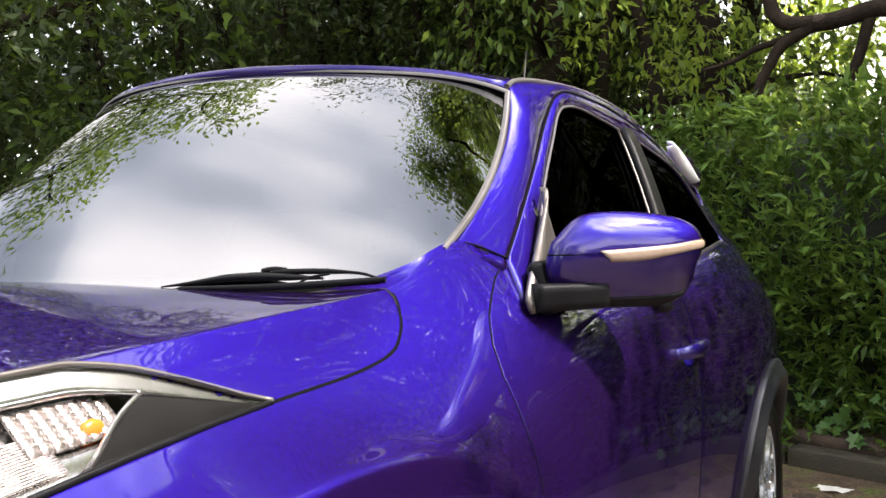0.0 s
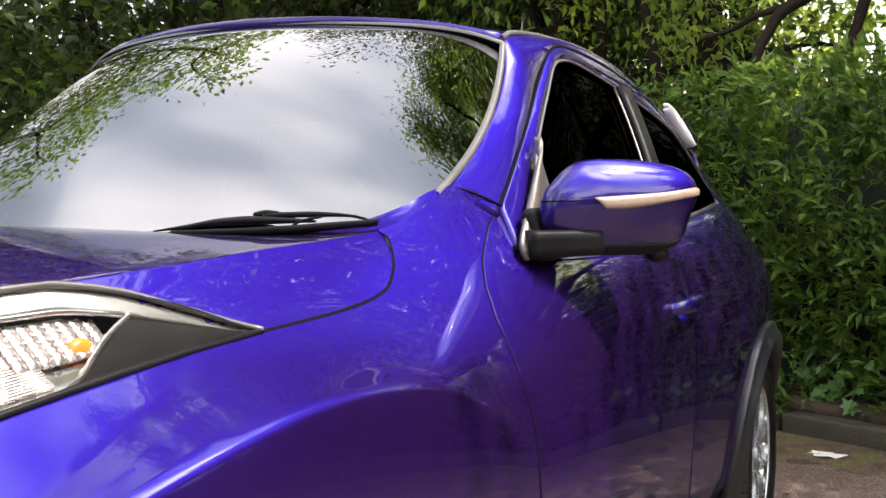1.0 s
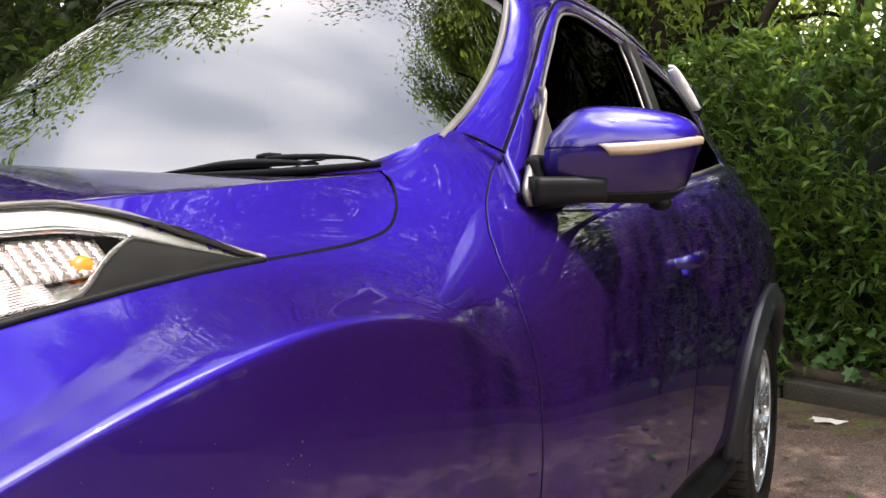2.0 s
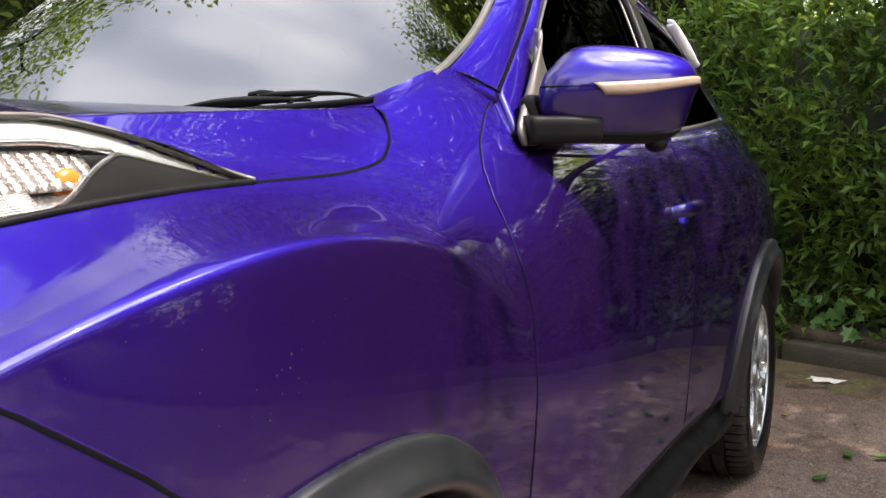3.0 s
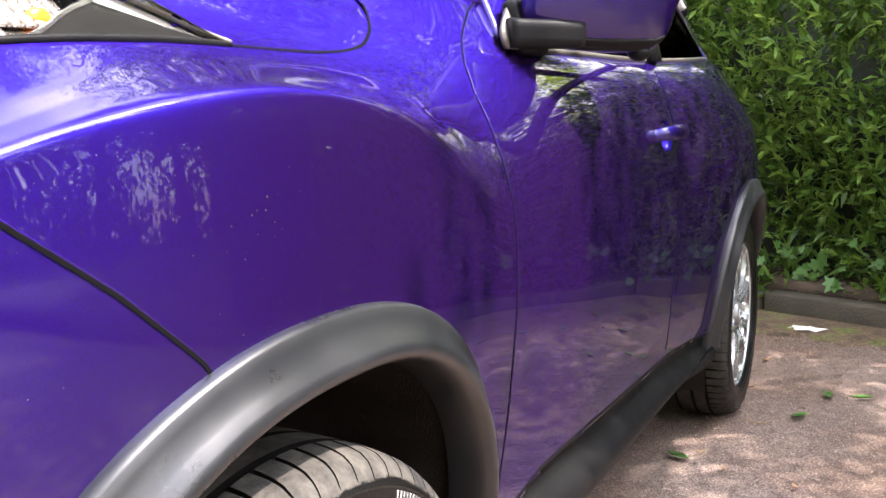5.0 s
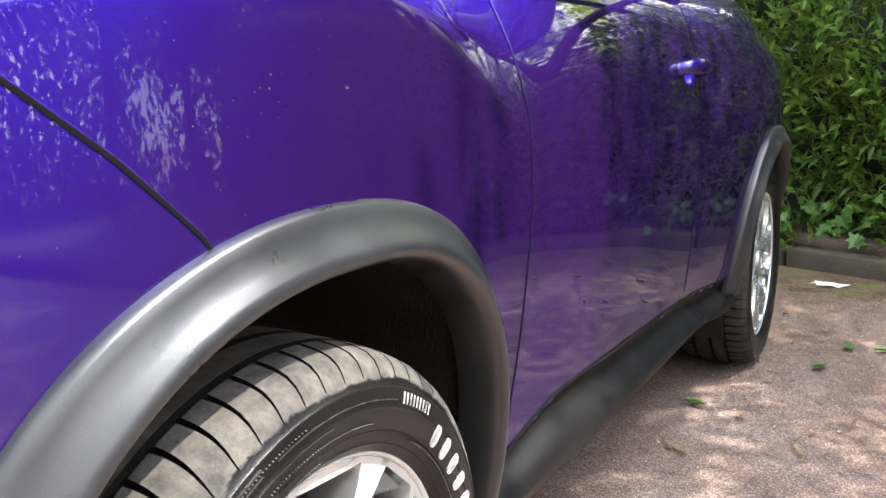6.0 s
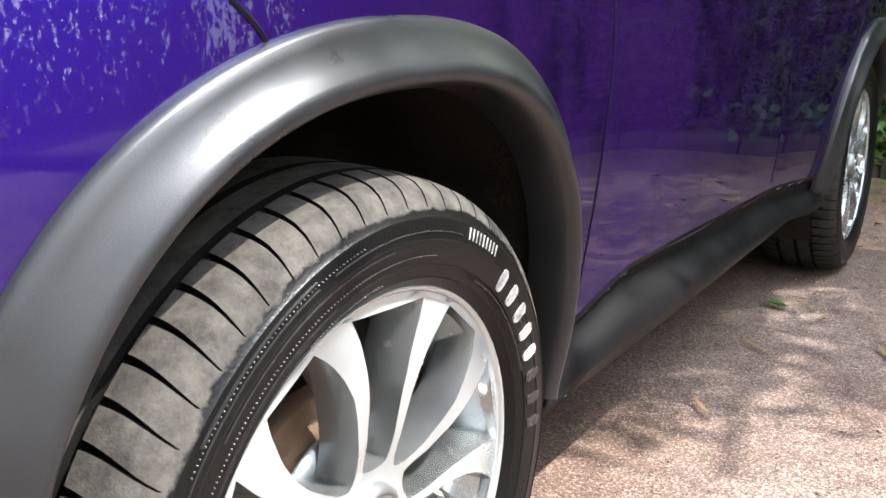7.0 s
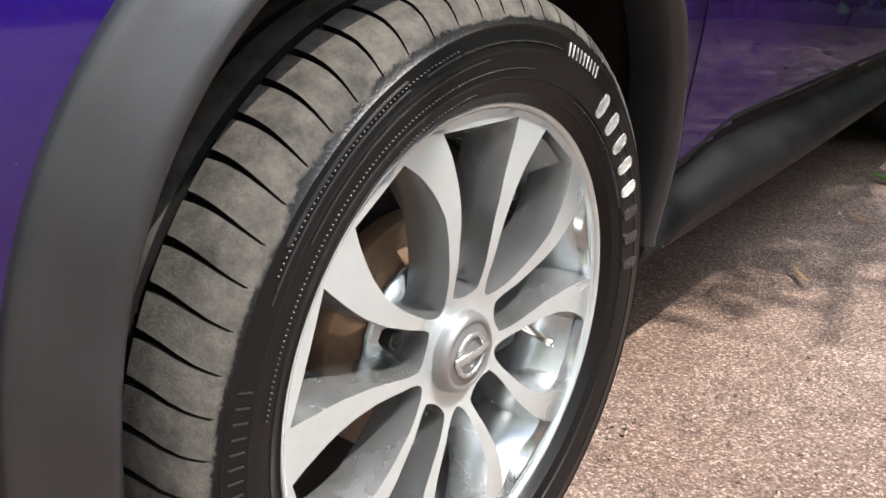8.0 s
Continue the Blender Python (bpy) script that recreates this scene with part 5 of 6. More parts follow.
def mirror_shell(name, v0, v1, sink=0.0):
    """The housing's domed front and its sides; kept between two heights."""
    ring = even(M_RING + M_RING[:1], 61)[:-1]
    c = np.array([0.062, -0.012])
    rows = []
    for f, w in ((0.0, 0.040), (0.25, 0.0395), (0.5, 0.037), (0.72, 0.0315), (0.86, 0.024), (0.95, 0.013), (1.0, -0.002), (1.0, -0.03), (0.985, -0.065), (0.95, -0.085), (0.88, -0.088)):
        row = []
        for p in ring:
            q = c + (p - c) * f
            back = np.array([-0.25, 0.97, 0]) if w < 0 else -M_W
            base = mirror_point(q[0], q[1], max(w, 0) - 0.03 - sink + mirror_slant(q[1]) * min(1, max(w, 0) / 0.02))
            row.append(base + (back * (-w) if w < 0 else 0))
        rows.append(row)
    rows = np.array(rows)
    n, k = rows.shape[:2]
    return mesh_of(name, rows.reshape(-1, 3), [f for f in grid_faces(n, k, close_v=True)])


mirror = part("door_mirror", facing(mirror_shell("door_mirror", -1, 1), M_W), PAINT, car, "glossy violet-blue door mirror housing")
part("mirror_glass", mesh_of("mirror_glass", [mirror_point(0.062 + 0.125 * math.cos(a), -0.015 + 0.066 * math.sin(a), -0.03) + np.array([-0.25, 0.97, 0]) * 0.084 for a in np.linspace(0, 2 * math.pi, 33)[:-1]], [tuple(range(32))], False), CHROME, mirror, "mirror glass")
# lower black cover, following the housing
ring = even(M_RING + M_RING[:1], 61)[:-1]
c_m = np.array([0.062, -0.012])


def front_w(u, v):
    """Height of the housing's front over its base plane at (u, v)."""
    d = np.array([u, v]) - c_m
    best = 0.0
    ang = math.atan2(d[1], d[0])
    ra = np.arctan2(ring[:, 1] - c_m[1], ring[:, 0] - c_m[0])
    i = int(np.argmin(np.abs(np.angle(np.exp(1j * (ra - ang))))))
    f = np.linalg.norm(d) / np.linalg.norm(ring[i] - c_m)
    w = float(np.interp(f, [0, 0.25, 0.5, 0.72, 0.86, 0.95, 1.0], [0.040, 0.0395, 0.037, 0.0315, 0.024, 0.013, -0.002]))
    return w - 0.03 + mirror_slant(v) * min(1, max(w, 0) / 0.02)


def on_mirror(pts_top, pts_bot, n, m, lift):
    """A strip lying on the housing between two outlines."""
    a, b = even(pts_top, n), even(pts_bot, n)
    rows = []
    for p, q in zip(a, b):
        row = []
        for k in range(m):
            r = p + (q - p) * k / (m - 1)
            h = lift * (1.0 if 0 < k < m - 1 else -0.5)
            row.append(mirror_point(r[0], r[1], front_w(r[0], r[1]) + h))
        rows.append(row)
    return np.array(rows)


INDIC = plain("indicator_lens", (0.30, 0.23, 0.17), 0.14, 0, 0.12, 120)
part("indicator_strip", sheet("indicator_strip", on_mirror([(-0.008, -0.001), (0.06, 0.002), (0.13, 0.006), (0.190, 0.012), (0.2125, 0.012)], [(0.012, -0.018), (0.068, -0.017), (0.13, -0.009), (0.190, -0.001), (0.2125, 0.001)], 30, 7, 0.003), 0.002), INDIC, mirror, "clear amber-tinted indicator strip")
part("mirror_skirt", sheet("mirror_skirt", on_mirror([(-0.060, -0.070), (0.00, -0.078), (0.08, -0.080), (0.15, -0.078), (0.180, -0.072)], [(-0.045, -0.087), (0.02, -0.0955), (0.08, -0.0965), (0.135, -0.0965), (0.172, -0.080)], 30, 6, 0.002), 0.002), BLACK, mirror, "matt black lower edge of the mirror")
seam_rows = on_mirror([(-0.086, -0.004), (-0.03, -0.0035), (0.0, -0.002)], [(-0.086, -0.0065), (-0.03, -0.006), (0.0, -0.0045)], 14, 3, 0.0008)
part("mirror_gap", sheet("mirror_gap", seam_rows), GAP, mirror)
# camera nub under the housing
bm = bmesh.new()
bmesh.ops.create_uvsphere(bm, u_segments=20, v_segments=12, radius=1, matrix=Matrix.Translation(mirror_point(0.140, -0.100, -0.045)) @ Matrix.Diagonal((0.020, 0.020, 0.014, 1)))
part("mirror_camera", bm, BLACK, mirror, "small black camera nub")


def mirror_arm():
    """A black foot on the door and the short flat arm that carries the housing."""
    rows = []
    for f, (u, v, hw, hh) in enumerate([(-0.118, -0.074, 0.024, 0.0235), (-0.104, -0.074, 0.0235, 0.0230), (-0.06, -0.074, 0.023, 0.0225), (0.0, -0.074, 0.022, 0.0215), (0.012, -0.074, 0.0215, 0.0210), (0.014, -0.074, 0.019, 0.019)]):
        row = []
        for k in range(20):
            a = 2 * math.pi * k / 20
            c, s = math.cos(a), math.sin(a)
            q = (abs(c) ** 9 + abs(s) ** 9) ** (-1 / 9)
            row.append(mirror_point(u, v + hh * q * s, -0.022 + hw * q * c))
        rows.append(row)
    return mesh_of("mirror_arm", np.array(rows).reshape(-1, 3), grid_faces(6, 20, close_v=True) + [tuple(range(20)), tuple(100 + k for k in range(20))[::-1]])


part("mirror_arm", mirror_arm(), BLACK, mirror, "black plastic mirror arm")
# sail panel in the window's front corner, and the foot
def sail(sg):
    fr = even([(.758, .722, 1.092), (.752, .716, 1.118), (.741, .762, 1.158), (.721, .850, 1.212), (.700, .945, 1.283), (.693, .965, 1.298)], 28)
    rows = []
    for i, p in enumerate(fr):
        wide = max(0.006, 0.965 - p[1])
        row = [p + np.array([0.006 + 0.005 * math.sin(math.pi * min(1, k / 3)) - 0.012 * (k / 7) ** 2, wide * k / 7, 0.004 * (k / 7)]) for k in range(8)]
        rows.append(row)
    return mirrored(np.array(rows), sg)


part("sail_panel", sheet("sail_panel", sail(1), 0.006, True), BRUSHED, car, "satin metallic window corner trim")
part("sail_panel", sheet("sail_panel", sail(-1), 0.006, False), BRUSHED, car, "satin metallic window corner trim")
bm = bmesh.new()
box_bm(bm, 0.034, 0.115, 0.092, Matrix.Translation((0.757, 0.822, 1.130)) @ Matrix.Rotation(radians(-16), 4, "Y"), 0.016, 4)
part("mirror_foot", bm, BLACK, mirror, "black mirror foot on the door")

# ---- headlamp ----
def lamp_grid(y0, y1, ny, nv, out0, bulge, lo=0.0, hi=1.0, sg=1):
    """Points over the lamp's opening between two stations; out0 lifts, bulge domes it."""
    rows = []
    for y in np.linspace(y0, y1, ny):
        a, b = lamp_lower(y), lamp_upper(y)
        row = []
        for k in range(nv):
            w = lo + (hi - lo) * k / (nv - 1)
            s = a + (b - a) * w
            row.append(on_body(y, s, out0 + bulge * 4 * w * (1 - w) * min(1.0, (b - a) / 0.6)))
        rows.append(row)
    return mirrored(np.array(rows), sg)


BEZEL = plain("lamp_bezel", (0.006, 0.0055, 0.005), 0.45, 0.0, 0.2, 30, 0, 200, 0.12)
REFLECT = plain("lamp_reflector", (0.62, 0.60, 0.58), 0.16, 0.95, 0.10, 60)
BAND = plain("lamp_band", (0.40, 0.39, 0.37), 0.16, 0.9, 0.06, 40)
RIBBED = plain("ribbed_lamp_optic", (0.52, 0.46, 0.43), 0.28, 0.85, 0.2, 90)
for sg in (1, -1):
    lamp = part("headlamp", sheet("headlamp", lamp_grid(-0.62, 0.0845, 70, 16, -0.055, 0.0, 0, 1, sg), 0.004, sg < 0), BEZEL, car, "clear headlamp with a dark bezel and amber bulb")
    lens = part("lamp_lens", sheet("lamp_lens", lamp_grid(-0.62, 0.0845, 90, 24, 0.0015, 0.022, 0, 1, sg), 0.0, sg < 0), LENS, lamp, "clear glossy lamp lens")
    lens.visible_shadow = False
    # rim of the lens along both edges
    for w in (0.0, 1.0):
        edge = np.array([on_body(y, lamp_lower(y) if w == 0 else lamp_upper(y), 0.0015 if w == 0 else 0.0035) for y in np.linspace(-0.62, 0.0845, 80)])
        part("lamp_edge", tube("lamp_edge", mirrored(edge, sg), 0.0035 if w == 0 else 0.003, 8), BLACK if w == 0 else BRUSHED, lamp, "dark lamp edge seal")
    # dark bezel behind the rear corner, its front edge slanting, and a pale band above
    rows = []
    for k in range(14):
        w = 0.66 * k / 13
        yf = -0.180 + 0.122 * (w / 0.66) ** 0.8
        rows.append([on_body(y, lamp_lower(y) + (lamp_upper(y) - lamp_lower(y)) * w, 0.001 - 0.003 * math.sin(math.pi * w)) for y in np.linspace(yf, 0.0825, 24)])
    part("lamp_bezel", sheet("lamp_bezel", mirrored(rows, sg), 0.004, sg > 0), BEZEL, lamp, "dark grey inner bezel")
    edge = [r[0] for r in rows] + [on_body(y, lamp_lower(y) + (lamp_upper(y) - lamp_lower(y)) * 0.665, -0.002) for y in np.linspace(-0.062, -0.5, 20)]
    part("bezel_edge", tube("bezel_edge", mirrored(edge, sg), 0.0030, 8), REFLECT, lamp, "bright rim of the bezel")
    rows = []
    for y in np.linspace(-0.6, 0.0835, 50):
        rows.append([on_body(y, lamp_lower(y) + (lamp_upper(y) - lamp_lower(y)) * w, -0.003 + 0.008 * (w - 0.66)) for w in np.linspace(0.66, 1.04, 6)])
    part("lamp_band", sheet("lamp_band", mirrored(rows, sg), 0.003, sg < 0), BAND, lamp, "pale grey upper lamp band")
    # reflector bowl and ribbed optic
    rows = []
    for i in range(40):
        f = i / 39
        y = -0.50 + 0.40 * f
        row = []
        for k in range(14):
            w = k / 13
            s = lamp_lower(y) + (lamp_upper(y) - lamp_lower(y)) * w
            row.append(on_body(y, s, -0.010 - 0.016 * (math.sin(math.pi * w) ** 0.7) * (1 - 0.45 * f)))
        rows.append(row)
    part("reflector", sheet("reflector", mirrored(rows, sg), 0.002, sg < 0), REFLECT, lamp, "bright mirror reflector")
    bm = bmesh.new()
    for i in range(8):
        for j in range(6):
            y = -0.186 + 0.0128 * i
            w = 0.60 - 0.052 * j
            p = on_body(y, lamp_lower(y) + (lamp_upper(y) - lamp_lower(y)) * w, -0.012)
            box_bm(bm, 0.0030, 0.0124, 0.0118, Matrix.Translation((sg * p[0], p[1], p[2])) @ Matrix.Rotation(radians(-35 * sg), 4, "Y"), 0.0006, 1)
    part("ribbed_optic", bm, RIBBED, lamp, "ribbed clear optic")
    for j in range(15):
        w = 0.16 + 0.02 * j
        pts = [on_body(y, lamp_lower(y) + (lamp_upper(y) - lamp_lower(y)) * w, -0.014) for y in np.linspace(-0.34, -0.17, 12)]
        part("reflector_rib", tube("reflector_rib", mirrored(pts, sg), 0.0017, 6), RIBBED, lamp)
    p = on_body(-0.122, lamp_lower(-0.122) + (lamp_upper(-0.122) - lamp_lower(-0.122)) * 0.38, -0.014)
    bm = bmesh.new()
    bmesh.ops.create_uvsphere(bm, u_segments=20, v_segments=12, radius=1, matrix=Matrix.Translation((sg * p[0], p[1], p[2])) @ Matrix.Diagonal((0.007, 0.014, 0.011, 1)))
    part("indicator_bulb", bm, AMBER, lamp, "amber indicator bulb")
    p = on_body(-0.36, lamp_lower(-0.36) + (lamp_upper(-0.36) - lamp_lower(-0.36)) * 0.5, -0.02)
    bm = bmesh.new()
    bmesh.ops.create_uvsphere(bm, u_segments=20, v_segments=12, radius=0.03, matrix=Matrix.Translation((sg * p[0], p[1], p[2])))
    part("main_bulb", bm, REFLECT, lamp, "bright bulb housing")

# ---- wiper ----
wiper = part("wiper_arm", tube("wiper_arm", even([(0.268, 0.416, 1.152), (0.322, 0.433, 1.158), (0.37, 0.446, 1.164), (0.43, 0.456, 1.166), (0.49, 0.463, 1.165), (0.53, 0.472, 1.163)], 40), [0.002, 0.006, 0.010, 0.012, 0.009, 0.003], 12, 0.6), BLACK, car, "black windscreen wiper arm resting on the screen")
part("wiper_blade", tube("wiper_blade", even([(0.30, 0.420, 1.1495), (0.41, 0.438, 1.1505), (0.483, 0.452, 1.1525), (0.55, 0.469, 1.156), (0.628, 0.487, 1.161)], 40), [0.003, 0.004, 0.005, 0.005, 0.004], 8, 1.1), BLACK, wiper, "black rubber wiper blade")
part("wiper_bridge", tube("wiper_bridge", even([(0.445, 0.461, 1.172), (0.49, 0.466, 1.1735), (0.54, 0.478, 1.173), (0.585, 0.486, 1.170), (0.615, 0.4865, 1.163)], 24), [0.005, 0.0045, 0.0045, 0.0025, 0.002], 8), BLACK, wiper)
part("wiper_bridge", tube("wiper_bridge", even([(0.495, 0.455, 1.155), (0.51, 0.463, 1.164), (0.54, 0.475, 1.170)], 14), 0.002, 8), BLACK, wiper)
part("wiper_cap", tube("wiper_cap", even([(0.428, 0.460, 1.1745), (0.445, 0.463, 1.176), (0.468, 0.466, 1.1755)], 8), [0.004, 0.006, 0.004], 10), BLACK, wiper)

# ---- aerial, spoiler, handle ----
aerial = part("aerial", tube("aerial", even([(-0.055, 2.70, 1.45), (-0.054, 2.74, 1.65), (-0.05, 2.80, 1.915)], 10), [0.0045, 0.0035, 0.003], 8), BRUSHED, car, "thin grey roof aerial")
part("aerial_base", revolve("aerial_base", [(0.0, 0.02), (0.012, 0.017), (0.022, 0.008), (0.024, 0.0)], 20), BLACK, aerial)
aerial.children[0].matrix_basis = Matrix.Translation((-0.055, 2.70, 1.515)) @ Matrix.Rotation(radians(-90), 4, "Y")
rows = []
for u in np.linspace(-1, 1, 25):
    e = abs(u)
    rows.append([(0.55 * u, 2.70 + 0.02 * (1 - e), 1.505 - 0.03 * e + 0.05 * (1 - e * e)), (0.55 * u, 2.95, 1.505 - 0.035 * e + 0.04 * (1 - e * e)), (0.545 * u, 3.17 - 0.05 * e, 1.455 - 0.04 * e + 0.03 * (1 - e * e)), (0.54 * u, 3.20 - 0.05 * e, 1.430 - 0.05 * e + 0.03 * (1 - e * e))])
part("roof_spoiler", sheet("roof_spoiler", rows, 0.025, False), PAINT, car, "roof spoiler over the rear window")
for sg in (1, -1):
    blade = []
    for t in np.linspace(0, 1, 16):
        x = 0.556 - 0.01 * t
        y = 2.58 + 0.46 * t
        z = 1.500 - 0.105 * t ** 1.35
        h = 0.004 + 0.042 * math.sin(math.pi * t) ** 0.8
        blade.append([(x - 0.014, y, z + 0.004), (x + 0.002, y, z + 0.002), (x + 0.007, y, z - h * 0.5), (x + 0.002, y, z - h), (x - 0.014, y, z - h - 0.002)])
    # plain white all over, unlike the violet spoiler beside it
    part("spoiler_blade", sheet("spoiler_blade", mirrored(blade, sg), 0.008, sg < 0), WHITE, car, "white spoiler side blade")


def door_handle(y, z, sg):
    """A bowed grip over a dished cup in the door skin."""
    cup = []
    for f, d in ((1.28, 0.0008), (1.06, 0.0012), (1.0, 0.0), (0.9, -0.008), (0.65, -0.019), (0.3, -0.024), (0.02, -0.025)):
        row = []
        for k in range(36):
            a = 2 * math.pi * k / 36
            row.append(on_side(y + 0.052 * f * math.cos(a), z + 0.036 * f * math.sin(a), d))
        cup.append(row)
    cup = mirrored(np.array(cup), sg)
    c = part("handle_cup", facing(mesh_of("handle_cup", cup.reshape(-1, 3), [q if sg > 0 else q[::-1] for q in grid_faces(7, 36, close_v=True)]), (sg, 0, 0)), PAINT, car, "dished handle recess")
    pts = [on_side(y + d, z + 0.004, o) for d, o in ((-0.085, -0.004), (-0.078, 0.012), (-0.05, 0.026), (0.0, 0.032), (0.05, 0.029), (0.085, 0.017), (0.095, -0.004))]
    part("door_handle", tube("door_handle", mirrored(even(pts, 30), sg), [0.011, 0.0135, 0.0145, 0.0145, 0.014, 0.012], 14, 1.25), PAINT, car, "painted door handle grip")


for sg in (1, -1):
    door_handle(1.485, 0.938, sg)

# ---- hedge and trees ----
def leaf_material(name, lo, hi, trans=0.35, rough=0.35):
    m, nt, b = nodes_of(name)
    out = nt.nodes["Material Output"]
    geo = nt.nodes.new("ShaderNodeNewGeometry")
    ramp = nt.nodes.new("ShaderNodeValToRGB")
    ramp.color_ramp.elements[0].color = (*lo, 1)
    ramp.color_ramp.elements[1].color = (*hi, 1)
    nt.links.new(geo.outputs["Random Per Island"], ramp.inputs["Fac"])
    nt.links.new(ramp.outputs[0], b.inputs["Base Color"])
    b.inputs["Roughness"].default_value = rough
    b.inputs["Specular IOR Level"].default_value = 0.35
    tl = nt.nodes.new("ShaderNodeBsdfTranslucent")
    hs = nt.nodes.new("ShaderNodeHueSaturation")
    hs.inputs["Hue"].default_value = 0.47
    hs.inputs["Value"].default_value = 2.2
    nt.links.new(ramp.outputs[0], hs.inputs["Color"])
    nt.links.new(hs.outputs[0], tl.inputs["Color"])
    mx = nt.nodes.new("ShaderNodeMixShader")
    mx.inputs[0].default_value = trans
    nt.links.new(b.outputs[0], mx.inputs[1])
    nt.links.new(tl.outputs[0], mx.inputs[2])
    nt.links.new(mx.outputs[0], out.inputs["Surface"])
    return m


def leaves(name, centres, direction, size, rng, width=0.32, droop=0.25):
    """Pointed folded leaves: centres (n,3), directions (n,3), sizes (n,)."""
    n = len(centres)
    d = direction / (np.linalg.norm(direction, axis=1, keepdims=True) + 1e-9)
    side = np.cross(d, rng.normal(size=(n, 3)) * 0.6 + np.array([0, 0, 1.0]))
    side /= np.linalg.norm(side, axis=1, keepdims=True) + 1e-9
    nrm = np.cross(side, d)
    L = size[:, None]
    w = L * width
    base = centres
    mid = centres + d * L * 0.45 + nrm * L * 0.02
    tip = centres + d * L - nrm * L * droop * 0.5
    lift = nrm * L * 0.07
    a = mid + side * w * 0.5 + lift
    b = mid - side * w * 0.5 + lift
    v = np.stack([base, a, tip, b, mid], 1).reshape(-1, 3)
    k = np.arange(n) * 5
    f = np.stack([np.stack([k, k + 1, k + 4], 1), np.stack([k + 1, k + 2, k + 4], 1),
                  np.stack([k + 4, k + 2, k + 3], 1), np.stack([k, k + 4, k + 3], 1)], 1).reshape(-1, 3)
    me = bpy.data.meshes.new(name)
    me.vertices.add(len(v))
    me.vertices.foreach_set("co", v.astype(np.float32).ravel())
    me.loops.add(f.size)
    me.loops.foreach_set("vertex_index", f.astype(np.int32).ravel())
    me.polygons.add(len(f))
    me.polygons.foreach_set("loop_start", np.arange(0, f.size, 3, dtype=np.int32))
    me.update(calc_edges=True)
    return me


HEDGE_LEAF = leaf_material("hedge_leaf", (0.028, 0.072, 0.012), (0.125, 0.225, 0.040), 0.35)
TREE_LEAF = leaf_material("tree_leaf", (0.045, 0.090, 0.015), (0.13, 0.22, 0.035), 0.45)
# darker copy of the tree leaf: shade among the trees is put into its colour
DARK_LEAF = leaf_material("shade_tone_leaf", (0.020, 0.039, 0.012), (0.065, 0.100, 0.026), 0.35)
# pale copy of the tree leaf: sunlight through leaves is put into its colour
LIME_LEAF = leaf_material("backlit_tint_leaf", (0.11, 0.19, 0.025), (0.24, 0.34, 0.06), 0.6)
IVY_LEAF = leaf_material("ivy_leaf", (0.05, 0.12, 0.03), (0.09, 0.2, 0.05), 0.3)
BARK = plain("dark_bark", (0.028, 0.021, 0.016), 0.95, 0, 0.5, 25, 0.9, 70, 0.08)
rng = np.random.default_rng(7)


def frame_of(s, b, z):
    """Arrays of places along the kerb."""
    a, w, k = np.array(KERB_AT), np.array(KERB_WAY), np.array(KERB_BACK)
    return a + s[:, None] * w + b[:, None] * k + np.stack([0 * z, 0 * z, z], 1)


def hedge_front(s, z):
    """How far behind the kerb the hedge's face stands."""
    return 0.12 + 0.10 * np.sin(s * 2.3 + 1) * np.sin(z * 3.1) + 0.06 * np.sin(s * 7.1 + z * 4) + 0.16 * np.clip(z - 1.0, 0, 2) ** 1.4 + 0.05 * np.sin(s * 13 + z * 9)


def hedge_shoots(s0, s1, z0, z1, n, per, size, depth):
    s = rng.uniform(s0, s1, n)
    z = rng.uniform(z0, z1, n)
    b = hedge_front(s, z) + rng.exponential(depth, n)
    c = frame_of(s, b, z)
    out = -np.array(KERB_BACK)[None] * 0.8 + np.array([0, 0, 0.65])[None] + rng.normal(size=(n, 3)) * 0.45
    out /= np.linalg.norm(out, axis=1, keepdims=True)
    cc, dd = [], []
    for i in range(per):
        cc.append(c + out * (i * 0.016))
        dd.append(out * 1.0 + rng.normal(size=(n, 3)) * 0.58)
    cc, dd = np.vstack(cc), np.vstack(dd)
    return cc, dd, rng.uniform(0.6, 1.15, len(cc)) * size


hedge = thing("hedge", "dense green laurel hedge with pointed glossy leaves", "hedge", kind="stuff")
c, d, z = hedge_shoots(-9.0, 0.9, 0.10, 1.85, 9000, 6, 0.092, 0.05)
part("hedge_leaves", leaves("hedge_leaves", c, d, z * 1.05, rng, 0.29), HEDGE_LEAF, hedge)
# near-black sheet that stands for the shade deep inside the hedge
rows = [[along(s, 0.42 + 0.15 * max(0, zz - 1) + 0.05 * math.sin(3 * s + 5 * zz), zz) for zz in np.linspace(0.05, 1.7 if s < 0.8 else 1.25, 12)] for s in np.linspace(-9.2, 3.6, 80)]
# same hedge in the darker leaf: shade from overhead is put into the colour
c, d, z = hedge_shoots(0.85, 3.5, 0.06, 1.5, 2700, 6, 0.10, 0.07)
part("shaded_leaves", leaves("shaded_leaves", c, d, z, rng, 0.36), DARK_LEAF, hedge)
INNER_SHADE = plain("hedge_shade", (0.010, 0.016, 0.006), 0.95, 0, 0.5, 30, 0.8, 40)
part("hedge_core", sheet("hedge_core", rows, 0.3), INNER_SHADE, hedge)

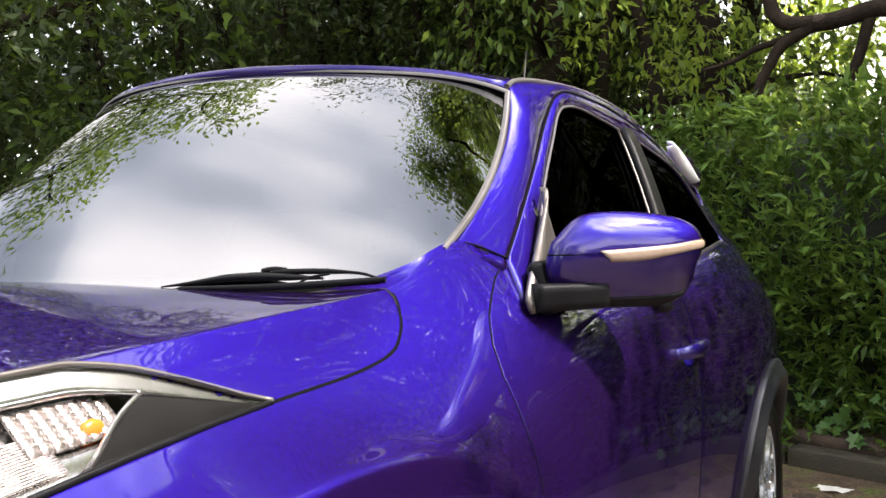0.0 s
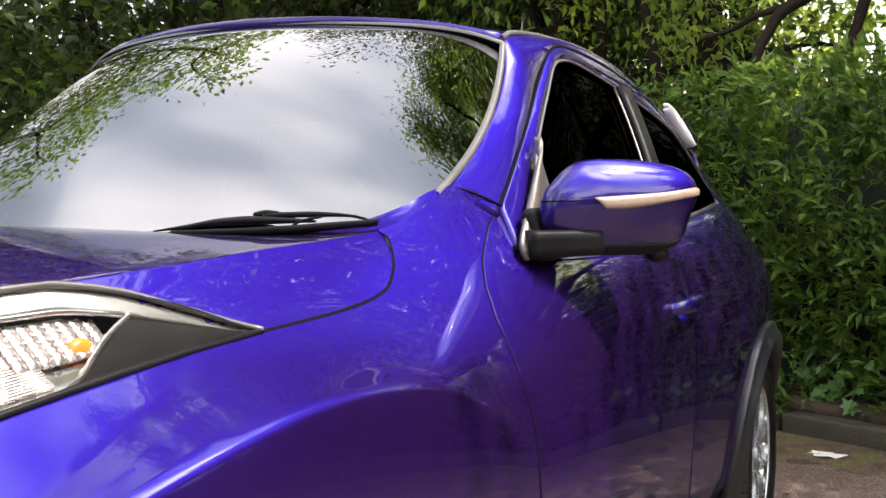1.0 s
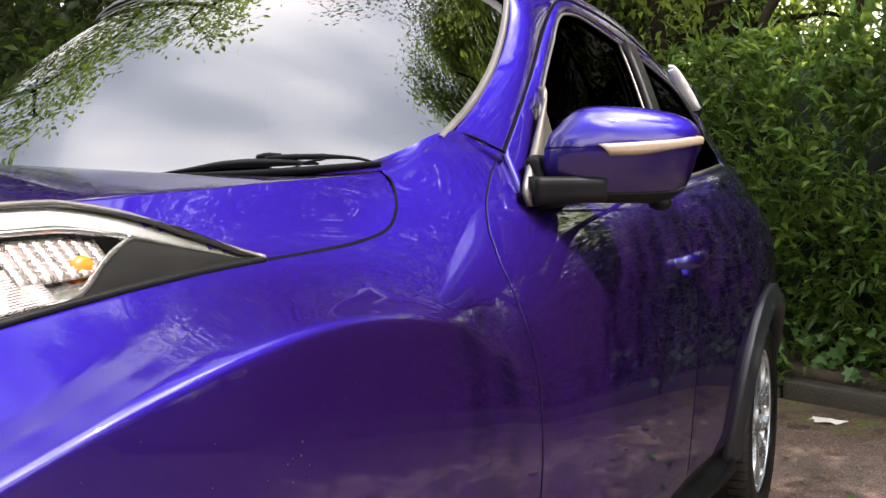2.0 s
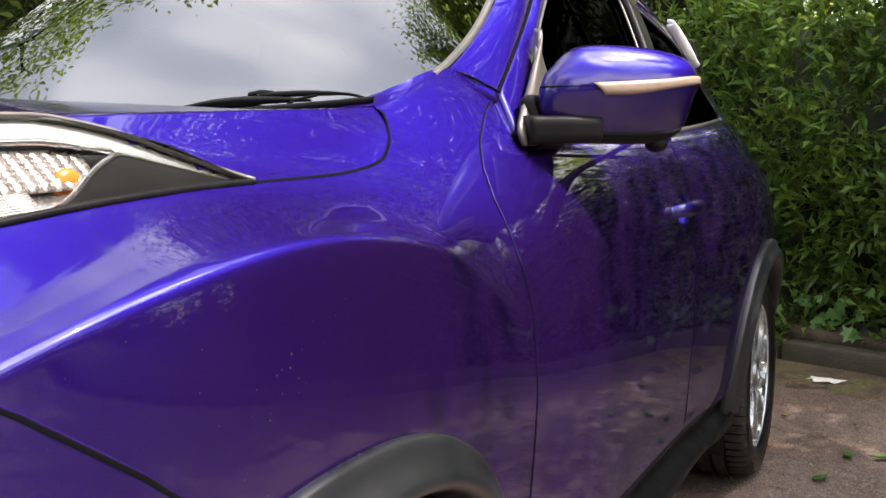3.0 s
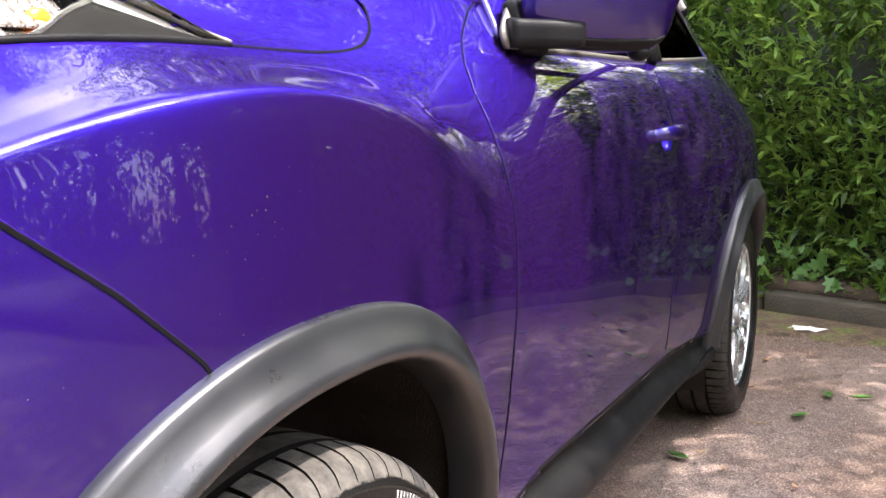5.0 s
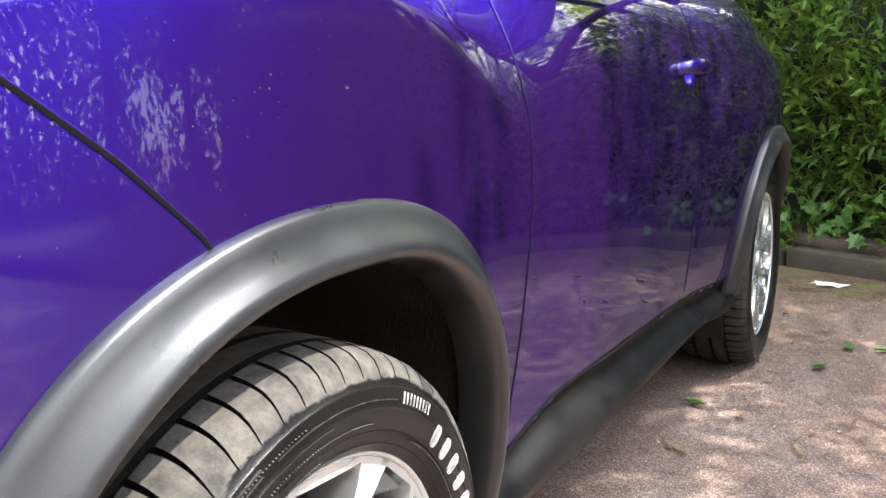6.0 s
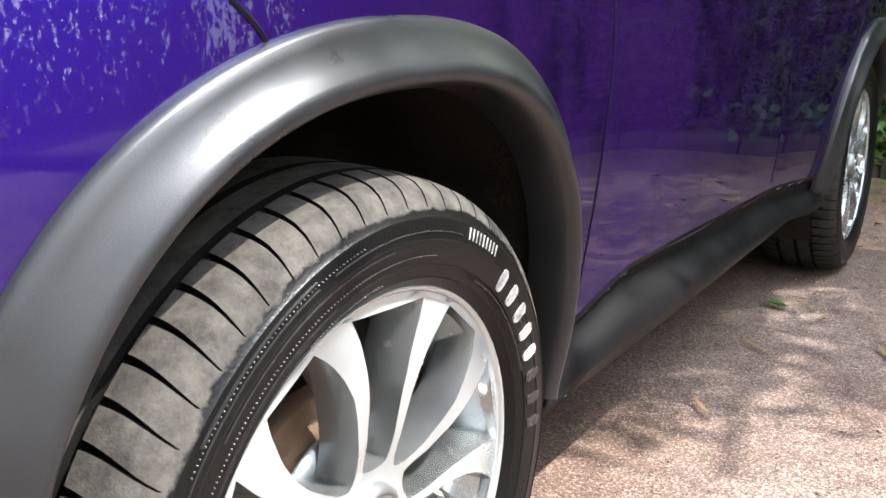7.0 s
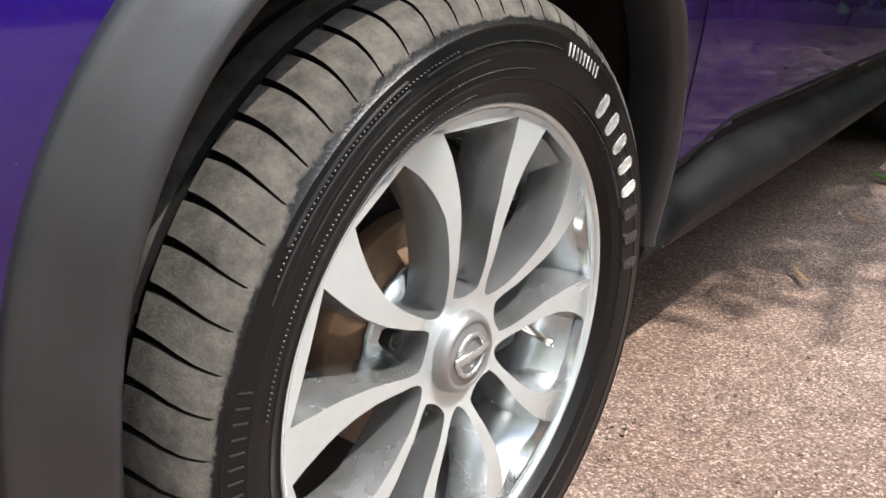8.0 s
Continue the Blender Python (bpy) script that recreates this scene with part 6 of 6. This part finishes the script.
# ivy at the hedge's foot
ivy_s = np.r_[rng.uniform(-0.6, 1.2, 60), [0.04, 0.10, 0.16, -0.05]]
def ivy_leaf_mesh():
    """A five-lobed leaf with a folded midrib."""
    out = [(0, -0.1), (0.35, -0.35), (0.42, -0.05), (0.95, 0.0), (0.55, 0.35), (0.62, 0.75), (0.25, 0.65), (0, 1.15), (-0.25, 0.65), (-0.62, 0.75), (-0.55, 0.35), (-0.95, 0.0), (-0.42, -0.05), (-0.35, -0.35)]
    v = [(x, y, 0.10 * abs(x) - 0.12 * max(0, y - 0.5)) for x, y in out] + [(0, 0.25, -0.03)]
    return mesh_of("ivy_leaf", v, [(i, (i + 1) % 14, 14) for i in range(14)], False)


IVY = ivy_leaf_mesh()
ivy = thing("ivy", "trailing ivy with broad lobed leaves at the hedge's foot", "ivy")
for k in range(64):
    s, z = float(ivy_s[k]), float(np.r_[rng.uniform(0.08, 0.40, 60), [0.27, 0.33, 0.18, 0.22]][k])
    o = part("leaf", IVY, IVY_LEAF, ivy)
    sc = 0.030 + 0.022 * rng.random() if k < 60 else 0.062
    o.matrix_basis = Matrix.Translation(along(s, float(hedge_front(np.array([s]), np.array([z]))[0]) - 0.07 - 0.04 * rng.random(), z)) @ Matrix.Rotation(math.atan2(-0.45, 1) + rng.uniform(-0.7, 0.7), 4, "Z") @ Matrix.Rotation(radians(65 + rng.uniform(-25, 25)), 4, "X") @ Matrix.Rotation(rng.uniform(-0.9, 0.9) + math.pi, 4, "Z") @ Matrix.Scale(sc, 4)


def limb(pts, r):
    return tube("limb", even(pts, 14), r, 9)


def tree(at, height, spread, lean, seed, leaf, label, n_limbs=9, n_leaves=7000, size=0.11, low=0.35, flat=0.75):
    """A tapered trunk with limbs and a ragged crown of single leaves in clumps."""
    r = np.random.default_rng(seed)
    at = np.array(at, float)
    t = thing("tree", label, "tree", at=tuple(at))
    top = np.array([lean[0], lean[1], height])
    trunk_pts = [np.zeros(3) + np.array([0, 0, -0.15]), top * 0.33 + r.normal(size=3) * 0.08, top * 0.66 + r.normal(size=3) * 0.14, top]
    trunk_r = 0.035 + height * 0.014
    part("trunk", tube("trunk", even(trunk_pts, 18), [trunk_r * 1.25, trunk_r, trunk_r * 0.6, trunk_r * 0.2], 12), BARK, t)
    tr = even(trunk_pts, 40)
    ends = []
    for i in range(n_limbs):
        f = low + (1 - low) * (i + 0.5) / n_limbs
        p0 = tr[int(f * 39)]
        a = i * 2.4 + r.uniform(-0.5, 0.5)
        ln = spread * (1.05 - 0.55 * f) * r.uniform(0.75, 1.1)
        p3 = p0 + np.array([math.cos(a) * ln, math.sin(a) * ln, ln * r.uniform(0.15, 0.6)])
        p1 = p0 + (p3 - p0) * 0.35 + r.normal(size=3) * 0.1 * ln
        part("limb", limb([p0, p1, p0 + (p3 - p0) * 0.7 + r.normal(size=3) * 0.1 * ln, p3], [trunk_r * 0.45, trunk_r * 0.25, 0.012]), BARK, t)
        ends += [p3, p0 + (p3 - p0) * 0.7, p1 + (p3 - p0) * 0.2]
    ends.append(top)
    ends = np.array(ends)
    per = n_leaves // len(ends)
    cc, dd = [], []
    for e in ends:
        k = 5
        sub = e + r.normal(size=(k, 3)) * np.array([1, 1, flat]) * spread * 0.20
        which = r.integers(0, k, per)
        c = sub[which] + r.normal(size=(per, 3)) * np.array([1, 1, 0.6]) * spread * 0.095
        cc.append(c)
        dd.append(r.normal(size=(per, 3)) * 0.8 + (c - e) * 1.2 + np.array([0, 0, -0.35]))
    cc, dd = np.vstack(cc), np.vstack(dd)
    part("crown", leaves("crown", cc, dd, r.uniform(0.6, 1.25, len(cc)) * size, r, 0.42), leaf, t)
    return t


GREEN_TREE = "leafy broadleaf tree with a dark trunk behind the hedge"
for k, (s, b, h, sp, lx, ly) in enumerate([(-6.2, 1.6, 8.6, 2.4, 0.3, -0.3), (-4.6, 2.2, 9.4, 2.7, -0.4, -0.2), (-3.3, 1.7, 8.6, 2.5, 0.4, -0.3),
                                           (-2.3, 2.6, 8.0, 2.3, -0.4, -0.3)]):
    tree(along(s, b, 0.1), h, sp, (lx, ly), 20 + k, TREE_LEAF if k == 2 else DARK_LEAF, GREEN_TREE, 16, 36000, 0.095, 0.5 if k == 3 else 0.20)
# from the second on, crowns sit above view, added to darken mirrored sky
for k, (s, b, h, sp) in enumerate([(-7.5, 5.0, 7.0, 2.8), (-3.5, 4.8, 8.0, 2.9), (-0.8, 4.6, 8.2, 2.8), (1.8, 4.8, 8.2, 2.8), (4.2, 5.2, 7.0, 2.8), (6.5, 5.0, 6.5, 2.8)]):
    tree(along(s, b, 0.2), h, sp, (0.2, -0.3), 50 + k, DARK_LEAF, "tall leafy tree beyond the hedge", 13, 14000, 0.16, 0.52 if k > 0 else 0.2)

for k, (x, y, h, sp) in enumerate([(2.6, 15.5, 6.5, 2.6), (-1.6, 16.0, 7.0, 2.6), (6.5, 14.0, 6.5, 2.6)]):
    tree((x, y, 0), h, sp, (0.2, 0.3), 70 + k, LIME_LEAF, "yellow-green tree in the open beyond, its leaves tinted as sunlit", 12, 11000, 0.22, 0.08)

# trees round the rest of the yard, and the limb that reaches over the hedge
# mostly out of view; added to block low sky and darken reflections
for k, (x, y, h, sp) in enumerate([(-6.8, 5.4, 9.0, 2.8), (-9.2, 4.0, 7.6, 3.0), (-8.5, -1.0, 5.6, 2.6), (-7.0, -5.0, 6.5, 2.8),
                                   (5.5, -8.5, 8.5, 3.0), (3.0, -9.5, 8.5, 3.2), (-2.0, -10.0, 9.0, 3.2)]):
    tree((x, y, 0), h, sp, (0.3, 0.2), 90 + k, TREE_LEAF, "tall leafy tree at the edge of the yard", 12, 9000, 0.17, 0.12)

# added out of view so the car's side mirrors dark foliage
for k, (x, y, h, sp) in enumerate([(8.8, 7.2, 8.5, 2.6), (6.4, 9.6, 9.0, 3.0)]):
    tree((x, y, 0), h, sp, (0.3, 0.2), 120 + k, DARK_LEAF, "tall dense tree added out of view round the yard", 16, 26000, 0.16, 0.14)

# added out of view to shade the ground mirrored in the wing
tree((8.6, 3.2, 0), 6.4, 2.4, (-0.3, 0.1), 131, DARK_LEAF, "tall dense tree added out of view round the yard", 16, 16000, 0.15, 0.42)

over = thing("tree", "old tree with a bare dark limb over the hedge", "tree", at=(3.3, 5.9, 0))
O = np.array([3.3, 5.9, 0])
for pts, r in (([(3.3, 5.9, -0.1), (3.2, 5.8, 1.2), (3.0, 5.6, 2.0), (2.9, 5.5, 4.5)], [0.20, 0.16, 0.13, 0.05]),
               ([(2.9, 5.5, 4.4), (2.2, 5.6, 6.4), (0.6, 5.9, 8.2), (-1.4, 5.4, 9.4)], [0.09, 0.07, 0.05, 0.02]),
               ([(2.95, 5.55, 3.4), (3.0, 4.9, 4.0), (3.3, 3.6, 4.35), (3.6, 1.8, 4.3)], [0.05, 0.04, 0.025, 0.012]),
               ([(3.05, 5.65, 1.9), (2.2, 5.4, 2.38), (1.155, 5.2, 2.40), (0.957, 5.2, 2.364), (0.778, 5.2, 2.352)], [0.10, 0.085, 0.062, 0.055, 0.05]),
               ([(0.80, 5.2, 2.355), (0.66, 5.2, 2.365), (0.578, 5.2, 2.41), (0.535, 5.2, 2.53), (0.50, 5.1, 2.9)], [0.046, 0.044, 0.04, 0.034, 0.02]),
               ([(0.79, 5.2, 2.35), (0.607, 5.2, 2.248), (0.53, 5.2, 2.13), (0.470, 5.2, 2.0), (0.44, 5.2, 1.7)], [0.042, 0.036, 0.03, 0.026, 0.018]),
               ([(0.65, 5.22, 2.29), (0.45, 5.3, 2.26), (0.30, 5.4, 2.214), (0.10, 5.4, 2.17)], [0.025, 0.02, 0.016, 0.010]),
               ([(1.08, 5.2, 2.39), (1.045, 5.2, 2.25), (1.014, 5.2, 2.142), (0.953, 5.2, 1.95), (0.93, 5.2, 1.6)], [0.036, 0.032, 0.028, 0.024, 0.016])):
    part("limb" if len(over.children) else "trunk", tube("limb", even([np.array(p) - O for p in pts], 24), r, 12), BARK, over)
r = np.random.default_rng(5)
for name, mat, clumps in (("crown", TREE_LEAF, (((3.2, 3.3, 4.6), 0.6, 900), ((3.7, 3.9, 5.0), 0.7, 900), ((4.2, 4.6, 5.2), 0.8, 900), ((2.9, 4.6, 4.2), 0.8, 900), ((3.4, 4.9, 4.6), 0.5, 300))),
                          ("high_crown", TREE_LEAF, (((-1.6, 5.4, 9.4), 1.0, 15000), ((-0.5, 4.1, 9.8), 0.9, 12000), ((-0.9, 6.4, 8.6), 0.8, 8000), ((0.2, 8.4, 7.8), 0.9, 8000))),
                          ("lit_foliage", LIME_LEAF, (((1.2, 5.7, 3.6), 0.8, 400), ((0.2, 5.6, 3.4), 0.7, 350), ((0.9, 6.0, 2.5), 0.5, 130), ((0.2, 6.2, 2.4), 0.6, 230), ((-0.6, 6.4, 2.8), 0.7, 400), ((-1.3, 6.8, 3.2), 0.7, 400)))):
    cc = []
    for c, rad, n in clumps:
        k = 7
        sub = np.array(c) + r.normal(size=(k, 3)) * rad * 0.5
        cc.append(sub[r.integers(0, k, n)] + r.normal(size=(n, 3)) * rad * 0.26)
    if name == "crown":
        # low bough added out of view to dapple the sill and the doors' foot
        sub = np.array([3.45, 2.95, 4.20]) + r.normal(size=(26, 3)) * np.array([0.32, 0.62, 0.14])
        # more unseen leaves, set to shade the ground beside the car
        wide = np.array([4.35, 3.60, 4.30]) + r.normal(size=(44, 3)) * np.array([0.45, 0.75, 0.15])
        cc.append(wide[r.integers(0, 44, 3600)] + r.normal(size=(3600, 3)) * np.array([0.13, 0.14, 0.08]))
        foot = np.array([3.04, 1.95, 4.20]) + r.normal(size=(12, 3)) * np.array([0.10, 0.36, 0.07])
        cc.append(foot[r.integers(0, 12, 640)] + r.normal(size=(640, 3)) * np.array([0.09, 0.13, 0.06]))
        low = np.array([3.25, 2.25, 4.20]) + r.normal(size=(12, 3)) * np.array([0.12, 0.42, 0.08])
        cc.append(low[r.integers(0, 12, 620)] + r.normal(size=(620, 3)) * np.array([0.10, 0.13, 0.07]))
        cc.append(sub[r.integers(0, 26, 1700)] + r.normal(size=(1700, 3)) * np.array([0.12, 0.13, 0.09]))
    cc = np.vstack(cc) - O
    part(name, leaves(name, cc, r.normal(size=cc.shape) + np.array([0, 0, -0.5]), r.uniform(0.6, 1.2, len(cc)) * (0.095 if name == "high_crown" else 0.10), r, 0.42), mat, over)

# thicket behind the hedge: slim dark stems and a ragged wall of leaves
STEM_LABEL = "slim dark tree stem in the thicket behind the hedge"
for k, (x, y, h, lx) in enumerate([(-7.0, 6.9, 6.0, 0.5), (-6.6, 7.2, 6.0, -0.6), (-5.6, 7.0, 6.0, 0.1), (-5.2, 7.6, 6.0, -0.5), (-4.5, 7.0, 5.0, 0.4), (-3.2, 7.2, 5.5, 0.6), (-2.0, 6.8, 5.5, -0.3), (-1.2, 7.0, 5.5, 0.5), (-0.3, 6.6, 5.0, -0.6)]):
    st = thing("sapling", STEM_LABEL, "tree", at=(x, y, 0.1), group="thicket stems")
    part("stem", tube("stem", even([(0, 0, -0.1), (lx * 0.3, 0.05, h * 0.4), (lx * 0.8, 0.0, h * 0.7), (lx * 1.3, 0.1, h)], 16), [0.075, 0.06, 0.05, 0.02], 10), BARK, st)
r = np.random.default_rng(11)
n = 120000
s_, z_ = -2.9 - r.beta(1.2, 1.2, n) * 9.5, 1.0 + r.gamma(2.3, 0.8, n)
b_ = r.uniform(1.0, 4.0, n)
clump = np.sin(s_ * 2.1 + 0.6 * z_) + np.sin(z_ * 2.7 - s_ * 1.3) + np.sin(s_ * 5.3 + z_ * 4.1) * 0.7 > -0.95
c = frame_of(s_[clump], b_[clump], z_[clump])
thicket = thing("thicket", "dark leafy thicket behind the hedge", "thicket", kind="stuff")
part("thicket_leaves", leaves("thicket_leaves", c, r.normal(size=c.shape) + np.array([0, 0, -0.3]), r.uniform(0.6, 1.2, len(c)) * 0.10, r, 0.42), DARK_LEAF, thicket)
n = 38000
q = np.stack([r.uniform(-10, -4.6, n), r.uniform(3.0, 8.5, n), 0.3 + r.gamma(2.2, 0.95, n)], 1)
q = q[(np.sin(q[:, 0] * 2.3 + q[:, 2]) + np.sin(q[:, 2] * 2.9 - q[:, 1] * 1.7) + np.sin(q[:, 0] * 5 + q[:, 1] * 4) * 0.6 > -0.8) & (q[:, 2] < 6.2)]
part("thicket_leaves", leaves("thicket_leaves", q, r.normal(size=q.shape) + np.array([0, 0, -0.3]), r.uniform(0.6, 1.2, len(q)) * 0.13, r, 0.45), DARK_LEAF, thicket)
# undergrowth that closes the yard, mostly unseen; added to block low sky
n = 46000
a_ = r.uniform(0, 2 * math.pi, n)
z_ = r.uniform(0.0, 1.0, n) ** 1.2 * (4.2 + 0.8 * np.sin(a_ * 5) + 0.5 * np.sin(a_ * 13)) * np.where((a_ < 0.44) | (a_ > 5.6), 0.75, np.where((a_ > 1.35) & (a_ < 1.75), 0.5, 1.0))
rad = 11.0 + 1.2 * np.sin(a_ * 3 + 1) + r.exponential(0.5, n)
c = np.stack([rad * np.cos(a_), rad * np.sin(a_), z_], 1)
more = 24000
a2 = r.uniform(-0.6, 1.1, more)
rad2 = 11.8 + r.exponential(0.4, more)
c = np.vstack([c, np.stack([rad2 * np.cos(a2), rad2 * np.sin(a2), r.uniform(0, 1, more) * 4.2], 1)])
a_, z_ = np.arctan2(c[:, 1], c[:, 0]), c[:, 2]
# holes that let sky through, mirrored in the wing as bright specks
gappy = (np.sin(a_ * 43 + z_ * 2.3) + np.sin(z_ * 9.1 - a_ * 61) + np.sin(a_ * 131 + z_ * 13 + 1) + np.sin(z_ * 19 - a_ * 109) < 0.6 - 2.2 * (((a_ - 0.52) / 0.16) ** 2 + ((z_ - 1.2) / 0.9) ** 2))
c = c[~gappy]
n = len(c)
scrub = thing("undergrowth", "dense dark undergrowth round the yard", "undergrowth", kind="stuff")
part("undergrowth_leaves", leaves("undergrowth_leaves", c, r.normal(size=c.shape) + np.array([0, 0, 0.3]), r.uniform(0.7, 1.3, n) * 0.24, r, 0.45), DARK_LEAF, scrub)
n = 13000
a_ = r.uniform(1.75, 2.8, n)
rad = 11.3 + r.exponential(0.6, n)
c = np.stack([rad * np.cos(a_), rad * np.sin(a_), r.uniform(0.4, 1, n) * (6.2 + 0.8 * np.sin(a_ * 17))], 1)
part("undergrowth_leaves", leaves("undergrowth_leaves", c, r.normal(size=c.shape), r.uniform(0.7, 1.3, n) * 0.30, r, 0.45), DARK_LEAF, scrub)

# ---- litter on the ground ----
PAPER = plain("torn_paper", (0.72, 0.70, 0.64), 0.8, 0, 0.12, 40)
DRY = plain("dry_leaf", (0.20, 0.115, 0.055), 0.7, 0, 0.3, 40)
FRESH = leaf_material("fallen_leaf", (0.05, 0.13, 0.03), (0.08, 0.18, 0.04), 0.2)


def scrap(x, y, w, d, seed):
    """A crumpled torn piece of paper."""
    r = np.random.default_rng(seed)
    n = 18
    v, top = [], []
    for i in range(n):
        a = 2 * math.pi * i / n
        k = 1 + r.uniform(-0.28, 0.2)
        v.append((w * k * math.cos(a), d * k * math.sin(a), 0.006 + r.uniform(0, 0.012)))
    m = [(q[0] * 0.5, q[1] * 0.5, 0.010 + r.uniform(-0.004, 0.010)) for q in v]
    f = [(i, (i + 1) % n, n + (i + 1) % n, n + i) for i in range(n)] + [tuple(n + i for i in range(n))]
    return mesh_of("paper", v + m, f, False)


paper = part("paper", scrap(0, 0, 0.085, 0.055, 3), PAPER)
paper.location = (0.955, 3.915, 0.0)
tagged(paper, "torn piece of off-white paper on the asphalt", "paper")


def leaf_bit(length, width, curl, seed):
    r = np.random.default_rng(seed)
    rows = []
    for t in np.linspace(0, 1, 9):
        w = width * math.sin(math.pi * (0.03 + 0.94 * t)) ** 0.8
        z = 0.004 + curl * (t - 0.5) ** 2 * 4
        rows.append([(-w / 2, length * (t - 0.5), z + 0.3 * w), (0, length * (t - 0.5), z), (w / 2, length * (t - 0.5), z + 0.25 * w)])
    return sheet("fallen_leaf", rows, 0.0006)


LEAF_KINDS = [(leaf_bit(0.075, 0.034, 0.006, 1), FRESH, "green fallen leaf on the asphalt"), (leaf_bit(0.06, 0.022, 0.012, 2), DRY, "curled brown dead leaf on the asphalt"),
              (leaf_bit(0.03, 0.014, 0.008, 3), DRY, "small brown leaf scrap on the asphalt"), (leaf_bit(0.11, 0.010, 0.010, 4), DRY, "thin brown twig scrap on the asphalt")]
r = random.Random(12)


def drop_leaf(k, x, y, turn):
    me, mat, lab = LEAF_KINDS[k]
    o = part("fallen_leaf", me, mat)
    o.matrix_basis = Matrix.Translation((x, y, 0.001)) @ Matrix.Rotation(turn, 4, "Z")
    tagged(o, lab, "leaf", "fallen leaves")


drop_leaf(0, 0.772, 1.998, 1.2)
drop_leaf(3, 0.935, 2.41, 1.3)
for k in range(90):
    near = k < 50
    x = r.uniform(0.75, 2.2) if near else r.uniform(0.6, 2.6)
    y = r.uniform(0.5, 3.9) if near else r.uniform(3.2, 4.1)
    drop_leaf(r.choice([1, 2, 2, 2, 3, 0] if near else [1, 2, 3, 2]), x, y, r.uniform(0, 6.3))
# loose grit
bm = bmesh.new()
grit_r = np.random.default_rng(3)
v, f = [], []
for k in range(2600):
    x, y = grit_r.uniform(0.75, 2.0), grit_r.uniform(-0.5, 4.0)
    s = grit_r.uniform(0.0016, 0.0042)
    o = grit_r.normal(size=(6, 3)) * 0.25 * s
    base = np.array([(1, 0, 0), (-1, 0, 0), (0, 1, 0), (0, -1, 0), (0, 0, 1), (0, 0, -1)]) * s + o + np.array([x, y, s * 0.4])
    i = len(v)
    v += [tuple(q) for q in base]
    f += [(i + a, i + b, i + c) for a, b, c in ((0, 2, 4), (2, 1, 4), (1, 3, 4), (3, 0, 4), (2, 0, 5), (1, 2, 5), (3, 1, 5), (0, 3, 5))]
bm.free()
GRIT = plain("grit", (0.26, 0.21, 0.18), 0.9, 0, 0.6, 300)
tagged(part("grit", mesh_of("grit", v, f, False), GRIT), "loose pale grit scattered on the asphalt", "grit", kind="stuff")


# ---- dirt and moss along the kerb ----
def dirt_material():
    m, nt, b = nodes_of("mossy_dirt")
    co = nt.nodes.new("ShaderNodeTexCoord")
    n1 = nt.nodes.new("ShaderNodeTexNoise")
    n1.inputs["Scale"].default_value = 7
    n1.inputs["Detail"].default_value = 6
    n2 = nt.nodes.new("ShaderNodeTexNoise")
    n2.inputs["Scale"].default_value = 60
    n2.inputs["Detail"].default_value = 5
    for n in (n1, n2):
        nt.links.new(co.outputs["Object"], n.inputs["Vector"])
    r1 = nt.nodes.new("ShaderNodeValToRGB")
    el = r1.color_ramp.elements
    el[0].position, el[0].color = 0.36, (0.055, 0.036, 0.022, 1)
    el[1].position, el[1].color = 0.66, (0.085, 0.105, 0.020, 1)
    e = el.new(0.52)
    e.color = (0.115, 0.075, 0.045, 1)
    nt.links.new(n1.outputs["Fac"], r1.inputs["Fac"])
    mx = nt.nodes.new("ShaderNodeMix")
    mx.data_type, mx.blend_type = "RGBA", "MULTIPLY"
    mx.inputs["Factor"].default_value = 0.8
    nt.links.new(r1.outputs[0], mx.inputs["A"])
    r2 = nt.nodes.new("ShaderNodeValToRGB")
    r2.color_ramp.elements[0].position, r2.color_ramp.elements[1].position = 0.3, 0.7
    r2.color_ramp.elements[0].color, r2.color_ramp.elements[1].color = (0.35, 0.35, 0.35, 1), (1.5, 1.5, 1.5, 1)
    nt.links.new(n2.outputs["Fac"], r2.inputs["Fac"])
    nt.links.new(r2.outputs[0], mx.inputs["B"])
    nt.links.new(mx.outputs["Result"], b.inputs["Base Color"])
    b.inputs["Roughness"].default_value = 0.95
    bp = nt.nodes.new("ShaderNodeBump")
    bp.inputs["Strength"].default_value = 0.9
    bp.inputs["Distance"].default_value = 0.01
    nt.links.new(n2.outputs["Fac"], bp.inputs["Height"])
    nt.links.new(bp.outputs["Normal"], b.inputs["Normal"])
    return m


rows = []
for s in np.linspace(-4.5, 3.5, 220):
    wide = 0.30 + 0.10 * math.sin(s * 2.9) + 0.07 * math.sin(s * 7.7 + 1) + 0.05 * math.sin(s * 19) + 0.03 * math.sin(s * 43)
    rows.append([along(s, 0.01, 0.016), along(s, -wide * 0.35, 0.012 + 0.004 * math.sin(s * 9)), along(s, -wide * 0.7, 0.008), along(s, -wide, -0.004)])
tagged(part("dirt_strip", sheet("dirt_strip", rows, 0.0, False), dirt_material()), "brown dirt and green moss washed against the kerb", "dirt", kind="structure")
